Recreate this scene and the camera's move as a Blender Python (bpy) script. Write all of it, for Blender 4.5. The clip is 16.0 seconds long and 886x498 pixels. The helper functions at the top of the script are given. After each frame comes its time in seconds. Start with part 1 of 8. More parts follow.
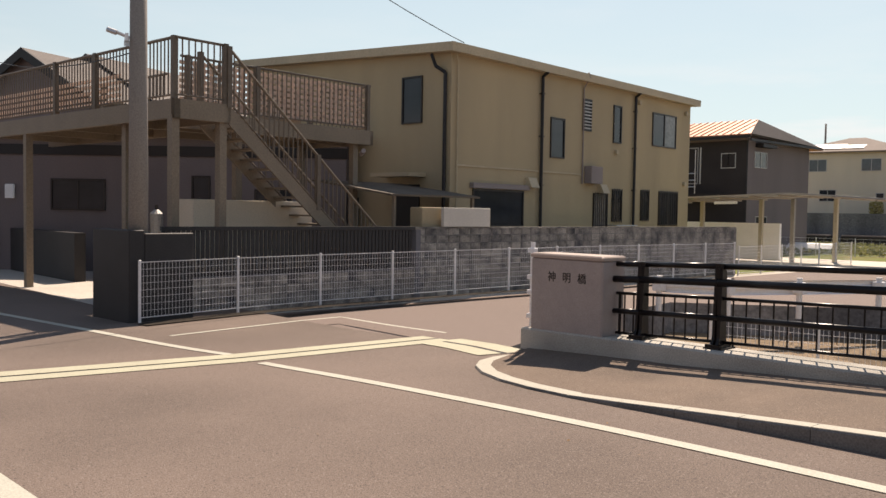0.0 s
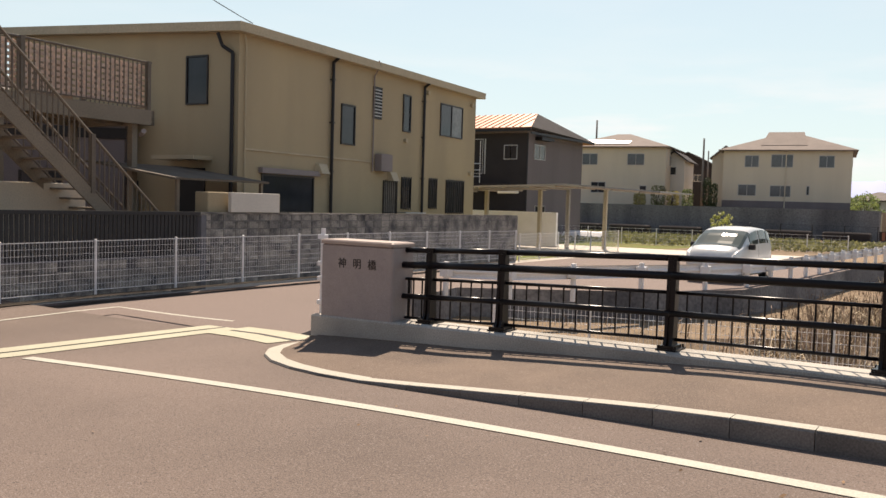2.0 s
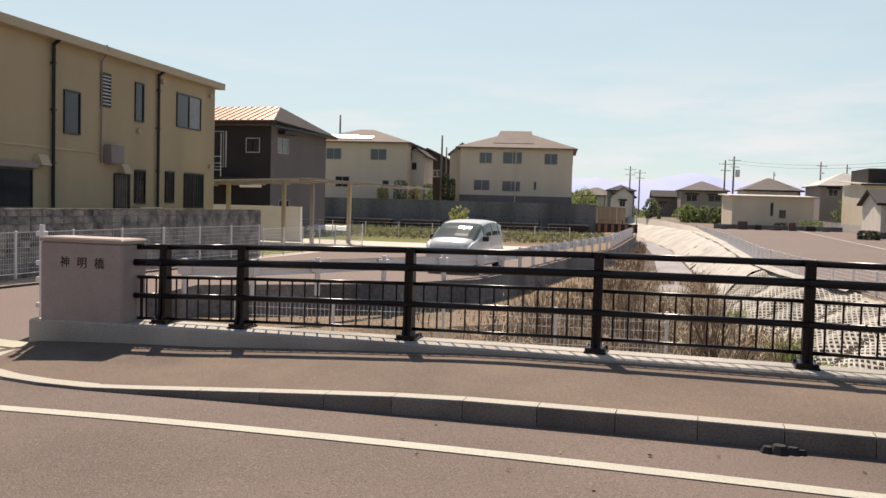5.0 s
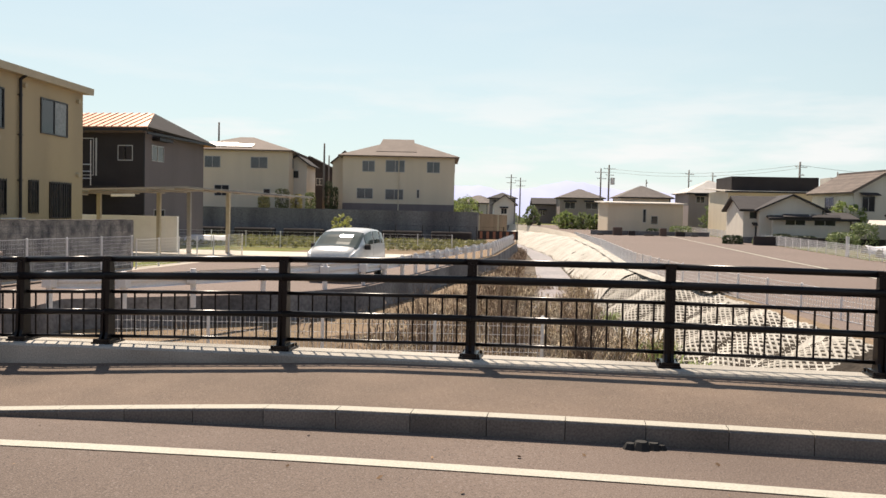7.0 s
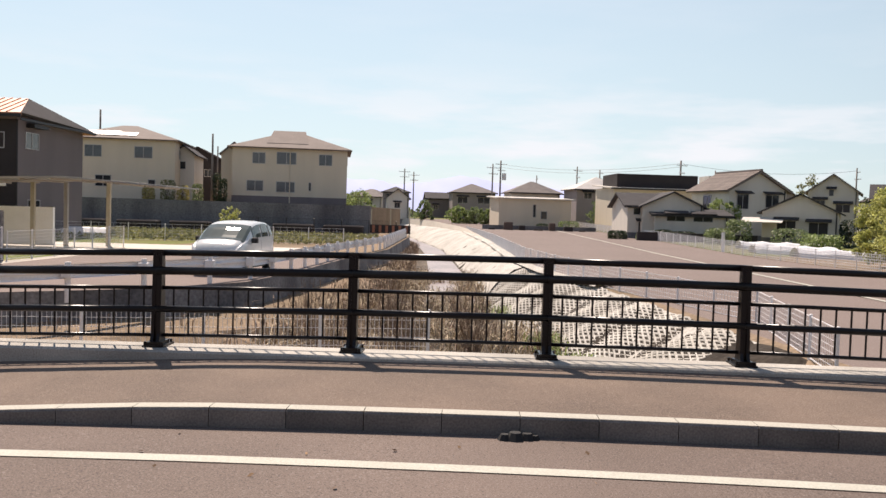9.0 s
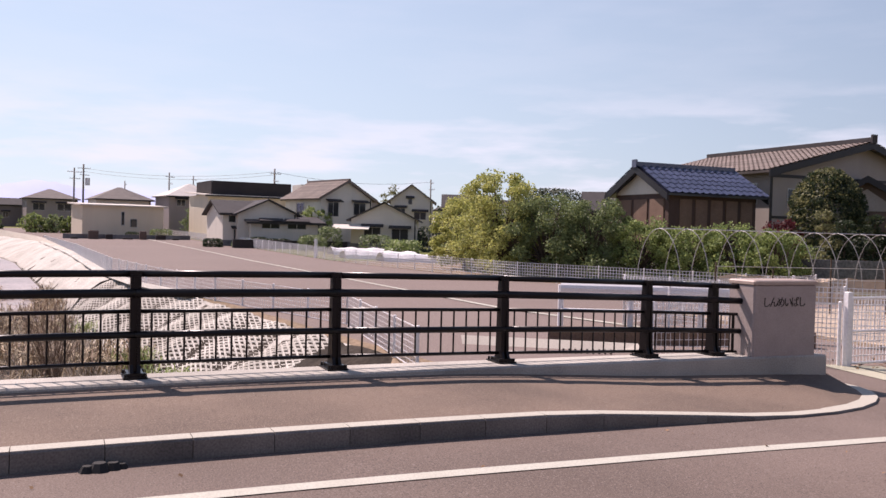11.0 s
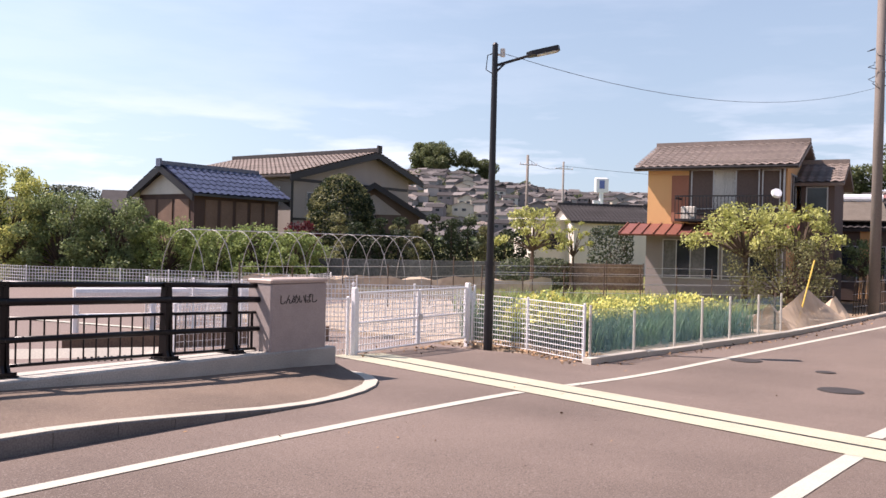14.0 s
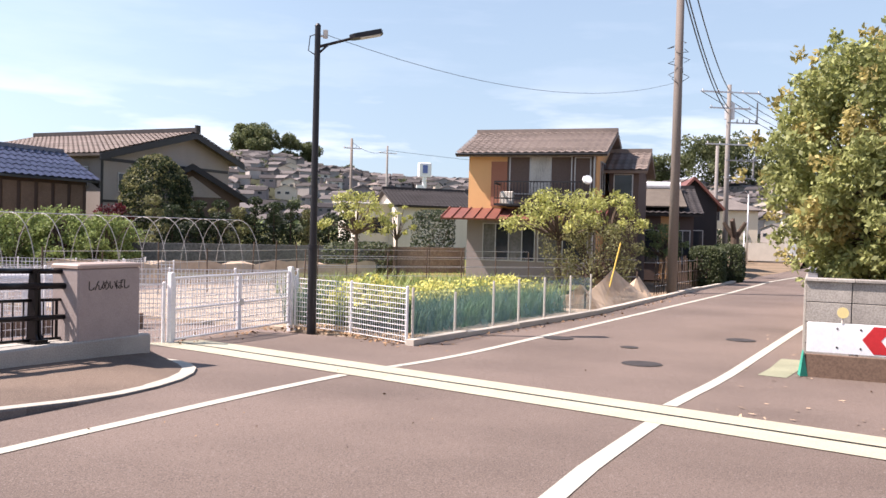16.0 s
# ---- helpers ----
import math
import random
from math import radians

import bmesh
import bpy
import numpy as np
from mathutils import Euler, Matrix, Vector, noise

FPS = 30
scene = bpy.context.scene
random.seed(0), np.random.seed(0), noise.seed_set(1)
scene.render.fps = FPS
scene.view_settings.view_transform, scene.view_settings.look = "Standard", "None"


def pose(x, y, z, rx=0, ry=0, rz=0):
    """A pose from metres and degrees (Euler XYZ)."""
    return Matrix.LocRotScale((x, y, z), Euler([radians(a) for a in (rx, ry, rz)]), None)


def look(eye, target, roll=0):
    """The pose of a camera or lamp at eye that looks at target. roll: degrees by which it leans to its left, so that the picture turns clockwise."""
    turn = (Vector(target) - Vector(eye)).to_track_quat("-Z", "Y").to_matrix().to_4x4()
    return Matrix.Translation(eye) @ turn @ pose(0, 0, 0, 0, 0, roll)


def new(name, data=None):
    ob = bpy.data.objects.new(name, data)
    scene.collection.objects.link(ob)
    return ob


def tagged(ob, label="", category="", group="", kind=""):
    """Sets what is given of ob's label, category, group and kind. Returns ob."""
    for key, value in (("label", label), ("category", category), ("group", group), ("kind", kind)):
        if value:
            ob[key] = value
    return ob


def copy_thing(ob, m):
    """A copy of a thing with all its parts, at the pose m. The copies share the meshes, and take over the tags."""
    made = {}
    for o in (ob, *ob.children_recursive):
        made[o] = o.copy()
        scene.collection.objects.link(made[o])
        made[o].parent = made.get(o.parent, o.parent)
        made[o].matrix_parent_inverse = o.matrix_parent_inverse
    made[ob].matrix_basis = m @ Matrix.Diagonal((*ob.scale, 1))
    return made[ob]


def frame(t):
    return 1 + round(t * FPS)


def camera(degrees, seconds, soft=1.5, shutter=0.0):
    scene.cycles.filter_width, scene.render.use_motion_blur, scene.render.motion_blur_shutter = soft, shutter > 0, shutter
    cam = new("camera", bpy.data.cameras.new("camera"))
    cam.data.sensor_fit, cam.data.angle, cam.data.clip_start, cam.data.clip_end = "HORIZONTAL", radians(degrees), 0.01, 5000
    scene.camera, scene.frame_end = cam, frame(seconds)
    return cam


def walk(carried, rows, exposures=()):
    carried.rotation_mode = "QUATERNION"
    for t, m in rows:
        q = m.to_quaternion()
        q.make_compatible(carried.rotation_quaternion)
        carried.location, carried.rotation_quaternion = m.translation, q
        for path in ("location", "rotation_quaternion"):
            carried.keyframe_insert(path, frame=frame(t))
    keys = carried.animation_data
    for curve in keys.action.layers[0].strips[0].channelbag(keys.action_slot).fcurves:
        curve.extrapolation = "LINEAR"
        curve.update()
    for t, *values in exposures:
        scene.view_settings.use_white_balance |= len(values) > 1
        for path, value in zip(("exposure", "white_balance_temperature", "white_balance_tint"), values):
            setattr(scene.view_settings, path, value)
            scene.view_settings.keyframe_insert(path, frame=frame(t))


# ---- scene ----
cam = camera(54.34, 16.0)
# seconds, place, then yaw, pitch and roll in degrees
PATH = [
    (0.0, 0.00, -0.00, 1.70, 47.180, -2.500, -0.920),
    (0.5, -0.01, 0.01, 1.69, 43.050, -2.670, -0.820),
    (1.0, -0.01, 0.02, 1.69, 39.680, -2.840, -1.060),
    (1.5, -0.01, 0.02, 1.69, 36.200, -2.970, -1.410),
    (2.0, -0.01, 0.01, 1.69, 33.350, -3.050, -1.680),
    (2.5, -0.02, 0.01, 1.69, 30.580, -2.980, -1.720),
    (3.0, -0.02, -0.01, 1.69, 27.540, -2.810, -1.660),
    (3.5, -0.01, -0.00, 1.69, 24.770, -2.760, -1.540),
    (4.0, 0.01, -0.01, 1.69, 22.030, -2.880, -1.570),
    (4.5, 0.03, 0.02, 1.69, 19.210, -3.030, -1.620),
    (7.0, 0.16, 0.03, 1.69, 8.940, -2.210, -1.240),
    (7.5, 0.19, 0.04, 1.69, 7.780, -2.240, -1.210),
    (8.0, 0.22, 0.04, 1.69, 6.620, -2.440, -1.320),
    (10.5, 0.33, 0.14, 1.69, -15.330, -1.710, -1.830),
    (11.0, 0.33, 0.16, 1.71, -24.450, -1.200, -1.450),
    (11.5, 0.34, 0.17, 1.71, -33.540, -0.980, -1.140),
    (12.0, 0.34, 0.17, 1.71, -40.710, -0.880, -1.190),
    (12.5, 0.32, 0.13, 1.71, -45.300, -0.660, -1.420),
    (13.0, 0.34, 0.10, 1.71, -48.400, -0.420, -1.540),
    (13.5, 0.35, 0.07, 1.72, -51.870, -0.300, -1.480),
    (14.0, 0.36, 0.04, 1.72, -55.060, -0.380, -1.420),
    (14.5, 0.36, 0.03, 1.72, -58.310, -0.520, -1.500),
    (15.0, 0.36, 0.03, 1.72, -61.410, -0.700, -1.490),
    (15.5, 0.36, 0.02, 1.71, -64.250, -0.920, -1.490),
    (16.0, 0.35, 0.01, 1.71, -66.670, -1.160, -1.450),
]
# seconds, stops, kelvin and tint: the clip brightens as it turns away from the sun
EXPOSURE = [(0.0, 0.50, 7200, 15), (2.5, 0.58, 7150, 14), (2.9, 0.32, 6950, 16), (3.5, 0.28, 6900, 16), (4.5, 0.32, 6900, 15), (7.0, 0.53, 7050, 12), (8.0, 0.53, 6950, 13), (10.5, 0.46, 6500, 25), (11.5, 0.46, 6400, 30), (12.0, 0.70, 6450, 26), (12.5, 0.80, 6450, 24), (14.0, 0.90, 6400, 23), (16.0, 1.06, 6350, 20)]
walk(cam, [(t, pose(x, y, z, 90 + p, r, yaw)) for t, x, y, z, yaw, p, r in PATH], EXPOSURE)

# ---- light ----
SUN = Vector((-0.35, 0.72, 1.02)).normalized()      # towards the sun
world = bpy.data.worlds.new("world")
scene.world = world
world.use_nodes = True
wn, wl = world.node_tree.nodes, world.node_tree.links
wn.clear()
sky = wn.new("ShaderNodeTexSky")
sky.sky_type, sky.sun_disc = "NISHITA", False
sky.sun_elevation = math.asin(SUN.z)
sky.sun_rotation = math.atan2(SUN.x, SUN.y)
sky.altitude, sky.air_density, sky.dust_density, sky.ozone_density = 50, 1.0, 0.3, 1.0
tc = wn.new("ShaderNodeTexCoord")
mp = wn.new("ShaderNodeMapping")
mp.inputs["Scale"].default_value = (3.0, 3.0, 17.0)
nz = wn.new("ShaderNodeTexNoise")
nz.inputs["Scale"].default_value, nz.inputs["Detail"].default_value, nz.inputs["Roughness"].default_value = 1.6, 6.0, 0.55
rampc = wn.new("ShaderNodeValToRGB")
rampc.color_ramp.elements[0].position, rampc.color_ramp.elements[1].position = 0.47, 0.63
sep = wn.new("ShaderNodeSeparateXYZ")
low = wn.new("ShaderNodeMapRange")
low.inputs["From Min"].default_value, low.inputs["From Max"].default_value = 0.17, 0.075
low.inputs["To Min"].default_value, low.inputs["To Max"].default_value = 0.08, 0.85
mulc = wn.new("ShaderNodeMath")
mulc.operation = "MULTIPLY"
mixc = wn.new("ShaderNodeMixRGB")
mixc.inputs["Color2"].default_value = (7.2, 7.6, 8.0, 1)
bg = wn.new("ShaderNodeBackground")
bg.inputs["Strength"].default_value = 0.089
wo = wn.new("ShaderNodeOutputWorld")
wl.new(tc.outputs["Generated"], mp.inputs["Vector"])
wl.new(mp.outputs["Vector"], nz.inputs["Vector"])
wl.new(nz.outputs["Fac"], rampc.inputs["Fac"])
wl.new(tc.outputs["Generated"], sep.inputs["Vector"])
wl.new(sep.outputs["Z"], low.inputs["Value"])
wl.new(rampc.outputs["Color"], mulc.inputs[0])
wl.new(low.outputs["Result"], mulc.inputs[1])
wl.new(mulc.outputs["Value"], mixc.inputs["Fac"])
haze = wn.new("ShaderNodeMixRGB")
hz = wn.new("ShaderNodeMapRange")
hz.interpolation_type = "SMOOTHSTEP"
hz.inputs["From Min"].default_value, hz.inputs["From Max"].default_value = 0.05, 0.75
hz.inputs["To Min"].default_value, hz.inputs["To Max"].default_value = 0.78, 0.10
wl.new(sep.outputs["Z"], hz.inputs["Value"])
wl.new(hz.outputs["Result"], haze.inputs["Fac"])
# the haze glows towards the sun and thins away from it
sunny = wn.new("ShaderNodeVectorMath")
sunny.operation = "DOT_PRODUCT"
sunny.inputs[1].default_value = Vector((SUN.x, SUN.y, 0)).normalized()
wl.new(tc.outputs["Generated"], sunny.inputs[0])
glow = wn.new("ShaderNodeMapRange")
glow.interpolation_type = "SMOOTHSTEP"
glow.inputs["From Min"].default_value, glow.inputs["From Max"].default_value = -0.10, 0.95
wl.new(sunny.outputs["Value"], glow.inputs["Value"])
hcol = wn.new("ShaderNodeMixRGB")
hcol.inputs["Color1"].default_value, hcol.inputs["Color2"].default_value = (3.05, 4.0, 4.6, 1), (5.5, 6.95, 7.4, 1)
wl.new(glow.outputs["Result"], hcol.inputs["Fac"])
wl.new(hcol.outputs["Color"], haze.inputs["Color2"])
wl.new(sky.outputs["Color"], haze.inputs["Color1"])
wl.new(haze.outputs["Color"], mixc.inputs["Color1"])
wl.new(mixc.outputs["Color"], bg.inputs["Color"])
wl.new(bg.outputs["Background"], wo.inputs["Surface"])
sun = new("sun", bpy.data.lights.new("sun", "SUN"))
sun.data.energy, sun.data.angle, sun.data.color = 5.0, radians(0.6), (1.0, 0.90, 0.78)
sun.matrix_world = look(SUN * 60, (0, 0, 0))


# ---- materials ----
def mat(name, col, rough=0.7, metal=0.0, var=0.18, scale=1.5, fine=40.0, bump=0.15, dist=0.004, tint=None, island=0.0, spec=0.4, streak=False):
    """Base colour with broad stains and fine grain, both in metres, and a fine relief."""
    m = bpy.data.materials.new(name)
    m.use_nodes = True
    n, l = m.node_tree.nodes, m.node_tree.links
    b = n["Principled BSDF"]
    b.inputs["Roughness"].default_value, b.inputs["Metallic"].default_value = rough, metal
    b.inputs["Specular IOR Level"].default_value = spec
    c = n.new("ShaderNodeTexCoord")
    src = c.outputs["Object"]
    if island < 0:
        who = n.new("ShaderNodeObjectInfo")
        far = n.new("ShaderNodeVectorMath")
        far.operation = "MULTIPLY_ADD"
        far.inputs[1].default_value, far.inputs[2].default_value = (37, 53, 71), (0, 0, 0)
        l.new(who.outputs["Random"], far.inputs[0])
        l.new(src, far.inputs[2])
        src = far.outputs["Vector"]
    if streak:
        g = n.new("ShaderNodeMapping")
        g.inputs["Scale"].default_value = (1, 1, 0.12)
        l.new(src, g.inputs["Vector"])
        src = g.outputs["Vector"]
    a = n.new("ShaderNodeTexNoise")
    a.inputs["Scale"].default_value, a.inputs["Detail"].default_value = scale, 4
    f = n.new("ShaderNodeTexNoise")
    f.inputs["Scale"].default_value, f.inputs["Detail"].default_value = fine, 3
    l.new(src, a.inputs["Vector"])
    l.new(c.outputs["Object"], f.inputs["Vector"])
    mix = n.new("ShaderNodeMixRGB")
    t = tint or tuple(v * 0.6 for v in col)
    mix.inputs["Color1"].default_value = (*t, 1)
    mix.inputs["Color2"].default_value = (*col, 1)
    r = n.new("ShaderNodeMapRange")
    r.inputs["From Min"].default_value, r.inputs["From Max"].default_value = 0.30, 0.62
    r.inputs["To Min"].default_value, r.inputs["To Max"].default_value = 1 - min(1, var * 3), 1
    l.new(a.outputs["Fac"], r.inputs["Value"])
    l.new(r.outputs["Result"], mix.inputs["Fac"])
    v = n.new("ShaderNodeHueSaturation")
    k = n.new("ShaderNodeMapRange")
    k.inputs["From Min"].default_value, k.inputs["From Max"].default_value = 0.2, 0.8
    k.inputs["To Min"].default_value, k.inputs["To Max"].default_value = 1 - var * 1.6, 1 + var * 1.6
    l.new(f.outputs["Fac"], k.inputs["Value"])
    val = k.outputs["Result"]
    if island:
        o = n.new("ShaderNodeObjectInfo") if island < 0 else n.new("ShaderNodeNewGeometry")
        q = n.new("ShaderNodeMapRange")
        q.inputs["To Min"].default_value, q.inputs["To Max"].default_value = 1 - abs(island), 1 + abs(island)
        l.new(o.outputs["Random"] if island < 0 else o.outputs["Random Per Island"], q.inputs["Value"])
        w = n.new("ShaderNodeMath")
        w.operation = "MULTIPLY"
        l.new(val, w.inputs[0])
        l.new(q.outputs["Result"], w.inputs[1])
        val = w.outputs["Value"]
    l.new(val, v.inputs["Value"])
    l.new(mix.outputs["Color"], v.inputs["Color"])
    l.new(v.outputs["Color"], b.inputs["Base Color"])
    if bump:
        u = n.new("ShaderNodeBump")
        u.inputs["Strength"].default_value, u.inputs["Distance"].default_value = bump, dist
        l.new(f.outputs["Fac"], u.inputs["Height"])
        l.new(u.outputs["Normal"], b.inputs["Normal"])
    return m


def leafmat(name, col, tint, island=0.35):
    m = mat(name, col, 0.55, 0, 0.2, 0.9, 9, 0, tint=tint, island=island, spec=0.3)
    n, l = m.node_tree.nodes, m.node_tree.links
    b = n["Principled BSDF"]
    tr = n.new("ShaderNodeBsdfTranslucent")
    mx = n.new("ShaderNodeMixShader")
    mx.inputs["Fac"].default_value = 0.38
    l.new(b.inputs["Base Color"].links[0].from_socket, tr.inputs["Color"])
    l.new(b.outputs["BSDF"], mx.inputs[1])
    l.new(tr.outputs["BSDF"], mx.inputs[2])
    l.new(mx.outputs["Shader"], n["Material Output"].inputs["Surface"])
    return m


def netmat(name, col, cover):
    m = bpy.data.materials.new(name)
    m.use_nodes = True
    n, l = m.node_tree.nodes, m.node_tree.links
    b = n["Principled BSDF"]
    b.inputs["Base Color"].default_value, b.inputs["Roughness"].default_value = (*col, 1), 0.7
    tr = n.new("ShaderNodeBsdfTransparent")
    mx = n.new("ShaderNodeMixShader")
    c = n.new("ShaderNodeTexCoord")
    f = n.new("ShaderNodeTexNoise")
    f.inputs["Scale"].default_value = 2.5
    k = n.new("ShaderNodeMapRange")
    k.inputs["From Min"].default_value, k.inputs["From Max"].default_value = 0.2, 0.8
    k.inputs["To Min"].default_value, k.inputs["To Max"].default_value = cover - 0.18, cover + 0.18
    l.new(c.outputs["Object"], f.inputs["Vector"])
    l.new(f.outputs["Fac"], k.inputs["Value"])
    l.new(k.outputs["Result"], mx.inputs["Fac"])
    l.new(tr.outputs["BSDF"], mx.inputs[1])
    l.new(b.outputs["BSDF"], mx.inputs[2])
    l.new(mx.outputs["Shader"], n["Material Output"].inputs["Surface"])
    return m


ASPHALT = mat("asphalt", (0.184, 0.140, 0.116), 0.86, 0, 0.32, 0.30, 95, 0.7, 0.008, (0.120, 0.091, 0.075), spec=0.25)
ASPHALT2 = mat("asphalt_pale", (0.200, 0.155, 0.135), 0.88, 0, 0.16, 0.15, 80, 0.3, 0.006, (0.160, 0.124, 0.106), spec=0.2)
SIDEWALK = mat("asphalt_walk", (0.185, 0.138, 0.106), 0.88, 0, 0.30, 0.7, 120, 0.4, 0.005, (0.112, 0.085, 0.068), spec=0.2)


def speckle(m, scale, light, dark):
    """Pale stone chips and dark pits in asphalt."""
    n, l = m.node_tree.nodes, m.node_tree.links
    b = n["Principled BSDF"]
    c = n.new("ShaderNodeTexCoord")
    src = b.inputs["Base Color"].links[0].from_socket
    for s, lo, hi, colour in ((scale, 0.60, 0.70, light), (scale * 0.8, 0.60, 0.72, dark)):
        t = n.new("ShaderNodeTexNoise")
        t.inputs["Scale"].default_value, t.inputs["Detail"].default_value = s, 1
        g = n.new("ShaderNodeMapping")
        g.inputs["Location"].default_value = (s, 3 * s, 0)
        l.new(c.outputs["Object"], g.inputs["Vector"])
        l.new(g.outputs["Vector"], t.inputs["Vector"])
        r = n.new("ShaderNodeMapRange")
        r.inputs["From Min"].default_value, r.inputs["From Max"].default_value = lo, hi
        r.inputs["To Max"].default_value = 0.75
        l.new(t.outputs["Fac"], r.inputs["Value"])
        x = n.new("ShaderNodeMixRGB")
        l.new(r.outputs["Result"], x.inputs["Fac"])
        l.new(src, x.inputs["Color1"])
        x.inputs["Color2"].default_value = (*colour, 1)
        src = x.outputs["Color"]
    l.new(src, b.inputs["Base Color"])


speckle(ASPHALT, 70, (0.26, 0.215, 0.19), (0.06, 0.048, 0.042))
speckle(SIDEWALK, 85, (0.31, 0.25, 0.20), (0.085, 0.055, 0.045))
speckle(ASPHALT2, 40, (0.32, 0.27, 0.24), (0.09, 0.07, 0.06))
EARTH = mat("earth", (0.26, 0.19, 0.13), 0.95, 0, 0.25, 0.25, 8, 0.6, 0.03, (0.16, 0.125, 0.08), spec=0.1)
GRASS = mat("grass", (0.15, 0.17, 0.05), 0.95, 0, 0.3, 0.25, 6, 0.6, 0.05, (0.19, 0.15, 0.07), spec=0.1)
PAINT = mat("line_paint", (0.47, 0.455, 0.385), 0.75, 0, 0.14, 3, 60, 0.3, 0.003, (0.40, 0.37, 0.31), spec=0.2)
BAND = mat("joint_concrete", (0.45, 0.43, 0.32), 0.8, 0, 0.14, 2, 60, 0.3, 0.003, (0.36, 0.33, 0.25), spec=0.2)
KERBTOP = mat("kerb_top_lit_paint", (0.44, 0.415, 0.35), 0.8, 0, 0.14, 3, 60, 0.3, 0.003, (0.40, 0.37, 0.31), spec=0.2)
CONCRETE = mat("concrete", (0.52, 0.47, 0.40), 0.88, 0, 0.12, 1.2, 45, 0.35, 0.004, (0.34, 0.31, 0.265), spec=0.2)
UPSTAND = mat("upstand_concrete", (0.47, 0.44, 0.39), 0.9, 0, 0.24, 1.1, 70, 0.25, 0.004, (0.25, 0.235, 0.21), spec=0.15)
# Stone darkened so the shade of the kerb's front is in its colour.
KERB = mat("kerb_concrete_shaded", (0.20, 0.185, 0.17), 0.9, 0, 0.24, 1.6, 60, 0.35, 0.004, (0.10, 0.094, 0.09), island=-0.14, spec=0.2)
RETWALL = mat("retaining_concrete", (0.20, 0.195, 0.20), 0.9, 0, 0.28, 0.5, 10, 0.4, 0.01, (0.075, 0.072, 0.078), spec=0.2, streak=True)
GRANITE = mat("granite", (0.36, 0.30, 0.28), 0.6, 0, 0.16, 5, 130, 0.1, 0.002, (0.28, 0.235, 0.22))
GRANITE_CUT = mat("granite_cap", (0.40, 0.31, 0.26), 0.5, 0, 0.16, 8, 140, 0.1, 0.002, (0.33, 0.25, 0.21))
LETTER = mat("letter_paint", (0.03, 0.022, 0.02), 0.5, 0, 0.1, 3, 30, 0)
RAIL = mat("rail_paint", (0.010, 0.008, 0.009), 0.30, 0.0, 0.12, 3, 70, 0.04, 0.001, spec=0.25)
LAMPM = mat("lamp_paint", (0.022, 0.020, 0.022), 0.4, 0.2, 0.12, 3, 60, 0.04, 0.001)
WHITE = mat("white_fence_paint", (0.80, 0.78, 0.78), 0.5, 0, 0.07, 2, 30, 0.05, 0.001)
GALV = mat("galvanised_steel", (0.62, 0.60, 0.60), 0.42, 0.6, 0.12, 2, 30, 0.05, 0.001)
STUCCO = mat("ochre_stucco", (0.465, 0.37, 0.235), 0.9, 0, 0.24, 0.45, 60, 0.5, 0.004, (0.34, 0.275, 0.185), spec=0.15, streak=True)
FASCIA = mat("roof_band", (0.50, 0.41, 0.28), 0.7, 0, 0.1, 1.2, 20, 0.1)
DARKTRIM = mat("dark_trim", (0.018, 0.016, 0.018), 0.45, 0.1, 0.15, 3, 30, 0.04)
BLOCK = mat("concrete_block", (0.31, 0.285, 0.255), 0.92, 0, 0.33, 2.4, 30, 0.5, 0.006, (0.075, 0.073, 0.078), island=-0.20, spec=0.15)
MORTAR = mat("mortar", (0.15, 0.15, 0.165), 0.95, 0, 0.15, 3, 40, 0.3)
BLACKWALL = mat("dark_stone_wall", (0.030, 0.028, 0.030), 0.6, 0, 0.2, 1.5, 40, 0.3)
DECKSTEEL = mat("brown_steel", (0.235, 0.185, 0.135), 0.6, 0.1, 0.14, 1.5, 30, 0.1, 0.002, (0.17, 0.135, 0.10))
# Brown rail steel, darkened for its shade in front of the pale screens.
DECKRAIL = mat("dark_brown_shaded_rail", (0.155, 0.122, 0.092), 0.6, 0.1, 0.14, 1.5, 30, 0.1, 0.002, (0.10, 0.08, 0.062))
DRYSOIL = mat("pale_dry_soil", (0.42, 0.34, 0.26), 0.95, 0, 0.25, 0.5, 9, 0.6, 0.03, (0.28, 0.22, 0.16), spec=0.1)
PALESLAB = mat("pale_drive", (0.55, 0.50, 0.44), 0.85, 0, 0.16, 0.6, 30, 0.3, 0.004, (0.40, 0.36, 0.32), spec=0.2)
CONPOLE = mat("pole_concrete", (0.27, 0.245, 0.225), 0.85, 0, 0.15, 1.2, 40, 0.25, 0.004, streak=True)
WOODPOLE = mat("weathered_pole", (0.225, 0.19, 0.165), 0.85, 0, 0.18, 2, 40, 0.25, 0.004, streak=True)
MAUVE = mat("mauve_render", (0.30, 0.255, 0.245), 0.9, 0, 0.1, 0.6, 40, 0.4, spec=0.15, streak=True)
FARMWALL = mat("farmhouse_plaster", (0.34, 0.30, 0.275), 0.9, 0, 0.12, 0.6, 30, 0.3, spec=0.15, streak=True)
BROWNWALL = mat("dark_brown_wall", (0.125, 0.09, 0.078), 0.85, 0, 0.14, 0.8, 30, 0.3, spec=0.15, streak=True)
CREAM = mat("cream_siding", (0.66, 0.57, 0.45), 0.85, 0, 0.08, 0.7, 30, 0.2, spec=0.15, streak=True)
PALE = mat("pale_siding", (0.66, 0.61, 0.54), 0.85, 0, 0.12, 0.7, 30, 0.2, spec=0.15, streak=True)
GREYWALL = mat("grey_siding", (0.20, 0.170, 0.172), 0.85, 0, 0.12, 0.7, 30, 0.2, spec=0.15, streak=True)
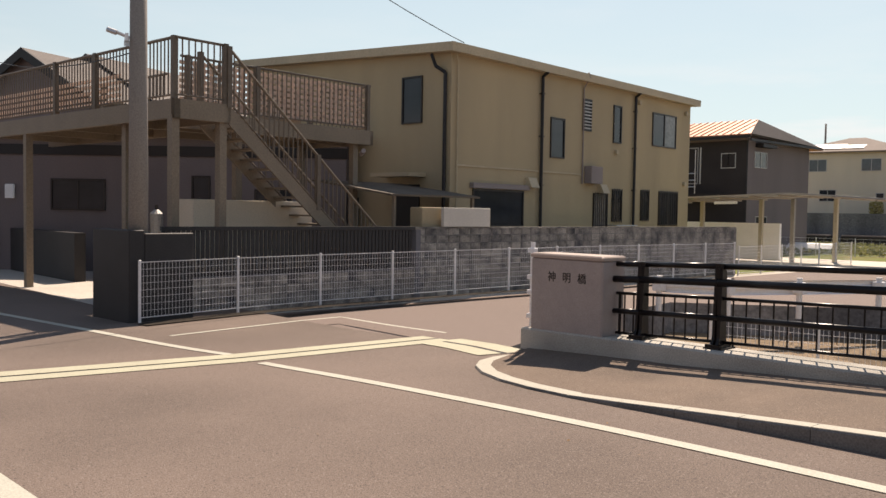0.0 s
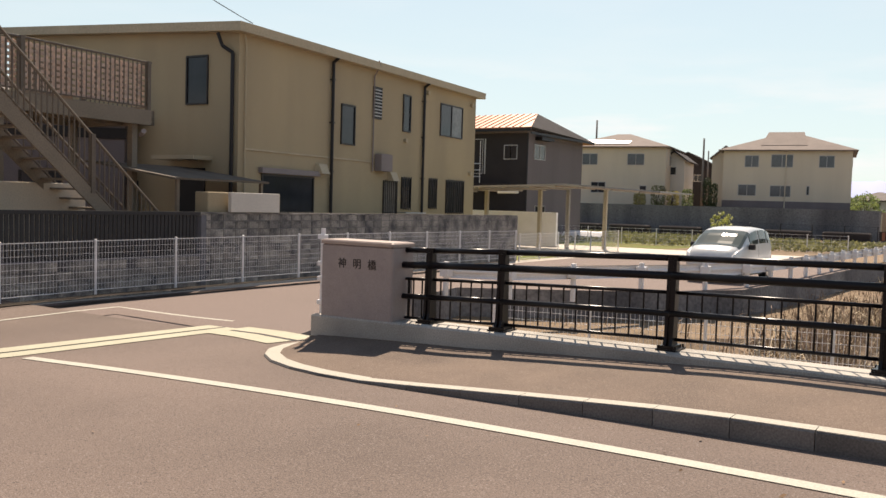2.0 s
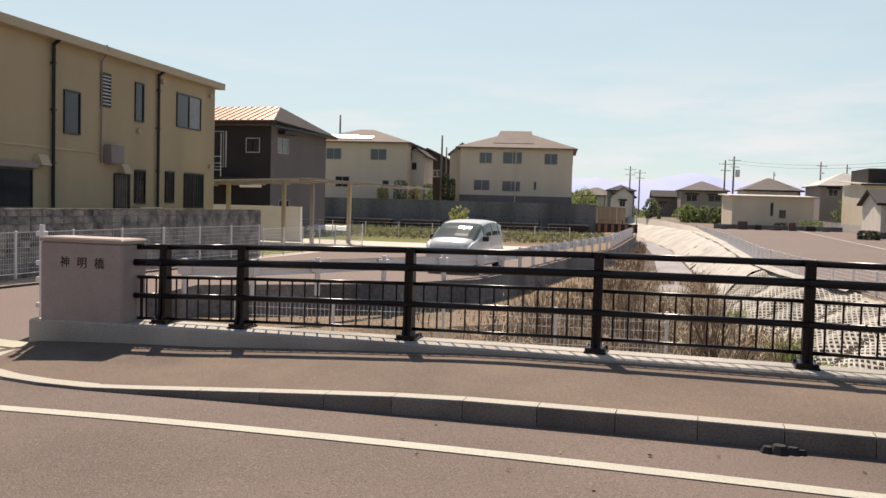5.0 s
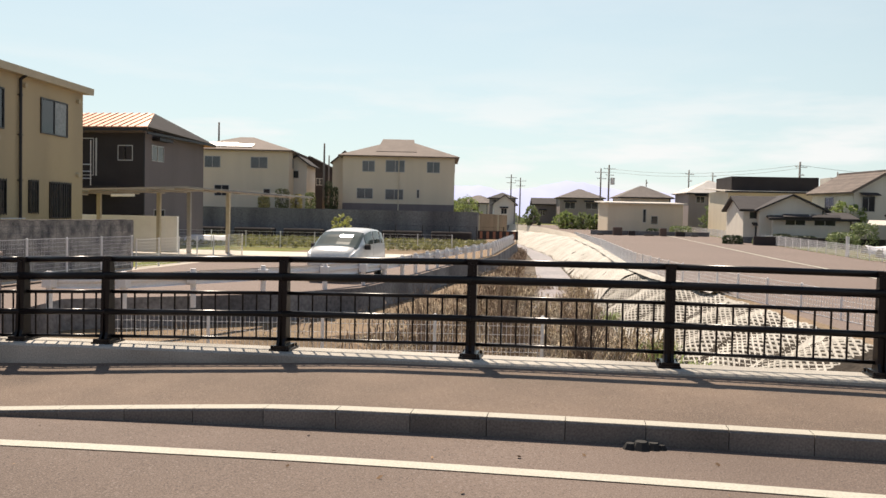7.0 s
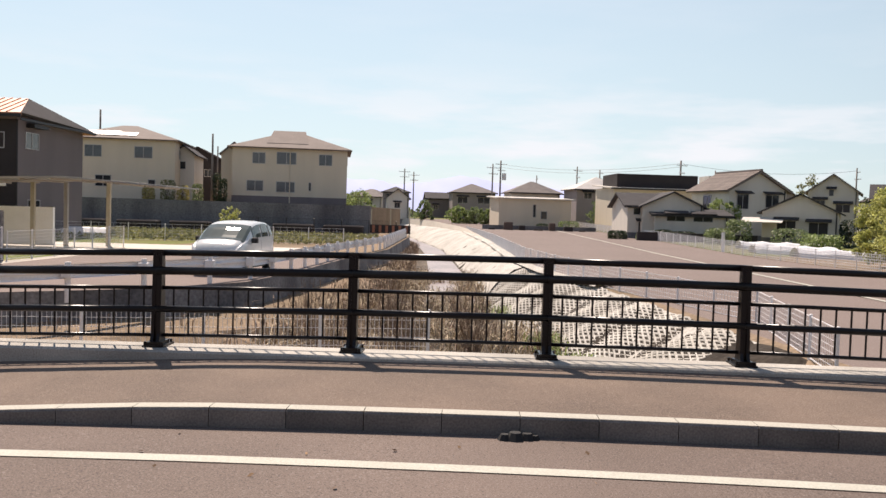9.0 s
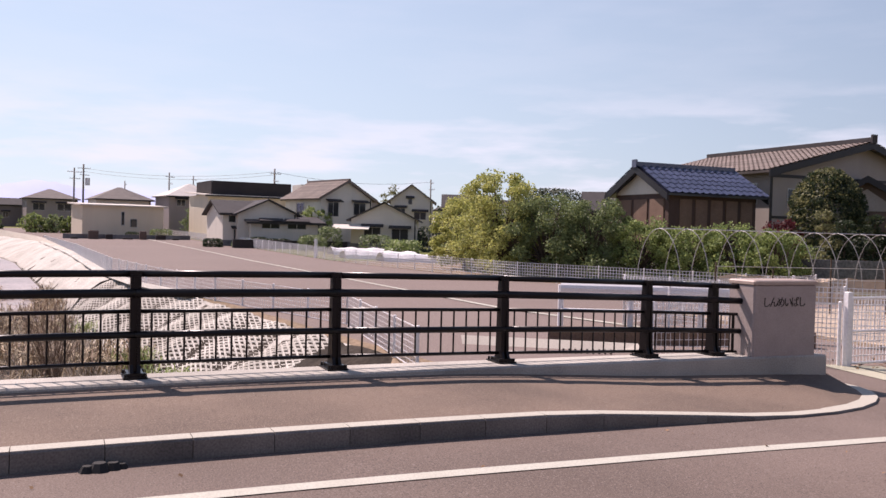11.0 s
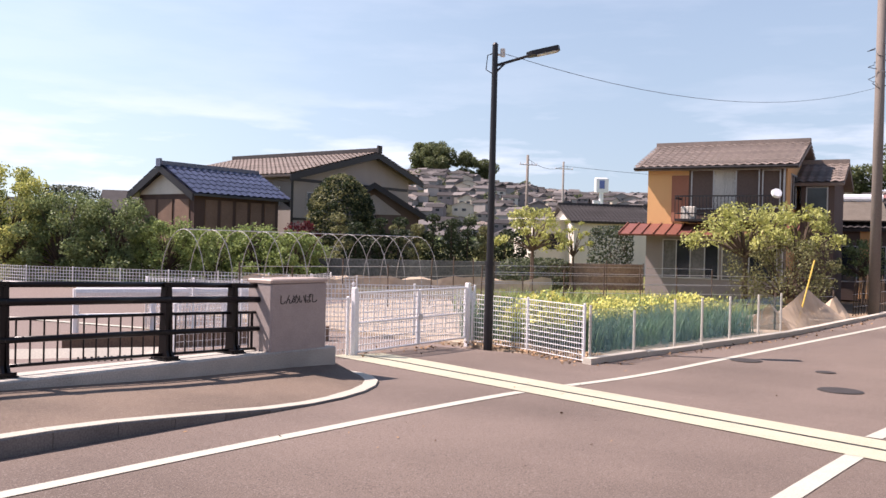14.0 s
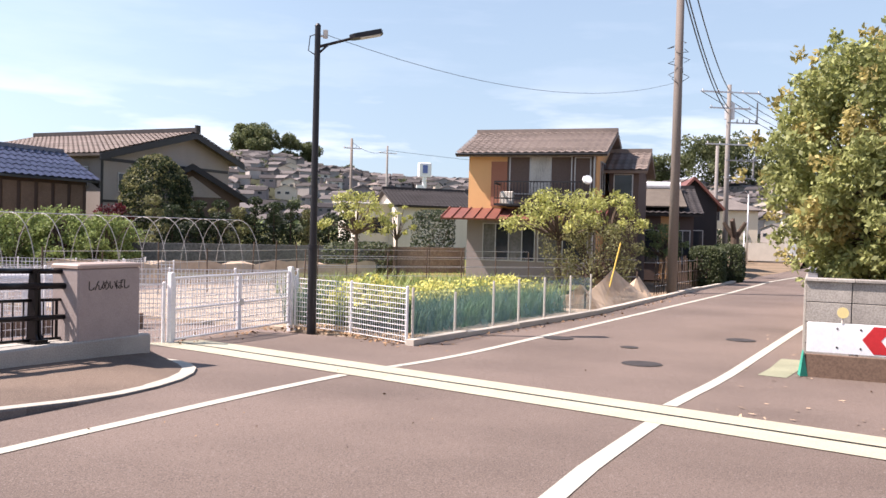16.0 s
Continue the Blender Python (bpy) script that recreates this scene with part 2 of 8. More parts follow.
DARKWALL = mat("dark_siding", (0.045, 0.038, 0.038), 0.8, 0, 0.15, 0.7, 30, 0.2, spec=0.15)
ORANGE = mat("orange_render", (0.72, 0.41, 0.19), 0.88, 0, 0.08, 0.8, 40, 0.35, spec=0.15, streak=True)
BRICKRED = mat("red_brown_wall", (0.32, 0.135, 0.085), 0.85, 0, 0.12, 0.8, 30, 0.3, streak=True)
BOARD = mat("brown_boarding", (0.085, 0.050, 0.040), 0.8, 0, 0.2, 1.5, 30, 0.3, streak=True)
COPPER = mat("copper_roof", (0.55, 0.255, 0.155), 0.55, 0.15, 0.15, 1.0, 20, 0.1)
SLATE = mat("brown_slate", (0.205, 0.165, 0.142), 0.8, 0, 0.14, 0.8, 14, 0.3, 0.01, island=0.1, spec=0.2)
TILE_BLUE = mat("blue_glazed_tile", (0.060, 0.068, 0.115), 0.30, 0, 0.2, 1.2, 20, 0.1, island=0.2, spec=0.8)
TILE_GREY = mat("grey_tile", (0.19, 0.165, 0.15), 0.8, 0, 0.15, 1.0, 20, 0.2, island=0.15, spec=0.15)
TILE_DARK = mat("dark_tile", (0.062, 0.056, 0.056), 0.8, 0, 0.15, 1.0, 20, 0.2, island=0.15, spec=0.15)
TILE_BROWN = mat("brown_tile", (0.235, 0.190, 0.165), 0.75, 0, 0.2, 0.9, 20, 0.2, island=0.18, spec=0.2)
REDROOF = mat("red_metal_roof", (0.22, 0.082, 0.060), 0.5, 0.1, 0.15, 1.0, 20, 0.1)
PANELROOF = mat("carport_sheet", (0.42, 0.36, 0.30), 0.5, 0.2, 0.1, 1.0, 20, 0.1)
DARKSHEET = mat("weathered_sheet", (0.15, 0.125, 0.10), 0.7, 0, 0.2, 1.5, 20, 0.1, spec=0.2)
DULLSTEEL = mat("dull_steel", (0.34, 0.33, 0.32), 0.55, 0.3, 0.15, 2, 30, 0.05, 0.001)
CREAMPOST = mat("cream_post", (0.46, 0.41, 0.31), 0.6, 0, 0.1, 1.0, 20, 0.05)
GLASS = mat("window_glass", (0.026, 0.030, 0.036), 0.07, 0, 0.15, 0.7, 2, 0.02, 0.01, spec=0.4)
GLASS_PALE = mat("curtained_glass", (0.15, 0.145, 0.14), 0.08, 0, 0.2, 2.2, 8, 0.02, 0.01, spec=0.45)
GLASS_BLUE = mat("bluish_glass", (0.10, 0.11, 0.12), 0.08, 0, 0.2, 0.8, 8, 0.02, 0.01, spec=0.5)
CURTAIN = mat("curtain", (0.55, 0.52, 0.48), 0.9, 0, 0.1, 1, 20, 0.1)
FRAMED = mat("dark_window_frame", (0.032, 0.028, 0.026), 0.4, 0.2, 0.1, 2, 20, 0.02)
FRAMEL = mat("aluminium_frame", (0.45, 0.43, 0.42), 0.4, 0.4, 0.1, 2, 20, 0.02)
MATTING = mat("white_mat", (0.53, 0.50, 0.45), 0.9, 0, 0.24, 0.5, 12, 0.5, 0.02, (0.32, 0.30, 0.26), spec=0.15)
BEDMUD = mat("river_bed", (0.15, 0.12, 0.09), 0.9, 0, 0.3, 0.5, 6, 0.8, 0.06, (0.06, 0.05, 0.04), spec=0.2)
SOIL_SHADE = mat("dark_soil_and_shade", (0.055, 0.045, 0.036), 0.95, 0, 0.3, 0.8, 10, 0.5, 0.03, spec=0.1)
WATER = mat("shallow_water", (0.33, 0.27, 0.25), 0.4, 0, 0.3, 0.4, 4, 0.3, 0.03, spec=0.6)
STRAW = mat("dry_reed", (0.52, 0.43, 0.30), 0.85, 0, 0.25, 1.5, 10, 0, tint=(0.24, 0.18, 0.11), island=0.4, spec=0.15)
TWIG = mat("bare_twig", (0.25, 0.18, 0.13), 0.85, 0, 0.2, 1.5, 10, 0, island=0.4, spec=0.15)
BARK = mat("bark", (0.115, 0.085, 0.065), 0.9, 0, 0.25, 3, 30, 0.6, 0.02, spec=0.15)
LEAF_YG = leafmat("yellow_green_leaf", (0.46, 0.46, 0.15), (0.27, 0.31, 0.095))
LEAF_MID = leafmat("mid_green_leaf", (0.20, 0.245, 0.10), (0.105, 0.14, 0.058))
LEAF_FRESH = leafmat("fresh_green_leaf", (0.28, 0.34, 0.115), (0.17, 0.225, 0.08))
LEAF_DARK = leafmat("dark_green_leaf", (0.045, 0.062, 0.028), (0.028, 0.042, 0.020))
LEAF_OLIVE = leafmat("olive_leaf", (0.22, 0.215, 0.095), (0.13, 0.135, 0.06))
LEAF_HEDGE = leafmat("hedge_leaf", (0.07, 0.088, 0.036), (0.042, 0.056, 0.025))
LEAF_RED = leafmat("dark_red_leaf", (0.12, 0.022, 0.028), (0.07, 0.016, 0.02))
LEAF_LOQ = leafmat("broad_leaf", (0.36, 0.38, 0.145), (0.17, 0.20, 0.075))
LEAF_BROWN = leafmat("bronze_leaf", (0.44, 0.37, 0.14), (0.28, 0.25, 0.095))
FLOWER = leafmat("yellow_flower", (0.60, 0.56, 0.15), (0.36, 0.42, 0.11))
CROP = leafmat("leek_leaf", (0.12, 0.20, 0.115), (0.07, 0.125, 0.07))
CARPAINT = mat("pearl_white_paint", (0.66, 0.66, 0.64), 0.16, 0, 0.03, 1, 10, 0, spec=0.7)
CARGLASS = mat("car_glass", (0.085, 0.10, 0.085), 0.06, 0, 0.05, 1, 5, 0, spec=0.4)
RUBBER = mat("rubber", (0.018, 0.018, 0.018), 0.8, 0, 0.1, 3, 40, 0.1)
PLASTICW = mat("white_film", (0.82, 0.80, 0.80), 0.5, 0, 0.1, 0.8, 6, 0.5, 0.05)
SIGNWHITE = mat("sign_white", (0.82, 0.83, 0.84), 0.45, 0, 0.05, 2, 20, 0)
SIGNRED = mat("sign_red", (0.52, 0.025, 0.03), 0.45, 0, 0.06, 2, 20, 0)
SIGNBLUE = mat("sign_blue", (0.12, 0.17, 0.42), 0.45, 0, 0.06, 2, 20, 0)
REFLECT = mat("amber_reflector", (0.72, 0.60, 0.28), 0.3, 0, 0.06, 6, 60, 0.1)
SCREEN = leafmat("pale_screen", (0.74, 0.62, 0.54), (0.66, 0.55, 0.48), 0.05)
PLANK = mat("brown_plank", (0.175, 0.115, 0.080), 0.8, 0, 0.2, 1.2, 30, 0.3, 0.004, (0.12, 0.078, 0.055))
GREENP = mat("green_plastic", (0.035, 0.36, 0.25), 0.5, 0, 0.1, 2, 20, 0.1)
YELLOWP = mat("yellow_bar", (0.72, 0.50, 0.10), 0.5, 0, 0.1, 2, 20, 0.1)
IRON = mat("cast_iron", (0.075, 0.062, 0.055), 0.6, 0.4, 0.2, 5, 60, 0.4, 0.004)
CABLE = mat("cable", (0.03, 0.03, 0.032), 0.6, 0, 0.1, 2, 20, 0)
HILL = mat("hill_wood", (0.055, 0.058, 0.034), 0.95, 0, 0.3, 0.02, 0.3, 0.8, 1.0, spec=0.1)
MOUNT = mat("far_mountain_hazed", (0.25, 0.25, 0.36), 1.0, 0, 0.10, 0.002, 0.01, 0, spec=0.0)
# Violet emission puts the brightening of distance haze into the mountain colour.
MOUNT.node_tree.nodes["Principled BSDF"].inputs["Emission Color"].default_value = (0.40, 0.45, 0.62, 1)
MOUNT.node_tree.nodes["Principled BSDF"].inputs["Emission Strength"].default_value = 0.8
NET_BLUE = netmat("blue_net", (0.26, 0.48, 0.50), 0.32)
NET_TAN = netmat("tan_net", (0.62, 0.47, 0.33), 0.74)
WHEELM = mat("alloy_wheel", (0.5, 0.5, 0.5), 0.35, 0.8, 0.05, 2, 20, 0)
LAMPGLASS = mat("lamp_lens", (0.65, 0.66, 0.66), 0.15, 0, 0.05, 3, 20, 0, spec=0.8)


# ---- building blocks ----
class Mesh:
    """Gathers vertices and faces of one part."""

    def __init__(self):
        self.v, self.f = [], []

    def add(self, vs, fs):
        k = len(self.v)
        self.v += [tuple(p) for p in vs]
        self.f += [tuple(i + k for i in q) for q in fs]
        return self

    def box(self, x0, y0, z0, x1, y1, z1, m=None):
        p = [Vector(q) for q in ((x0, y0, z0), (x1, y0, z0), (x1, y1, z0), (x0, y1, z0), (x0, y0, z1), (x1, y0, z1), (x1, y1, z1), (x0, y1, z1))]
        if m is not None:
            p = [m @ q for q in p]
        return self.add(p, [(3, 2, 1, 0), (4, 5, 6, 7), (0, 1, 5, 4), (1, 2, 6, 5), (2, 3, 7, 6), (3, 0, 4, 7)])

    def cbox(self, x0, y0, z0, x1, y1, z1, c, m=None):
        """A box with chamfered upright edges and top edge."""
        pts = []
        for i, z in ((0, z0), (0, z1 - c), (c, z1)):
            a, b, d, e = x0 + i, y0 + i, x1 - i, y1 - i
            pts += [(a + c, b, z), (d - c, b, z), (d, b + c, z), (d, e - c, z), (d - c, e, z), (a + c, e, z), (a, e - c, z), (a, b + c, z)]
        pts = [Vector(q) for q in pts]
        if m is not None:
            pts = [m @ q for q in pts]
        fs = [(7, 6, 5, 4, 3, 2, 1, 0), tuple(range(16, 24))]
        for r in (0, 8):
            fs += [(r + i, r + (i + 1) % 8, r + 8 + (i + 1) % 8, r + 8 + i) for i in range(8)]
        return self.add(pts, fs)

    def cyl(self, a, b, r0, r1=None, n=8, caps=True):
        a, b = Vector(a), Vector(b)
        r1 = r0 if r1 is None else r1
        w = (b - a).normalized()
        s = w.orthogonal().normalized()
        t = w.cross(s)
        vs = []
        for p, r in ((a, r0), (b, r1)):
            vs += [p + (s * math.cos(2 * math.pi * i / n) + t * math.sin(2 * math.pi * i / n)) * r for i in range(n)]
        fs = [(i, (i + 1) % n, n + (i + 1) % n, n + i) for i in range(n)]
        if caps:
            fs += [tuple(range(n - 1, -1, -1)), tuple(range(n, 2 * n))]
        return self.add(vs, fs)

    def tube(self, pts, r, n=6):
        """One bent round bar through the points."""
        pts = [Vector(p) for p in pts]
        k = len(self.v)
        for i, p in enumerate(pts):
            w = (pts[min(i + 1, len(pts) - 1)] - pts[max(i - 1, 0)]).normalized()
            s = w.cross(Vector((0.31, 0.17, 0.94))).normalized()
            t = w.cross(s)
            self.v += [tuple(p + (s * math.cos(2 * math.pi * j / n) + t * math.sin(2 * math.pi * j / n)) * r) for j in range(n)]
        for i in range(len(pts) - 1):
            self.f += [(k + i * n + j, k + i * n + (j + 1) % n, k + (i + 1) * n + (j + 1) % n, k + (i + 1) * n + j) for j in range(n)]
        self.f += [tuple(k + j for j in range(n - 1, -1, -1)), tuple(k + (len(pts) - 1) * n + j for j in range(n))]
        return self

    def prism(self, pts, z0, z1):
        """An upright prism on a plan outline (anticlockwise); z0 and z1 are heights or functions of x, y."""
        lo = z0 if callable(z0) else (lambda x, y: z0)
        hi = z1 if callable(z1) else (lambda x, y: z1)
        n = len(pts)
        vs = [(x, y, lo(x, y)) for x, y in pts] + [(x, y, hi(x, y)) for x, y in pts]
        return self.add(vs, [tuple(range(n - 1, -1, -1)), tuple(range(n, 2 * n))] + [(i, (i + 1) % n, n + (i + 1) % n, n + i) for i in range(n)])

    def slab(self, pts, d):
        """A flat polygon given a thickness downwards along its normal."""
        pts = [Vector(p) for p in pts]
        nrm = (pts[1] - pts[0]).cross(pts[2] - pts[0]).normalized()
        n = len(pts)
        return self.add(pts + [p - nrm * d for p in pts], [tuple(range(n)), tuple(range(2 * n - 1, n - 1, -1))] + [(i + n, (i + 1) % n + n, (i + 1) % n, i) for i in range(n)])

    def mesh(self, name, material, smooth=False):
        me = bpy.data.meshes.new(name)
        me.from_pydata(self.v, [], self.f)
        me.materials.append(material)
        if smooth:
            me.polygons.foreach_set("use_smooth", [True] * len(me.polygons))
        me.update()
        return me

    def part(self, name, material, parent=None, label="", smooth=False):
        ob = new(name, self.mesh(name, material, smooth))
        ob.parent = parent
        if label:
            tagged(ob, label)
        return ob

    def thing(self, name, material, label, category, group="", kind="", smooth=False):
        return tagged(new(name, self.mesh(name, material, smooth)), label, category, group, kind)


def thing(name, m, label, category, group="", kind=""):
    ob = new(name)
    ob.empty_display_size = 0.3
    ob.matrix_basis = m
    return tagged(ob, label, category, group, kind)


def piece(name, me, parent, m=None):
    """One of many alike pieces on a shared mesh."""
    ob = new(name, me)
    ob.parent = parent
    if m is not None:
        ob.matrix_basis = m
    return ob


def lerp(table, x):
    xs, ys = zip(*table)
    return float(np.interp(x, xs, ys))


LAND = -0.5


def road_z(x):
    """The bridge's crown along the road, running out into level ground."""
    u = abs(x - 1.0)
    if u < 10:
        return -0.0027 * u * u
    if u < 14:
        return -0.27 - 0.054 * (u - 10) + 0.00675 * (u - 10) ** 2
    return -0.378


# ---- ground, river and bridge ----
WALL_L = [(8.9, -9.0), (15, -11.2), (19, -12.0), (22.2, -7.7), (24.9, -6.2), (29.5, -5.7), (38, -5.3), (49, -4.4), (74, -5.0), (105, -8.0), (150, -22)]
BED_L = [(8.9, -3.0), (30, -3.0), (42, -2.6), (73, -4.3), (115, -8.4), (150, -20)]
BED_R = [(8.9, 3.8), (22, 3.0), (26, 2.1), (33, 1.0), (50, 0.2), (85, -2.4), (128, -9.0), (150, -17)]
MAT_R = [(8.9, 6.4), (18, 5.4), (27, 4.4), (33, 3.1), (40, 2.4), (50, 2.1), (65, 1.6), (100, -0.6), (135, -6.5), (150, -12)]
FENCE_R = [(16, 26.5), (25.3, 24.5), (35, 20.0), (50, 18.0), (76, 16.8), (135, 12.5), (200, 6)]
BED_Z, SHELF_Z = -2.1, -1.25


def rise_z(y):
    """The new road climbs gently in the distance."""
    return LAND + max(0, min(1.0, 0.011 * (y - 55)))


def build_ground():
    rows = [-900, -60, -14, 8.85, 8.9, 9.6, 10.6, 12, 13.5, 15, 17, 19, 20.6, 22.2, 23.5, 24.9, 27, 29.5, 31, 33, 35, 38, 40, 44, 49, 52, 56, 65, 70, 74, 85, 95, 105, 115, 128, 140, 149.9, 150, 220, 400, 900, 3600]
    mats = [GRASS, ASPHALT2, CONCRETE, RETWALL, EARTH, BEDMUD, MATTING, ASPHALT]
    vs, fs, ids = [], [], []
    cols = 21
    for y in rows:
        cut = 8.9 <= y < 150
        q = min(max(y, 8.9), 149.9)
        wl_, bl, br, mr = lerp(WALL_L, q), lerp(BED_L, q), lerp(BED_R, q), lerp(MAT_R, q)
        fr = max(lerp(FENCE_R, q), mr + 3)
        lane = min(-15.6, wl_ - 4)
        xs = [-3600, -120, -60, -34, -24, -16.3, lane, wl_ - 0.3, wl_, wl_ + 0.06, max(wl_ + 0.1, min(wl_ + 4.0, bl - 1.2)), bl, bl + 0.01, br, mr, mr + 0.35, (mr + fr) / 2, fr, max(30, fr + 4), 120, 3600]
        zs = [LAND] * 15 + [rise_z(y)] * 6
        if cut:
            zs[9], zs[10], zs[11], zs[12], zs[13], zs[14] = SHELF_Z, SHELF_Z - 0.1, BED_Z, BED_Z, BED_Z, LAND - 0.03
        elif y < 8.9:
            zs = [LAND - 0.2 if abs(x) > 14 else -1.4 for x in xs]
        vs += [(x, y, z) for x, z in zip(xs, zs)]
    for r in range(len(rows) - 1):
        y = (rows[r] + rows[r + 1]) / 2
        cut = 8.9 <= rows[r] < 149.9
        for c in range(cols - 1):
            a = r * cols + c
            fs.append((a, a + 1, a + cols + 1, a + cols))
            k = 0
            if cut:
                k = {8: 3, 9: 4, 10: 4, 11: 5, 12: 5, 13: 6, 15: 1, 16: 1}.get(c, 0)
                if c in (6, 7):
                    k = 1 if y < 42 else 4
                if c == 5 and y < 40:
                    k = 2
                if c == 4 and 6 < y < 20:
                    k = 2
                if c == 17:
                    k = 4 if y < 60 else 0
                if c == 14:
                    k = 2 if y > 27 else 4
                if c == 13 and y < 16:
                    k = 4
            elif rows[r] < 8.85:
                k = 4
            ids.append(k)
    me = bpy.data.meshes.new("ground")
    me.from_pydata(vs, [], fs)
    for m in mats:
        me.materials.append(m)
    me.polygons.foreach_set("material_index", ids)
    me.update()
    tagged(new("ground", me), "grassy and paved ground cut by a river channel", "ground", kind="structure")


build_ground()

YFAR = [(-120, 8.0), (-60, 6.6), (-16, 6.6), (-15.4, 8.6), (-13.5, 12.0), (-9.2, 12.0), (-8.9, 8.6), (10.2, 8.6), (10.4, 10.3), (15.6, 10.3), (15.75, 8.6), (14.6, 6.75), (22.8, 5.3), (36, 4.2), (50, 3.0), (70, 0.6), (110, -3.5)]


def build_road():
    m = Mesh()
    far = [(-120, 8.0), (-60, 6.9), (-16.2, 6.9), (-15.9, 9.0), (-9.3, 9.0), (-9.0, 8.6), (9.9, 8.6), (10.1, 10.6), (14.6, 10.6), (15.2, 7.0), (22.8, 5.4), (36, 4.3), (50, 3.1), (70, 0.7), (110, -3.5)]
    xs = sorted({-120, -60, -30, -20, *[x for x, _ in far], *[i * 0.6 for i in range(-25, 26)], 17, 19, 26, 30, 42, 60, 85})
    for x in xs:
        z = road_z(x)
        m.v += [(x, -14, z), (x, 1.0, z), (x, lerp(far, x), z), (x, lerp(far, x), z - 0.3)]
    for i in range(len(xs) - 1):
        a = i * 4
        m.f += [(a + k, a + 4 + k, a + 5 + k, a + 1 + k) for k in range(3)]
    m.thing("road", ASPHALT, "weathered brownish grey asphalt road over the bridge", "road", kind="structure")


build_road()


def strip(pts, width, lift=0.007, zf=None):
    m = Mesh()
    dense = []
    for a, b in zip(pts[:-1], pts[1:]):
        n = max(1, int(math.dist(a, b) / 0.5))
        dense += [(a[0] + (b[0] - a[0]) * i / n, a[1] + (b[1] - a[1]) * i / n) for i in range(n)]
    dense.append(pts[-1])
    for i, p in enumerate(dense):
        a, b = dense[max(i - 1, 0)], dense[min(i + 1, len(dense) - 1)]
        t = Vector((b[0] - a[0], b[1] - a[1])).normalized() * width / 2
        for s in (1, -1):
            x, y = p[0] - t.y * s, p[1] + t.x * s
            m.v.append((x, y, (zf(y) if zf else road_z(x)) + lift))
    m.f = [(2 * i + 1, 2 * i + 3, 2 * i + 2, 2 * i) for i in range(len(dense) - 1)]
    return m


def road_line(pts, width, label="worn white painted line on the asphalt"):
    strip(pts, width).thing("road_marking", PAINT, label, "road marking", "painted road lines", "structure")


road_line([(-9.75, 5.86), (-4, 5.80), (0, 5.71), (4, 5.63), (6.5, 5.63), (10.4, 5.73)], 0.15)
road_line([(-10.75, 5.95), (-14, 5.5), (-17.6, 4.94), (-30, 3.2)], 0.15)
road_line([(11.7, 5.69), (22, 4.5), (35.3, 2.95), (46, 2.0), (53, 0.9)], 0.15)
road_line([(-10.9, 1.72), (6.9, 1.57), (9.3, 1.46)], 0.17)
road_line([(10.55, 1.50), (11.9, 1.40), (22.2, 0.30), (30, -0.7)], 0.17)
road_line([(-13.1, 6.2), (-13.5, 9.0), (-13.52, 9.88), (-10.5, 9.84)], 0.09)
road_line([(50, -0.5), (54, -1.6)], 0.35)
road_line([(62, -1.2), (64, -4.5)], 0.4)


def joint(pts, wide=0.36):
    """Expansion joint: two cream bands with a dark gap between."""
    root = thing("expansion_joint", Matrix(), "cream concrete expansion joint with a dark slot", "road joint", "expansion joints of the bridge", "structure")
    strip(pts, 0.09, 0.004).part("slot", DARKTRIM, root)
    n = [Vector((b[0] - a[0], b[1] - a[1])).normalized() for a, b in zip(pts[:-1], pts[1:])]
    n.append(n[-1])
    for s in (1, -1):
        q = [(p[0] - t.y * s * (0.045 + wide / 2), p[1] + t.x * s * (0.045 + wide / 2)) for p, t in zip(pts, n)]
        strip(q, wide, 0.009).part("band", BAND, root)


joint([(-12.2, -3.0), (-11.0, 3.0), (-10.35, 5.9), (-10.0, 9.2)])
joint([(8.0, -5.0), (9.15, -0.9), (9.72, 1.06), (10.47, 3.65), (11.2, 6.2), (11.95, 8.9), (12.25, 10.2)], 0.55)
joint([(-9.75, 9.0), (-8.9, 8.85), (-7.95, 8.55)])

KH = [(-5.2, 0.025), (-2.0, 0.15), (4.6, 0.15), (7.0, 0.025)]
KERB_LINE = [(-7.7, 8.48), (-7.74, 8.1), (-7.62, 7.72), (-7.35, 7.38), (-6.95, 7.08), (-6.45, 6.85), (-5.9, 6.7), (-5.3, 6.62)]
KERB_LINE += [(-5.3 + 0.6 * i, 6.6) for i in range(1, 21)]
KERB_LINE += [(7.35, 6.63), (7.98, 6.72), (8.58, 6.9), (9.1, 7.15), (9.52, 7.45), (9.84, 7.8), (10.02, 8.15), (10.06, 8.48)]


def walk_z(x):
    return road_z(x) + lerp(KH, x)


FOOT = [(-8, 0.115), (-5.0, 0.105), (-2.5, 0.065), (4.8, 0.06), (7.2, 0.11), (10.2, 0.12)]


def plinth_z(x):
    return 0.245 - 0.0008 * (x - 1) ** 2


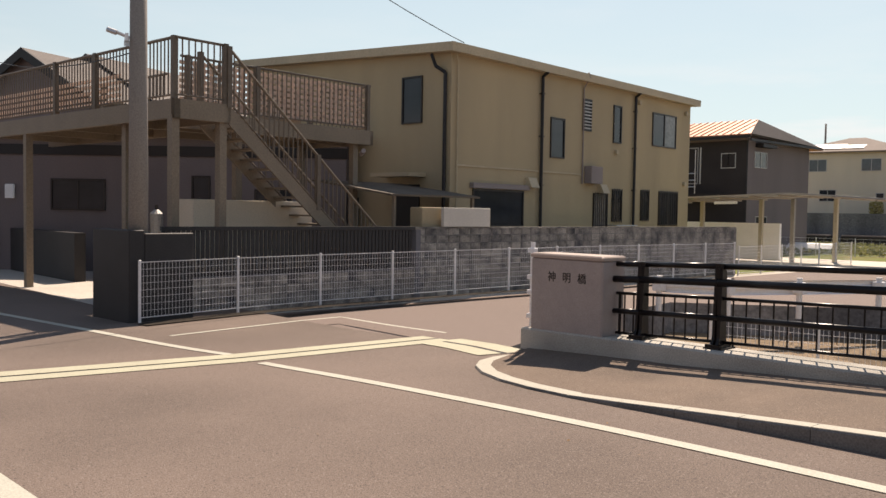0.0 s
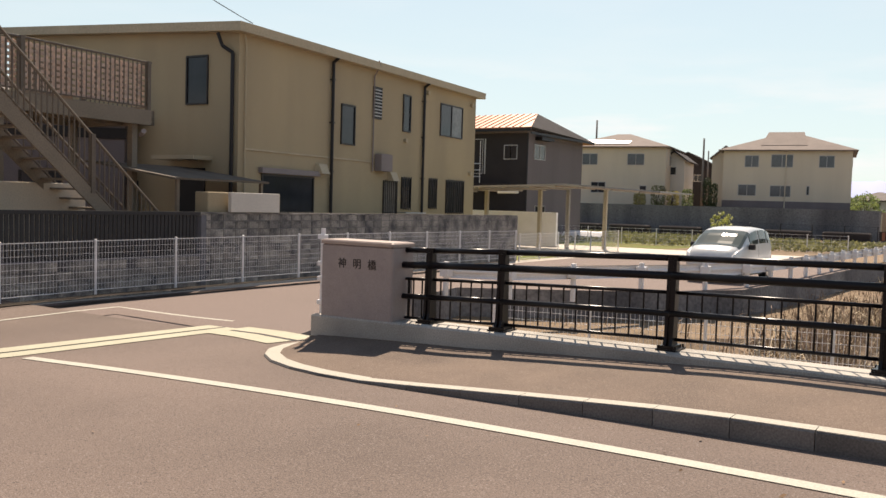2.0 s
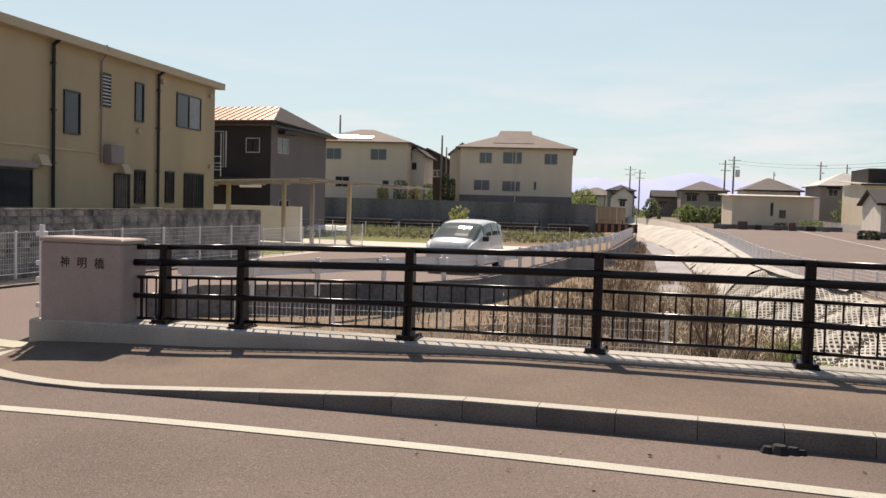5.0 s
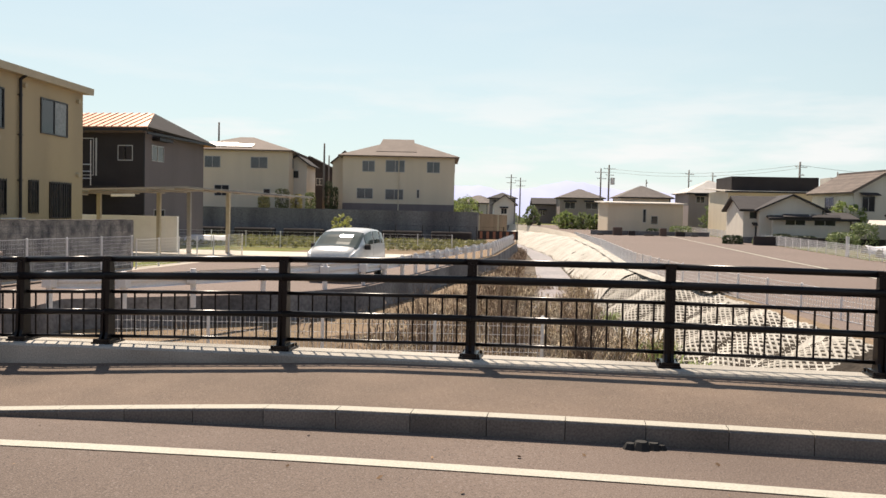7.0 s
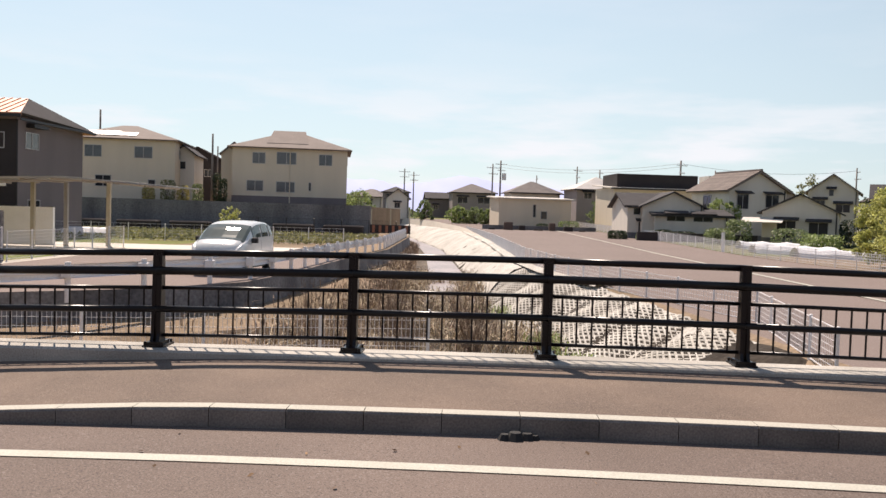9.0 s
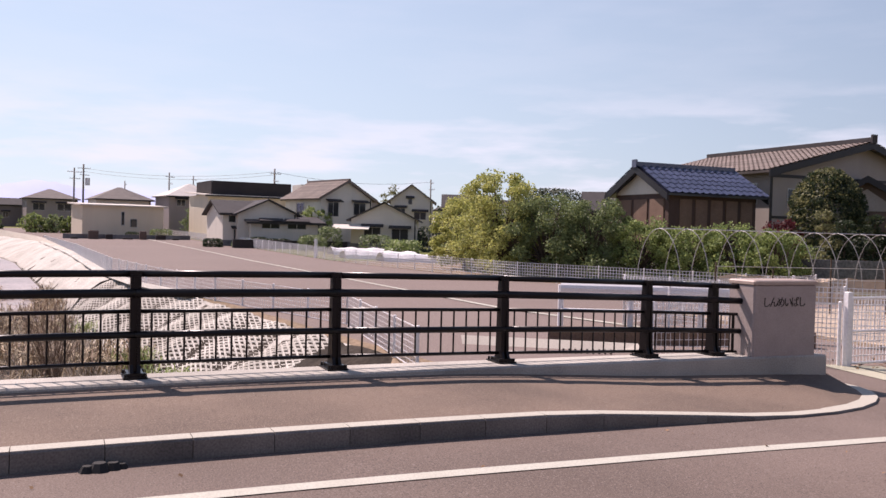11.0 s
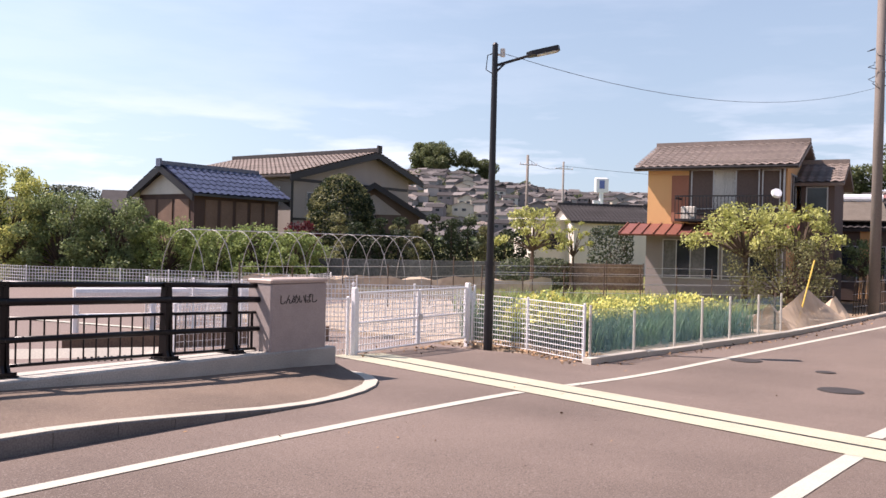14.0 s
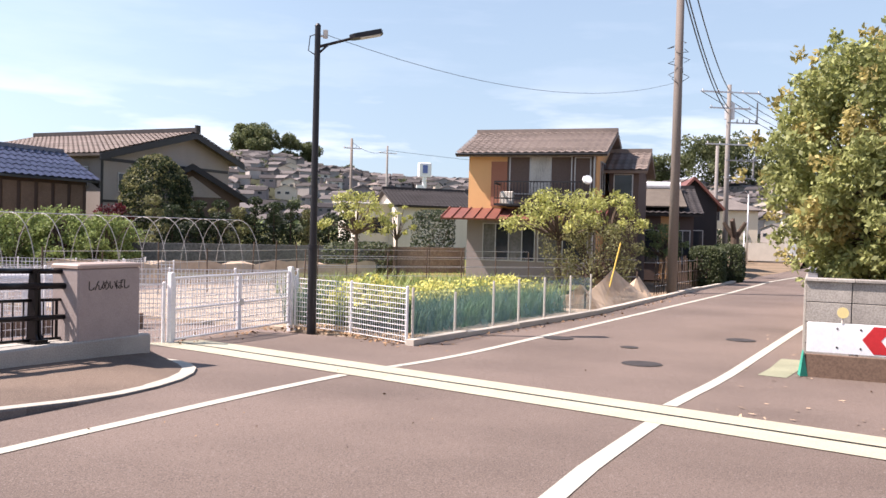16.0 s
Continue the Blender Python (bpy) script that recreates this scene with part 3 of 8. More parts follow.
def build_sidewalk():
    m = Mesh()
    inner = [(x * 0.985 + 0.016, min(y + 0.12, 8.49)) for x, y in KERB_LINE]
    for i in range(len(inner)):
        x, y = inner[i]
        m.v += [(x, y, walk_z(x) - 0.004), (x, 8.6, walk_z(x) - 0.004 + lerp(FOOT, x))]
    m.f = [(2 * i, 2 * i + 2, 2 * i + 3, 2 * i + 1) for i in range(len(inner) - 1)]
    walk_ob = m.thing("pavement", SIDEWALK, "brownish asphalt pavement along the bridge", "pavement", kind="structure")
    for a, b in zip(KERB_LINE[:-1], KERB_LINE[1:]):
        a, b = Vector(a), Vector(b)
        t = (b - a).normalized()
        n = Vector((-t.y, t.x))
        a2, b2 = a + t * 0.003, b - t * 0.003
        k = Mesh()
        wide = 0.17 if abs(a.y - 6.6) < 0.05 else 0.2
        c = 0.015
        q = []
        for p in (a2, b2):
            z = walk_z(p.x)
            g = road_z(p.x) - 0.1
            q += [(p.x, p.y, g), (p.x, p.y, max(z - c, g + 0.02)), (p.x + n.x * c, p.y + n.y * c, z), (p.x + n.x * wide, p.y + n.y * wide, z), (p.x + n.x * wide, p.y + n.y * wide, g)]
        k.add(q, [(0, 1, 2, 3, 4), (9, 8, 7, 6, 5)] + [(i, 5 + i, 5 + (i + 1) % 5, (i + 1) % 5) for i in range(5)])
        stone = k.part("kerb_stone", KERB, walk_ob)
        # Cream top paint, kept pale as the sunlit face above the darkened stone.
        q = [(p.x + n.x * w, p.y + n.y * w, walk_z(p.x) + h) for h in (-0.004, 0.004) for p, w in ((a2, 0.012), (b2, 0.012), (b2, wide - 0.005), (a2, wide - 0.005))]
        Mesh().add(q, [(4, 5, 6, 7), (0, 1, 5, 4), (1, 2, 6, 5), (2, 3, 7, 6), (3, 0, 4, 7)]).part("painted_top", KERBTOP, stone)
    p = Mesh()
    xs = [-7.62 + 17.42 * i / 40 for i in range(41)]
    for x in xs:
        t, g = plinth_z(x), road_z(x)
        p.v += [(x, 8.5, g - 0.3), (x, 8.5, t - 0.02), (x, 8.52, t), (x, 8.99, t), (x, 9.01, t - 0.02), (x, 9.01, g - 0.6)]
    for i in range(40):
        p.f += [(6 * i + k, 6 * i + 6 + k, 6 * i + 6 + (k + 1) % 6, 6 * i + (k + 1) % 6) for k in range(6)]
    p.f += [(5, 4, 3, 2, 1, 0), tuple(240 + k for k in range(6))]
    p.thing("bridge_kerb", UPSTAND, "stained grey concrete upstand carrying the bridge railing", "kerb", kind="structure")
    Mesh().box(-9.3, -14, -1.1, 10.1, 8.9, -0.42).thing("bridge_deck", CONCRETE, "grey concrete slab of the bridge", "bridge", kind="structure")
    w = Mesh()
    w.prism([(-9.4, 8.9), (-7.6, 8.6), (-7.6, 9.3), (-9.1, 9.5)], -2.3, -0.42)
    w.thing("abutment", RETWALL, "dark concrete bridge abutment", "abutment", kind="structure")


build_sidewalk()


def build_railing():
    root = thing("bridge_railing", Matrix(), "dark brown painted steel railing with round rails and thin balusters", "railing")
    posts = [-5.95, -4.93, -2.91, -0.90, 1.075, 3.05, 5.04, 7.06, 8.11]
    pm = Mesh()
    # a post of two tapered flat cheeks on a base plate
    for s in (-1, 1):
        a, b = 0.016 * s, 0.048 * s
        prof = [(8.60, 0.0), (8.84, 0.0), (8.80, 0.10), (8.78, 0.80), (8.77, 0.90), (8.69, 0.90), (8.68, 0.70), (8.655, 0.12)]
        x0, x1 = min(a, b), max(a, b)
        n = len(prof)
        pm.add([(x0, y, z) for y, z in prof] + [(x1, y, z) for y, z in prof], [tuple(range(n)), tuple(range(2 * n - 1, n - 1, -1))] + [((i + 1) % n, i, n + i, n + (i + 1) % n) for i in range(n)])
    pm.box(-0.018, 8.68, 0.0, 0.018, 8.78, 0.885)
    pm.box(-0.075, 8.60, 0.0, 0.075, 8.86, 0.05)
    pm.box(-0.11, 8.58, 0.0, 0.11, 8.90, 0.018)
    for x in (-0.09, 0.09):
        for y in (8.61, 8.87):
            pm.cyl((x, y, 0.018), (x, y, 0.05), 0.014, n=6)
    pm.box(-0.055, 8.70, 0.88, 0.055, 8.78, 0.935)
    pme = pm.mesh("post", RAIL)
    for x in posts:
        piece("post", pme, root, Matrix.Translation((x, 0.08, 0)) @ Matrix.Translation((0, 0, plinth_z(x))) @ Matrix.Diagonal((1, 1, (road_z(x) + 1.262 - plinth_z(x)) / 0.935, 1)))
    ends = [-6.34] + posts + [8.55]
    cap = [("top_rail", 8.82, 1.232, 0.034), ("main_rail", 8.76, 1.050, 0.042), ("lattice_top_bar", 8.82, 0.872, 0.020), ("middle_rail", 8.76, 0.657, 0.034), ("lattice_bottom_bar", 8.82, 0.382, 0.019)]
    for a, b in zip(ends[:-1], ends[1:]):
        short = a == ends[0] or b == ends[-1]
        for name, y, z, r in cap:
            m = Mesh()
            m.cyl((a, y, road_z(a) + z), (b, y, road_z(b) + z), r, n=12)
            m.part(name, RAIL, root, smooth=True)
        if short:
            e = a + 0.06 if a == ends[0] else b - 0.09
            Mesh().cyl((e, 8.82, road_z(e) + 0.37), (e, 8.82, road_z(e) + 0.885), 0.019, n=8).part("end_bar", RAIL, root)
        n = max(1, round((b - a) / 0.153))
        for i in range(1, n):
            x = a + (b - a) * i / n
            Mesh().cyl((x, 8.82, road_z(x) + 0.38), (x, 8.82, road_z(x) + 0.87), 0.0105, n=6).part("baluster", RAIL, root)


build_railing()


def text_mesh(body, size, m, parent, name="letter"):
    c = bpy.data.curves.new(name, "FONT")
    c.body, c.size, c.extrude, c.align_x, c.align_y = body, size, 0.004, "CENTER", "CENTER"
    ob = bpy.data.objects.new(name, c)
    me = bpy.data.meshes.new_from_object(ob)
    bpy.data.objects.remove(ob)
    me.materials.append(LETTER)
    o = new(name, me)
    o.parent = parent
    o.matrix_basis = m
    return o


def build_pillar(x0, x1, text, label, step, size, shift=0.02, up=0.70):
    z0 = plinth_z((x0 + x1) / 2) - 0.005
    root = thing("bridge_pillar", Matrix.Translation((0, 0, z0)), label, "pillar", "name pillars of the bridge")
    Mesh().cbox(x0, 8.52, 0, x1, 8.98, 0.935, 0.02).part("shaft", GRANITE, root)
    Mesh().cbox(x0 - 0.012, 8.508, 0.935, x1 + 0.012, 8.992, 0.99, 0.018).part("cap", GRANITE_CUT, root)
    n = len(text)
    mid = (x0 + x1) / 2 + shift
    for i, ch in enumerate(text):
        text_mesh(ch, size, Matrix.Translation((mid + (i - (n - 1) / 2) * step, 8.518, up - 0.01)) @ Matrix.Rotation(radians(90), 4, "X"), root)
    return root


hp = thing("hinge_post", Matrix.Translation((-7.68, 8.78, plinth_z(-7.6))), "slim white steel post with clamps beside the pillar", "post")
Mesh().cyl((0, 0, -0.2), (0, 0, 1.12), 0.032, n=10).part("tube", WHITE, hp)
for z in (0.1, 0.42, 0.62, 0.98):
    Mesh().cbox(-0.06, -0.05, z, 0.05, 0.05, z + 0.06, 0.008).part("clamp", WHITE, hp)
build_pillar(-7.48, -6.33, "\u795e\u660e\u6a4b", "grey granite bridge pillar with dark carved lettering", 0.24, 0.14)
build_pillar(8.52, 9.61, "\u3057\u3093\u3081\u3044\u3070\u3057", "grey-pink granite bridge pillar with dark carved lettering", 0.123, 0.145, -0.03, 0.71)


# ---- kinds of things ----
def win(parent, m, w, h, split=1, pane=None, bars=0, fr=None, depth=0.05, shutter=False, name="window"):
    """A window in its local xz plane, facing -y: frame, panes and, if any, upright bars."""
    fr = fr or FRAMED
    t = 0.05
    f = Mesh()
    ring = [(0, 0), (w, 0), (w, h), (0, h)], [(t, t), (w - t, t), (w - t, h - t), (t, h - t)]
    for y in (-depth, 0.05):
        for q in ring:
            f.v += [(x, y, z) for x, z in q]
    for i in range(4):
        j = (i + 1) % 4
        f.f += [(i, j, 4 + j, 4 + i), (8 + j, 8 + i, 12 + i, 12 + j), (j, i, 8 + i, 8 + j), (4 + i, 4 + j, 12 + j, 12 + i)]
    o = f.part(name, fr, parent)
    o.matrix_basis = m
    for i in range(1, split):
        x = w * i / split
        Mesh().box(x - 0.022, -depth * 0.8, t, x + 0.022, 0.05, h - t).part("mullion", fr, o)
    for i in range(split):
        x0, x1 = w * i / split + 0.02, w * (i + 1) / split - 0.02
        g = (pane[i % len(pane)] if isinstance(pane, (list, tuple)) else pane) or GLASS
        Mesh().box(x0, -0.012 - 0.008 * (i % 2), t * 0.8, x1, 0.04, h - t * 0.8).part("pane", g, o)
    for i in range(bars):
        x = w * (i + 0.5) / bars
        Mesh().box(x - 0.012, -depth - 0.05, -0.03, x + 0.012, -depth - 0.03, h + 0.03).part("bar", fr, o)
    return o


def face_x(y, z, x=0.0):
    """On a wall that faces +x."""
    return Matrix.Translation((x + 0.0, y, z)) @ Matrix.Rotation(radians(90), 4, "Z")


def face_y(x, z, y=0.0):
    return Matrix.Translation((x, y, z))


def tile_plane(m, a, b, c, d, cols, rows, amp=0.035):
    """A tiled roof slope: eave a-b, ridge d-c, with rolls up the slope and a step at each course."""
    a, b, c, d = (Vector(p) for p in (a, b, c, d))
    up = (b - a).cross(d - a).normalized()
    k = 4
    n = cols * k + 1
    for r in range(rows):
        base = len(m.v)
        for e, lift in ((r / rows, 0.03), ((r + 1) / rows, 0.0)):
            for i in range(n):
                s = i / (n - 1)
                p = (a.lerp(d, e)).lerp(b.lerp(c, e), s)
                m.v.append(tuple(p + up * (lift + amp * (0.5 + 0.5 * math.cos(2 * math.pi * i / k)) + 0.02)))
        m.f += [(base + i, base + i + 1, base + n + i + 1, base + n + i) for i in range(n - 1)]
    return m


def house(name, m, w, d, h, roof, wallm, roofm, wins=(), label="", category="house", group="", tiles=False, over=0.45, base=0.0, winfr=None, barge=False):
    """A house with its front at y=0 facing -y: walls, roof and windows. roof: (kind, rise)."""
    root = thing(name, m, label, category, group)
    kind, rise = roof
    z = h
    wm = Mesh()
    if kind == "gable_x":
        wm.box(0, 0, base, w, d, z)
        wm.add([(0, 0, z), (0, d, z), (0, d / 2, z + rise)], [(0, 2, 1)]).add([(w, 0, z), (w, d, z), (w, d / 2, z + rise)], [(0, 1, 2)])
    elif kind == "gable_y":
        wm.box(0, 0, base, w, d, z)
        wm.add([(0, 0, z), (w, 0, z), (w / 2, 0, z + rise)], [(0, 1, 2)]).add([(0, d, z), (w, d, z), (w / 2, d, z + rise)], [(0, 2, 1)])
    else:
        wm.box(0, 0, base, w, d, z)
    wm.part("wall", wallm, root)
    o = over
    r = Mesh()
    sl = []
    if kind == "gable_x":
        k = rise / (d / 2) * o
        top = z + rise + 0.05
        sl = [((-o, -o, z - k), (w + o, -o, z - k), (w + o, d / 2, top), (-o, d / 2, top)), ((w + o, d + o, z - k), (-o, d + o, z - k), (-o, d / 2, top), (w + o, d / 2, top))]
    elif kind == "gable_y":
        k = rise / (w / 2) * o
        top = z + rise + 0.05
        sl = [((-o, d + o, z - k), (-o, -o, z - k), (w / 2, -o, top), (w / 2, d + o, top)), ((w + o, -o, z - k), (w + o, d + o, z - k), (w / 2, d + o, top), (w / 2, -o, top))]
    elif kind == "hip":
        q = min(w, d) / 2
        top = z + rise
        if w >= d:
            p0, p1 = (q, d / 2, top), (w - q, d / 2, top)
        else:
            p0, p1 = (w / 2, q, top), (w / 2, d - q, top)
        a, b, c, e = (-o, -o, z), (w + o, -o, z), (w + o, d + o, z), (-o, d + o, z)
        sl = [(a, b, p1, p0), (b, c, p1), (c, e, p0, p1), (e, a, p0)] if w >= d else [(a, b, p0), (b, c, p1, p0), (c, e, p1), (e, a, p0, p1)]
    elif kind == "shed":
        sl = [((-o, -o, z), (w + o, -o, z), (w + o, d + o, z + rise), (-o, d + o, z + rise))]
    for s in sl:
        r.slab(s, 0.14)
    ro = r.part("roof", roofm, root)
    if tiles:
        for s in sl:
            if len(s) == 4 and kind.startswith("gable"):
                ln = (Vector(s[1]) - Vector(s[0])).length
                tw = 0.32 if tiles is True else tiles
                tile_plane(Mesh(), s[0], s[1], s[2], s[3], max(6, int(ln / tw)), max(5, int((Vector(s[3]) - Vector(s[0])).length / (tw * 1.05))), tw * 0.18).part("tiles", roofm, ro, smooth=True)
        if kind == "gable_x":
            Mesh().box(-o, d / 2 - 0.14, z + rise + 0.02, w + o, d / 2 + 0.14, z + rise + 0.26).part("ridge", roofm, ro)
        else:
            Mesh().box(w / 2 - 0.14, -o, z + rise + 0.02, w / 2 + 0.14, d + o, z + rise + 0.26).part("ridge", roofm, ro)
    if barge:
        for s in sl[:2]:
            for i, j in ((0, 3), (1, 2)):
                a, b2 = Vector(s[i]), Vector(s[j])
                e = (Vector(s[1 - i if i < 2 else 0]) - a).normalized() * 0.05
                Mesh().add([a - e, b2 - e, b2 - e - Vector((0, 0, 0.42)), a - e - Vector((0, 0, 0.42)), a + e, b2 + e, b2 + e - Vector((0, 0, 0.42)), a + e - Vector((0, 0, 0.42))], [(0, 1, 2, 3), (7, 6, 5, 4), (0, 4, 5, 1), (3, 2, 6, 7), (0, 3, 7, 4), (1, 5, 6, 2)]).part("barge_board", DARKTRIM, ro)
    if group == "far houses":
        # what sets off the far fronts: gutter, footing, downpipe and a small tiled hood over each window
        if kind != "gable_y":
            Mesh().box(-o, -o - 0.1, z - 0.22, w + o, -o, z - 0.06).part("gutter", DARKTRIM, ro)
        Mesh().box(-0.03, -0.04, base, w + 0.03, 0.0, 0.35).part("footing", RETWALL, root)
        Mesh().box(w - 0.25, -0.1, 0.35, w - 0.15, -0.02, z - 0.1).part("downpipe", FRAMED, root)
        for face, s, zz, ww, hh, *more in wins:
            if face == "f" and zz + hh + 0.5 < z + rise:
                Mesh().slab([(s - 0.25, -0.65, zz + hh + 0.06), (s + ww + 0.25, -0.65, zz + hh + 0.06), (s + ww + 0.25, 0.0, zz + hh + 0.30), (s - 0.25, 0.0, zz + hh + 0.30)], 0.07).part("window_hood", TILE_DARK, root)
    for face, s, zz, ww, hh, *more in wins:
        pm = more[0] if more else GLASS
        sp = more[1] if len(more) > 1 else 2
        mm = {"f": face_y(s, zz), "r": face_x(s, zz, w), "l": Matrix.Translation((0, s, zz)) @ Matrix.Rotation(radians(-90), 4, "Z")}[face]
        win(root, mm, ww, hh, sp, pm, fr=winfr or FRAMEL)
    return root


def mesh_fence(pts, h, zf, label, gap=2.0, step=0.075, mater=None, post=0.028, rows=9, group="white mesh fences", rise=0.02, wire=1.0):
    """Welded mesh fence along a line: round posts and wire panels."""
    mater = mater or WHITE
    line = []
    for a, b in zip(pts[:-1], pts[1:]):
        n = max(1, round(math.dist(a, b) / gap))
        line += [(a[0] + (b[0] - a[0]) * i / n, a[1] + (b[1] - a[1]) * i / n) for i in range(n)]
    line.append(pts[-1])
    root = thing("mesh_fence", Matrix(), label, "fence", group)
    for x, y in line:
        z = zf(x, y)
        m = Mesh().cyl((x, y, z - 0.05), (x, y, z + h + rise), post, n=8)
        m.cyl((x, y, z + h + rise), (x, y, z + h + rise + 0.012), post * 1.15, post * 0.6, n=8)
        m.part("post", mater, root)
    for a, b in zip(line[:-1], line[1:]):
        m = Mesh()
        A, B = Vector((*a, zf(*a))), Vector((*b, zf(*b)))
        for i in range(rows):
            z = 0.06 + (h - 0.07) * i / (rows - 1)
            r = 0.010 if i in (0, rows - 1) else 0.0048 * wire
            m.cyl(A + Vector((0, 0, z)), B + Vector((0, 0, z)), r, n=4, caps=False)
        n = max(2, int((B - A).length / step))
        for i in range(1, n):
            p = A.lerp(B, i / n)
            m.cyl(p + Vector((0, 0, 0.06)), p + Vector((0, 0, h - 0.01)), 0.0042 * wire, n=3, caps=False)
        tagged(m.part("wire_panel", mater, root), kind="stuff")
    return root


def leaves(m, centre, radius, n, size, rng, squash=(1, 1, 1), shell=0.35):
    """Folded leaves scattered through an uneven clump."""
    c = np.array(centre)
    d = rng.normal(size=(n, 3))
    d /= np.linalg.norm(d, axis=1)[:, None]
    r = radius * (shell + (1 - shell) * rng.random(n) ** 0.6)
    p = c + d * r[:, None] * np.array(squash)
    a = rng.normal(size=(n, 3)) + d * 0.4
    a /= np.linalg.norm(a, axis=1)[:, None]
    b = np.cross(a, rng.normal(size=(n, 3)))
    b /= np.linalg.norm(b, axis=1)[:, None]
    s = size * (0.6 + 0.8 * rng.random(n))[:, None]
    q = np.stack([p - a * s * 0.6, p + b * s * 0.33, p + a * s * 0.6, p - b * s * 0.33], 1).reshape(-1, 3)
    k = len(m.v)
    m.v += [tuple(v) for v in q]
    m.f += [(k + 4 * i, k + 4 * i + 1, k + 4 * i + 2, k + 4 * i + 3) for i in range(n)]


def tree(name, base, height, spread, leafm, label, seed, count=5000, size=0.16, trunk_h=0.3, trunk_r=0.10, clumps=26, category="tree", low=0.25, group="", extra=None, lean=0.0, puff=1.0):
    """Tapered trunk, forking limbs, and a crown of leaf clumps with gaps."""
    rng = np.random.default_rng(seed)
    root = thing(name, Matrix.Translation(base), label, category, group)
    t = Mesh()
    top = Vector((lean, 0, height * trunk_h))
    t.cyl((0, 0, -0.1), top * 0.5 + Vector((0.04, 0.02, 0)), trunk_r * 1.25, trunk_r, n=8)
    t.cyl(top * 0.5 + Vector((0.04, 0.02, 0)), top, trunk_r, trunk_r * 0.8, n=8)
    crown = Mesh()
    other = Mesh()
    clumps *= 2
    for i in range(clumps):
        a = 2 * math.pi * (i * 0.618 + rng.random() * 0.15)
        e = low + (1 - low) * (i + 0.5) / clumps
        rr = spread * math.sqrt(max(0.02, 1 - (max(0, e - 0.45) / 0.6) ** 2)) * (0.45 + 0.55 * rng.random())
        c = Vector((math.cos(a) * rr + lean, math.sin(a) * rr, height * e * (0.9 + 0.08 * rng.random())))
        mid = top.lerp(c, 0.5) + Vector((rng.normal() * 0.08, rng.normal() * 0.08, 0.05 * height))
        t.cyl(top, mid, trunk_r * 0.5, trunk_r * 0.3, n=5, caps=False)
        t.cyl(mid, c, trunk_r * 0.3, trunk_r * 0.08, n=4, caps=False)
        cr = spread * (0.15 + 0.17 * rng.random()) * puff
        leaves(other if extra and i % 4 == 0 else crown, c, cr, int(count * 1.35) // clumps, size * 0.74, rng, (1, 1, 0.8), 0.1)
    t.part("trunk", BARK, root)
    crown.part("crown", leafm, root)
    if extra:
        other.part("crown", extra, root)
    return root


def domed_tree(name, base, height, spread, leafm, extra, label, seed, count, size):
    """A dense evergreen with a domed crown to the ground, uneven at the rim, its outer shoots paler."""
    rng = np.random.default_rng(seed)
    root = thing(name, Matrix.Translation(base), label, "tree")
    t = Mesh().cyl((0, 0, -0.1), (0.05, 0.02, height * 0.35), 0.20, 0.15, n=9)
    body, young = Mesh(), Mesh()
    n = 150
    for i in range(n):
        z = -0.92 + 1.9 * (i + 0.5) / n
        a = i * 2.39996 + rng.random() * 0.4
        r = math.sqrt(max(0.03, 1 - min(1, z * z) ** 1.25)) * (0.80 + 0.20 * rng.random())
        c = Vector((math.cos(a) * r * spread * 0.86, math.sin(a) * r * spread * 0.86, height * 0.58 + z * height * 0.40))
        t.cyl((0.05, 0.02, height * 0.33), c * 0.92 + Vector((0, 0, 0.02)), 0.035, 0.008, n=4, caps=False)
        k = spread * (0.13 + 0.10 * rng.random())
        leaves(young if i % 5 == 0 else body, c, k, count // n, size, rng, (1, 1, 0.85), 0.1)
        for j in range(2):
            tip = c + Vector((c.x, c.y, (c.z - height * 0.5) * 0.9)).normalized() * k * (0.9 + 0.5 * rng.random()) + Vector(rng.normal(size=3)) * 0.1
            leaves(young if i % 3 == 0 else body, tip, 0.18, 26, size, rng, (1, 1, 1.2), 0.1)
    for i in range(40):
        d = Vector(rng.normal(size=3)).normalized() * spread * 0.55 * rng.random()
        leaves(body, (d.x, d.y, height * 0.55 + d.z * 1.1), 0.5, count // 200, size, rng, (1, 1, 1), 0.1)
    t.part("trunk", BARK, root)
    body.part("crown", leafm, root)
    young.part("crown", extra, root)
    return root


def bush(name, base, size, leafm, label, seed, count=3000, leaf=0.09, category="hedge", group=""):
    """A clipped or rounded bush: leaves over a dense body, on short stems."""
    rng = np.random.default_rng(seed)
    root = thing(name, Matrix.Translation(base), label, category, group)
    sx, sy, sz = size
    st = Mesh()
    for i in range(5):
        st.cyl((rng.normal() * sx * 0.1, rng.normal() * sy * 0.1, -0.05), (rng.normal() * sx * 0.25, rng.normal() * sy * 0.25, sz * 0.7), 0.03, 0.012, n=5)
    st.part("stem", BARK, root)
    m = Mesh()
    p = rng.uniform(-1, 1, size=(count, 3))
    p /= np.maximum(np.abs(p).max(axis=1), (np.abs(p) ** 5).sum(axis=1) ** 0.2)[:, None]
    p *= (1 - 0.35 * rng.random(count) ** 2)[:, None]
    for c in p:
        leaf_c = (c[0] * sx / 2, c[1] * sy / 2, sz / 2 + c[2] * sz / 2)
        a = Vector(rng.normal(size=3)).normalized() * leaf * 0.6
        b = a.orthogonal().normalized() * leaf * 0.35
        q = Vector(leaf_c)
        m.add([q - a, q + b, q + a, q - b], [(0, 1, 2, 3)])
    m.part("foliage", leafm, root)
    return root


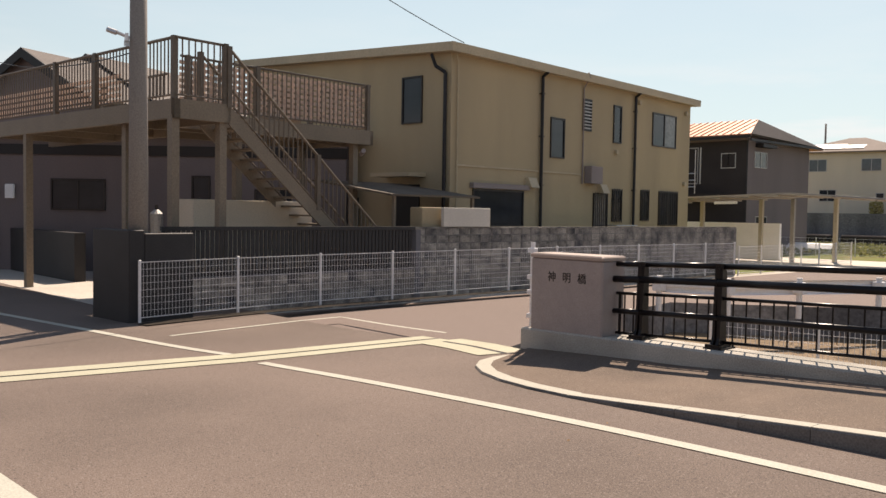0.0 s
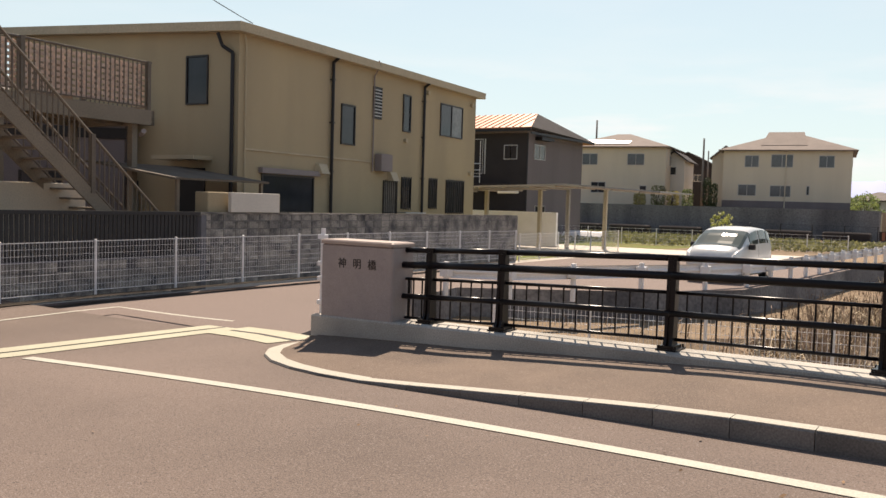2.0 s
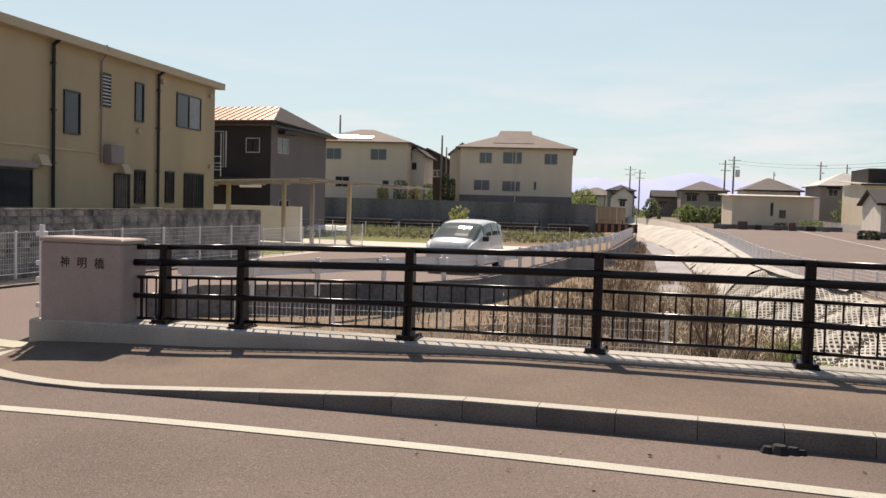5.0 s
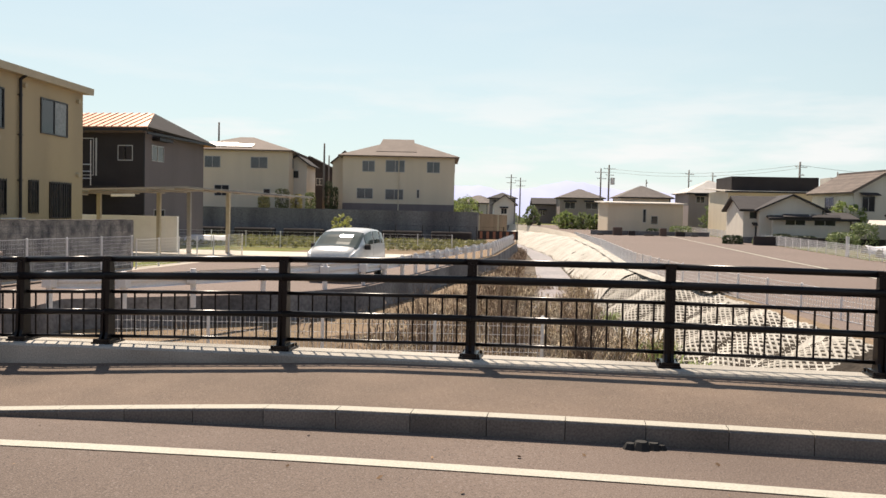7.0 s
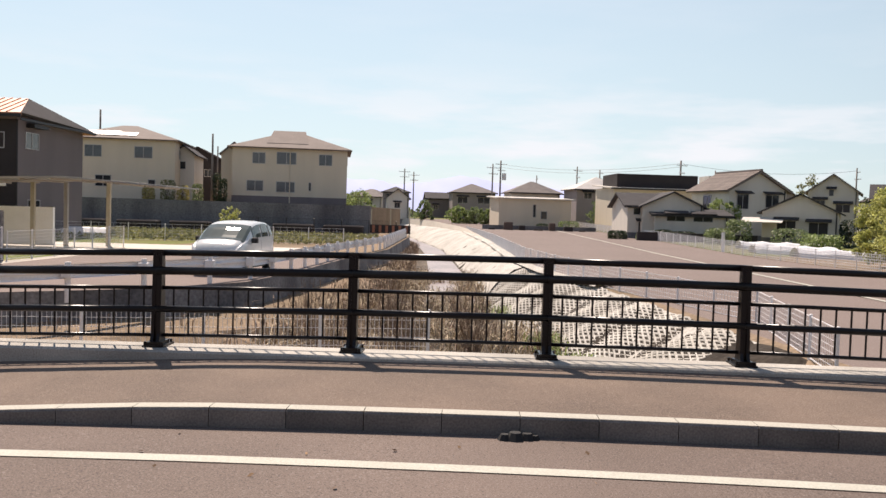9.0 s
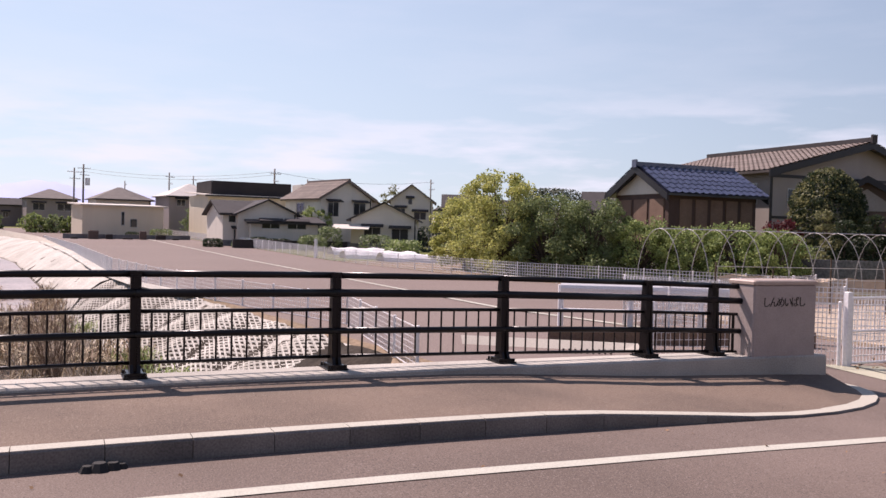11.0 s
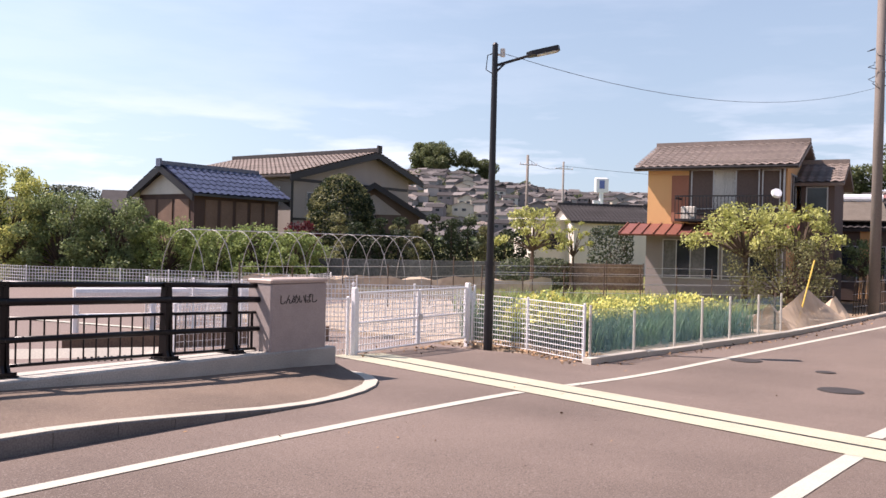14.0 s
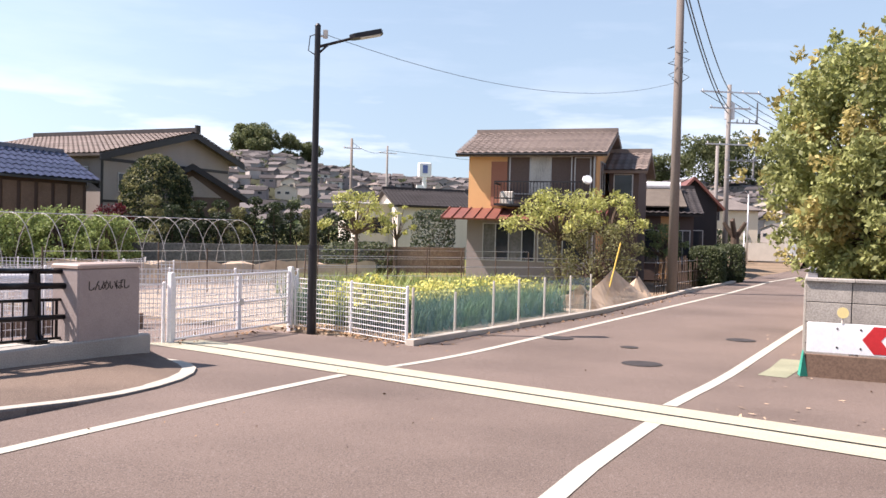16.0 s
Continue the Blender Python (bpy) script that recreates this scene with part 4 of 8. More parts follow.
def utility_pole(base, h, r, label, mater, arms=(), name="utility_pole", box=None, group="utility poles"):
    root = thing(name, Matrix.Translation(base), label, "utility pole", group)
    Mesh().cyl((0, 0, -0.3), (0, 0, h), r, r * 0.68, n=14).part("shaft", mater, root, smooth=True)
    for z, ln, ang in arms:
        m = Mesh()
        R = Matrix.Rotation(radians(ang), 4, "Z")
        m.box(-ln / 2, -r - 0.08, z, ln / 2, -r + 0.02, z + 0.09, R)
        m.part("crossarm", GALV, root)
        k = Mesh()
        for i in (-0.46, -0.2, 0.2, 0.46):
            p = R @ Vector((ln * i, -r - 0.03, z + 0.09))
            k.cyl(p, p + Vector((0, 0, 0.14)), 0.045, 0.03, n=6)
        k.part("insulators", PLASTICW, root)
    if box:
        z, s = box
        Mesh().cyl((r + s * 0.6, 0, z), (r + s * 0.6, 0, z + s * 1.6), s * 0.5, n=10).part("transformer", GALV, root)
    return root


def cable(pts_from, pts_to, sag, r=0.012, group="overhead cables"):
    a, b = Vector(pts_from), Vector(pts_to)
    pts = [a.lerp(b, i / 16) - Vector((0, 0, sag * 4 * (i / 16) * (1 - i / 16))) for i in range(17)]
    Mesh().tube(pts, r, 5).thing("overhead_cable", CABLE, "thin black overhead cable hanging between poles", "cable", group)


# ---- flats, raised deck and walls by the lane ----
TURN = Matrix.Rotation(radians(5.5), 4, "Z")


def build_flats():
    root = thing("apartment_building", Matrix.Translation((-18.45, 17.35, 0)) @ TURN, "two-storey ochre stucco building with dark downpipes and windows", "building")
    L, D = 15.4, 10.0
    def top(x):
        return 6.32 - x * 0.05
    w = Mesh()
    w.add([(0, 0, -0.5), (0, L, -0.5), (-D, L, -0.5), (-D, 0, -0.5), (0, 0, top(0)), (0, L, top(0)), (-D, L, top(-D)), (-D, 0, top(-D))], [(0, 1, 5, 4), (1, 2, 6, 5), (2, 3, 7, 6), (3, 0, 4, 7)])
    w.part("wall", STUCCO, root)
    r = Mesh()
    o = 0.32
    r.slab([(o, -o, top(o) + 0.26), (o, L + o, top(o) + 0.26), (-D - o, L + o, top(-D - o) + 0.26), (-D - o, -o, top(-D - o) + 0.26)], 0.26)
    r.part("roof", FASCIA, root)
    win(root, face_x(5.06, 3.56), 0.84, 1.36, 1, GLASS)
    win(root, face_x(9.11, 4.33), 0.58, 1.40, 1, GLASS)
    win(root, face_x(12.09, 4.42), 2.0, 1.33, 2, [GLASS, GLASS_PALE])
    win(root, face_x(7.83, 0.9), 0.95, 1.55, 1, GLASS_PALE, 7)
    win(root, face_x(9.13, 1.42), 0.7, 1.2, 1, GLASS, 4)
    win(root, face_x(11.28, 1.46), 0.64, 1.2, 1, GLASS, 4)
    win(root, face_x(12.75, 1.26), 1.62, 1.39, 2, GLASS, 9)
    pw = win(root, face_x(1.03, 1.25), 2.57, 1.15, 1, GLASS)
    Mesh().box(-0.12, -0.16, 1.17, 2.75, 0.02, 1.33).part("shutter_box", MAUVE, pw)
    lv = win(root, face_x(7.03, 4.62), 0.55, 1.13, 1, DARKTRIM)
    for i in range(9):
        Mesh().box(0.05, -0.07, 0.08 + i * 0.115, 0.5, -0.02, 0.12 + i * 0.115).part("louvre", FRAMEL, lv)
    for y in (4.47, 10.62):
        p = Mesh().cyl((0.09, y, -0.4), (0.09, y, 6.2), 0.055, n=8)
        p.cyl((0.09, y, 6.18), (0.30, y, 6.32), 0.055, n=8)
        for z in (1.0, 2.6, 4.2, 5.6):
            p.box(-0.01, y - 0.07, z, 0.15, y + 0.07, z + 0.04)
        p.part("downpipe", DARKTRIM, root)
    p = Mesh().cyl((-0.16, -0.09, -0.4), (-0.16, -0.09, 5.75), 0.055, n=8).cyl((-0.16, -0.09, 5.75), (-0.45, -0.2, 5.95), 0.055, n=8).cyl((-0.45, -0.2, 5.95), (-0.55, -0.28, 6.3), 0.05, n=8)
    p.part("downpipe", DARKTRIM, root)
    Mesh().box(0.0, 0.24, 3.05, 0.035, 7.0, 3.10).part("belt_moulding", FASCIA, root)
    Mesh().tube([(0.05, 0.24, 0.2), (0.05, 0.24, 6.0), (0.12, 0.1, 6.3)], 0.022).part("conduit", FASCIA, root)
    Mesh().tube([(0.05, 7.03, 2.75), (0.05, 7.03, 6.1), (0.3, 7.0, 6.45), (0.3, 6.9, 6.6)], 0.028).part("conduit", MAUVE, root)
    Mesh().cbox(0.0, 7.21, 2.77, 0.32, 7.97, 3.38, 0.02).part("meter_box", MAUVE, root)
    for y, z in ((3.68, 2.52), (8.1, 2.45)):
        h = Mesh().add([(0, y, z), (0, y + 0.5, z), (0, y + 0.5, z + 0.32), (0, y, z + 0.32), (0.28, y + 0.03, z), (0.28, y + 0.47, z), (0.12, y + 0.47, z + 0.32), (0.12, y + 0.03, z + 0.32)], [(4, 5, 6, 7), (0, 4, 7, 3), (1, 2, 6, 5), (3, 7, 6, 2), (0, 1, 5, 4)])
        h.part("vent_hood", FASCIA, root)
    for y, z in ((10.95, 6.0), (14.9, 5.95), (14.9, 3.0), (9.3, 4.0)):
        Mesh().cyl((0, y, z), (0.12, y, z), 0.09, n=10).part("vent_cap", FASCIA, root)
    t = Mesh()
    for y in (8.9, 9.9):
        t.tube([(0.02, y, 1.28), (0.5, y, 1.28), (0.5, y, 1.05)], 0.02)
    t.tube([(0.5, 8.7, 1.28), (0.5, 10.2, 1.28)], 0.02)
    t.part("drying_bracket", GALV, root)
    win(root, face_y(-1.98, 4.34), 0.85, 1.42, 1, GLASS)
    Mesh().box(-2.6, -0.75, 2.72, -0.95, 0.02, 2.84).part("door_canopy", FASCIA, root)
    d = Mesh().box(-2.2, -0.04, -0.3, -1.2, 0.03, 2.5).part("door", DARKTRIM, root)
    Mesh().cyl((-1.3, -0.1, 0.9), (-1.3, -0.1, 1.2), 0.015, n=6).part("handle", GALV, d)
    win(root, face_y(-5.4, 1.0), 1.5, 1.1, 2, GLASS)


build_flats()


def build_deck():
    root = thing("raised_deck", Matrix.Translation((-16.13, 7.71, -0.10)) @ TURN @ Matrix.Scale(1.06, 4), "raised brown steel parking deck with railings and an open stair", "deck")
    zt = 3.72
    f = Mesh()
    f.box(-10.5, 0, zt - 0.36, 0, 0.12, zt).box(-0.12, 0, zt - 0.36, 0, 1.2, zt).box(-1.7, 1.1, zt - 0.36, 0, 1.22, zt).box(-1.82, 1.1, zt - 0.36, -1.7, 6.7, zt)
    f.box(-4.2, 6.6, zt - 0.36, -1.7, 6.7, zt).box(-4.3, 2.4, zt - 0.36, -4.2, 6.7, zt).box(-10.5, 2.3, zt - 0.36, -4.2, 2.4, zt)
    f.part("edge_beam", DECKSTEEL, root)
    s = Mesh().box(-10.5, 0.12, zt - 0.12, -4.2, 2.3, zt - 0.02).box(-4.2, 0.12, zt - 0.12, -1.82, 6.6, zt - 0.02).box(-1.82, 0.12, zt - 0.12, -0.12, 1.1, zt - 0.02)
    s.part("deck_plate", DECKSTEEL, root)
    for x, y in ((-8.8, 2.3), (-6.8, 2.3), (-4.9, 2.3), (-2.8, 6.6)):
        Mesh().box(x, 0.12, zt - 0.34, x + 0.12, y, zt - 0.12).part("joist", DECKSTEEL, root)
    for x, y in ((-0.14, 0.06), (-0.14, 1.10), (-2.0, 6.3), (-6.6, 0.1), (-2.3, 0.3), (-1.75, 2.6), (-4.1, 6.3)):
        Mesh().box(x - 0.08, y - 0.08, -0.45, x + 0.08, y + 0.08, zt - 0.3).part("column", DECKSTEEL, root)

    def railing(a, b, h=1.14, gap=0.125, z0=zt, z1=zt, posts=()):
        A, B = Vector((*a, z0)), Vector((*b, z1))
        n = max(1, int((B - A).length / gap))
        for u, r in ((h, 0.03), (0.08, 0.02)):
            Mesh().cyl(A + Vector((0, 0, u)), B + Vector((0, 0, u)), r, n=6).part("handrail", DECKRAIL, root)
        bal = Mesh().box(-0.011, -0.011, 0.08, 0.011, 0.011, h).mesh("baluster", DECKRAIL)
        for i in range(1, n):
            piece("baluster", bal, root, Matrix.Translation(A.lerp(B, i / n)))
        for t in posts:
            p = A.lerp(B, t)
            Mesh().box(p.x - 0.05, p.y - 0.05, p.z - 0.05, p.x + 0.05, p.y + 0.05, p.z + h + 0.03).part("rail_post", DECKRAIL, root)

    railing((-10.4, 0.06), (-0.06, 0.06), posts=(0.04, 0.52, 0.70, 0.995), gap=0.13)
    railing((-0.06, 0.06), (-0.06, 1.16), posts=(0.98,), gap=0.13)
    railing((-1.76, 1.2), (-1.76, 6.6), posts=(0.03, 0.36, 0.99), gap=0.13)
    railing((-1.76, 6.64), (-4.2, 6.64), posts=(0.99,), gap=0.16)
    railing((-4.25, 2.35), (-10.4, 2.35), posts=(0.5, 0.99), gap=0.16)
    # pale slatted screens behind the railing
    for i in range(8):
        z = zt + 0.10 + i * 0.128
        Mesh().box(-1.90, 1.25, z, -1.88, 6.55, z + 0.075).part("screen_slat", SCREEN, root)
    for i in range(26):
        y = 1.4 + i * 0.2
        Mesh().box(-1.93, y, zt + 0.08, -1.905, y + 0.09, zt + 1.1).part("screen_slat", SCREEN, root)
    for i in range(5):
        z = zt + 0.10 + i * 0.128
        Mesh().box(-10.3, 0.20, z, -2.4, 0.22, z + 0.075).part("screen_slat", SCREEN, root)
    Mesh().box(-3.4, 4.4, zt, -2.5, 5.0, zt + 0.9).part("deck_cabinet", DECKSTEEL, root)
    # stair
    y0, z0, y1, z1 = 1.2, zt - 0.02, 5.75, -0.35
    for x in (0.0, -1.0):
        m = Mesh()
        dz = 0.17
        m.add([(x, y0, z0), (x, y1, z1 + 0.15), (x, y1, z1 - dz), (x, y0, z0 - 2.2 * dz), (x - 0.05, y0, z0), (x - 0.05, y1, z1 + 0.15), (x - 0.05, y1, z1 - dz), (x - 0.05, y0, z0 - 2.2 * dz)], [(0, 3, 2, 1), (4, 5, 6, 7), (0, 1, 5, 4), (2, 3, 7, 6), (1, 2, 6, 5), (3, 0, 4, 7)])
        m.part("stringer", DECKSTEEL, root)
    n = 21
    for i in range(1, n):
        t = i / n
        y, z = y0 + (y1 - y0) * t, z0 + (z1 - z0) * t
        Mesh().box(-0.98, y - 0.14, z - 0.04, -0.05, y + 0.13, z).part("tread", DECKSTEEL, root)
    railing((-0.03, y0), (-0.03, y1), 1.12, 0.16, z0, z1 + 0.1, (0.0, 0.5, 1.0))
    railing((-1.02, y0), (-1.02, y1), 1.12, 0.24, z0, z1 + 0.1, (0.0, 1.0))
    c = Mesh().cyl((-1.6, 6.2, zt - 0.62), (-1.35, 6.05, zt - 0.55), 0.06, n=8)
    c.part("security_lamp", MAUVE, root)


build_deck()


def build_block_wall():
    root = thing("block_wall", Matrix(), "blue-grey concrete block wall with recessed joints", "wall", kind="structure")
    X, XL = -16.25, -15.78
    Mesh().box(X - 0.14, 14.05, -0.6, X - 0.012, 30.1, 1.24).part("mortar_core", MORTAR, root)
    Mesh().box(XL - 0.14, 7.3, -0.6, XL - 0.012, 13.75, 0.32).part("mortar_core", MORTAR, root)
    Mesh().box(X - 0.14, 13.75, -0.6, XL, 13.9, 1.24).part("return_wall", MORTAR, root)
    Mesh().box(X - 3.4, 14.05, -0.6, X - 0.14, 14.19, 1.24).part("return_wall", MORTAR, root)
    unit = Mesh().cbox(0, 0, 0, 0.06, 0.388, 0.188, 0.006).mesh("block", BLOCK)
    rest = Mesh()
    for r in range(9):
        z = -0.5 + r * 0.2
        for i in range(16 if r < 4 else 0):
            piece("block", unit, root, Matrix.Translation((XL - 0.055, 7.32 + i * 0.4, z)))
        y = 14.06
        while y < 29.9:
            if y < 21.0:
                piece("block", unit, root, Matrix.Translation((X - 0.055, y, z)))
            else:
                rest.box(X - 0.055, y, z, X + 0.005, y + 0.388, z + 0.188)
            y += 0.4
    tagged(rest.part("blocks", BLOCK, root), kind="stuff")
    for i, y in enumerate((14.1, 17.2, 20.3, 23.4, 26.5)):
        Mesh().box(X - 0.16, y, 1.26, X + 0.02, y + 3.05, 1.30).part("coping", BLOCK, root)


def build_site_walls():
    g = thing("gate_wall", Matrix.Translation((-14.95, 6.30, 0)) @ TURN, "black stone gate wall at the driveway", "wall")
    Mesh().cbox(-1.35, 0, -0.6, 0.0, 0.3, 1.28, 0.015).part("front_slab", BLACKWALL, g)
    Mesh().cbox(-0.3, 0.3, -0.6, 0.0, 1.3, 1.22, 0.015).part("side_slab", BLACKWALL, g)
    f = thing("slat_fence", Matrix(), "black upright-slat fence above the low block wall", "fence")
    Mesh().box(-15.89, 7.3, 0.32, -15.81, 13.75, 0.40).part("bottom_rail", BLACKWALL, f)
    Mesh().box(-15.89, 7.3, 1.24, -15.81, 13.75, 1.32).part("top_rail", BLACKWALL, f)
    slat = Mesh().box(0, 0, 0, 0.03, 0.075, 0.84).mesh("slat", BLACKWALL)
    for i in range(62):
        piece("slat", slat, f, Matrix.Translation((-15.865, 7.32 + i * 0.1025, 0.40)))
    Mesh().cbox(-18.6, 8.8, -0.5, -17.5, 11.9, 1.88, 0.02).thing("rendered_wall", CREAM, "low ochre rendered wall under the stair", "wall")
    Mesh().cbox(-16.9, 14.5, -0.5, -16.42, 17.0, 1.80, 0.02).thing("store_wall", STUCCO, "low ochre rendered wall by the doorway", "wall")
    Mesh().cbox(-16.32, 15.05, 1.31, -16.2, 16.75, 1.80, 0.01).thing("wall_screen", PALE, "white panel standing on the block wall", "panel")
    c = thing("lean_to_roof", Matrix.Translation((-18.6, 13.0, 0)) @ TURN, "thin brown sheet canopy over the side door", "canopy")
    Mesh().slab([(-1.2, 0.6, 2.52), (1.9, 0.6, 2.12), (1.9, 4.1, 2.12), (-1.2, 4.1, 2.52)], 0.05).part("sheet", DARKSHEET, c)
    for y in (0.8, 3.9):
        Mesh().box(1.7, y, -0.4, 1.78, y + 0.08, 2.14).part("post", DECKSTEEL, c)
    # house behind the deck
    h = house("house", Matrix.Translation((-31.5, 6.6, 0.0)) @ Matrix.Rotation(radians(46), 4, "Z"), 13.5, 8, 4.05, ("shed", 0.6), GREYWALL, TILE_DARK,
              [("f", 4.1, 1.55, 1.75, 1.0, GLASS, 2), ("f", 8.6, 1.5, 0.6, 1.2, GLASS, 1), ("f", 10.6, 0.3, 1.2, 2.0, GLASS, 2), ("f", 0.7, 1.7, 0.9, 0.9, GLASS, 1)], "dark mauve rendered house with a dark band under its eaves", base=-0.6, winfr=FRAMED)
    Mesh().box(-0.05, -0.06, 3.3, 13.55, 0.0, 3.62).part("dark_band", DARKTRIM, h)
    Mesh().box(2.3, -0.08, -0.4, 2.38, 0.0, 3.3).part("downpipe", DARKTRIM, h)
    Mesh().cbox(2.65, -0.1, 1.9, 2.95, 0.0, 2.35, 0.02).part("meter_box", SIGNWHITE, h)
    for i, (x, y, t) in enumerate(((-40.2, 9.0, 25), (-42.5, 12.6, 25))):
        house("house", Matrix.Translation((x - 3, y + 2, 0)) @ Matrix.Rotation(radians(t), 4, "Z"), 7, 9, 6.4 + 0.5 * i, ("gable_y", 2.0), GREYWALL, TILE_GREY, [("f", 1, 4, 1.2, 1.0)], "grey house with a grey tiled gable roof", base=-0.5, barge=True)
    Mesh().box(-33.0, 8.6, -0.5, -24.0, 8.9, 0.95).thing("dark_wall", BLACKWALL, "long dark garden wall at the back of the drive", "wall")
    for i in range(2):
        b = thing("gas_bottle", Matrix.Translation((-24.3 + i * 0.22, 10.5 + i * 0.46, 0.0)), "grey gas bottle against the house wall", "gas bottle", "gas bottles")
        Mesh().cyl((0, 0, -0.4), (0, 0, 1.5), 0.19, n=12).cyl((0, 0, 1.5), (0, 0, 1.62), 0.19, 0.06, n=12).part("body", DULLSTEEL, b, smooth=False)
        Mesh().cyl((0, 0, 1.6), (0, 0, 1.75), 0.05, n=8).part("valve", IRON, b)


build_site_walls()
Mesh().prism([(-34, 6.95), (-16.4, 6.95), (-16.4, 13.4), (-34, 16)], LAND - 0.1, -0.385).thing("driveway", PALESLAB, "pale concrete drive under the raised deck", "driveway", kind="structure")
utility_pole((-15.25, 6.60, -0.4), 9.5, 0.185, "thick weathered concrete utility pole beside the gate wall", CONPOLE, [(4.95, 0.01, 0)])
Mesh().cyl((-15.36, 6.5, 4.72), (-15.56, 6.30, 4.84), 0.03, n=6).cyl((-15.54, 6.32, 4.82), (-15.66, 6.2, 4.88), 0.05, n=6).thing("pole_bracket", GALV, "small galvanised bracket clamped on the concrete pole", "bracket")
cable((-15.25, 6.6, 8.6), (-18.2, 17.6, 6.6), 0.25)
cable((-15.25, 6.6, 4.5), (-33, 8.5, 6.9), 0.4)
mesh_fence([(-14.85, 6.45), (-15.2, 8.6), (-15.4, 10.7), (-15.5, 14.8), (-15.5, 28.6)], 1.06, lambda x, y: -0.36 + 0.010 * max(0, 20 - abs(y - 20)) * 0.3, "white welded mesh fence along the lane", 2.02, wire=0.8)


# This gutter strip is the block wall's shadow, painted dark on the lane.
strip([(-14.55, 6.35), (-14.95, 8.6), (-15.15, 10.7), (-15.25, 14.8), (-15.25, 28.0)], 0.34, 0.0, lambda y: -0.355).thing("gutter", SOIL_SHADE, "dark strip below the mesh fence painted as the wall's shadow", "gutter", kind="structure")

# ---- river, car park and the far bank ----
def build_bank():
    """Woven white matting on the river's right bank: a lattice of ribs over dark soil."""
    def at(u, v, lift=0.0):
        b, t = lerp(BED_R, u), lerp(MAT_R, u)
        bulge = 0.10 * math.sin(u * 0.9) * math.sin(v * 3) + 0.05 * math.sin(u * 2.7 + v * 5)
        return (b + (t - b) * v - 0.35 * (lift + bulge), u, BED_Z + (LAND - 0.03 - BED_Z) * v + 0.12 * math.sin(math.pi * v) + 0.7 * (lift + bulge))
    root = thing("bank_matting", Matrix(), "white woven erosion matting laid over the sloping river bank", "matting", kind="structure")
    soil = Mesh()
    ys = [10.5 + 0.7 * i for i in range(93)]
    for u in ys:
        soil.v += [at(u, k / 8, 0.02) for k in range(9)]
    soil.f = [(9 * i + k, 9 * i + k + 1, 9 * i + 10 + k, 9 * i + 9 + k) for i in range(92) for k in range(8)]
    soil.part("soil", SOIL_SHADE, root)
    ribs = Mesh()
    n, pitch = 38, 0.46
    def rib(u, v, du, dv):
        s, q = (1 if dv * du > 0 else -1), []
        for k in range(4):
            uu, vv = u + du * k / 3, v + dv * k / 3
            h = 0.03 + 0.015 * math.sin(math.pi * k / 3)
            q += [at(uu - 0.042, vv + 0.0062 * s, h - 0.02), at(uu, vv, h + 0.015), at(uu + 0.042, vv - 0.0062 * s, h - 0.02)]
        ribs.add(q, [(3 * k + j, 3 * k + 3 + j, 3 * k + 4 + j, 3 * k + 1 + j) for k in range(3) for j in range(2)])
    u = 16.5
    i, step = 0, pitch / 2
    while u < 37:
        for j in range(n):
            if (i + j) % 2:
                rib(u, j / n, step, 1 / n)
            else:
                rib(u + step, j / n, -step, 1 / n)
        u, i = u + step, i + 1
    tagged(ribs.part("ribs", MATTING, root, smooth=True), kind="stuff")
    sheet = Mesh()
    ys = [36.8 + 1.9 * i for i in range(58)]
    for i, u in enumerate(ys):
        sheet.v += [at(u, 0.02, 0.05), at(u, 0.35, 0.14 + 0.05 * math.sin(i * 1.7)), at(u, 0.75, 0.16 + 0.04 * math.sin(i * 2.3)), at(u, 1.0, 0.10)]
    sheet.f = [(4 * i + k, 4 * i + k + 1, 4 * i + 5 + k, 4 * i + 4 + k) for i in range(57) for k in range(3)]
    sheet.part("far_sheet", MATTING, root)
    top = Mesh()
    for u in [27 + 1.2 * i for i in range(60)]:
        x = lerp(MAT_R, u)
        top.v += [(x - 0.25, u, LAND + 0.03), (x - 0.1, u, LAND + 0.12), (x + 0.25, u, LAND + 0.09), (x + 0.4, u, LAND + 0.01)]
    top.f = [(4 * i + k, 4 * i + k + 1, 4 * i + 5 + k, 4 * i + 4 + k) for i in range(59) for k in range(3)]
    top.part("top_fold", MATTING, root)
    w = Mesh()
    for u in [36 + 4 * i for i in range(29)]:
        a, b = lerp(BED_L, u), lerp(BED_R, u)
        w.v += [(a + (b - a) * 0.30, u, BED_Z + 0.03), (b - 0.1, u, BED_Z + 0.03)]
    w.f = [(2 * i, 2 * i + 1, 2 * i + 3, 2 * i + 2) for i in range(28)]
    w.thing("water", WATER, "shallow pale stream on the river bed", "water", kind="structure")
    mesh_fence([(6.57, 19.1), (4.75, 25.9), (3.5, 33), (2.75, 40), (2.4, 50), (1.9, 65), (-0.3, 100)], 0.73, lambda x, y: LAND - 0.04, "white mesh fence along the top of the matted bank", 2.0, 0.11, rows=7, wire=1.3)
    rng = np.random.default_rng(4)
    reeds = {0: Mesh(), 1: Mesh()}
    def blade(m, x, y, z, h, lean):
        a = rng.random() * 6.28
        d = Vector((math.cos(a), math.sin(a), 0)) * h * lean
        s = Vector((math.cos(a + 1.3), math.sin(a + 1.3), 0)) * (0.010 + 0.008 * rng.random())
        p0, p1, p2 = Vector((x, y, z)), Vector((x, y, z + h * 0.6)) + d * 0.35, Vector((x, y, z + h * (0.95 - 0.4 * lean))) + d
        m.add([p0 - s, p0 + s, p1 + s * 0.8, p1 - s * 0.8, p2], [(0, 1, 2, 3), (3, 2, 4)])
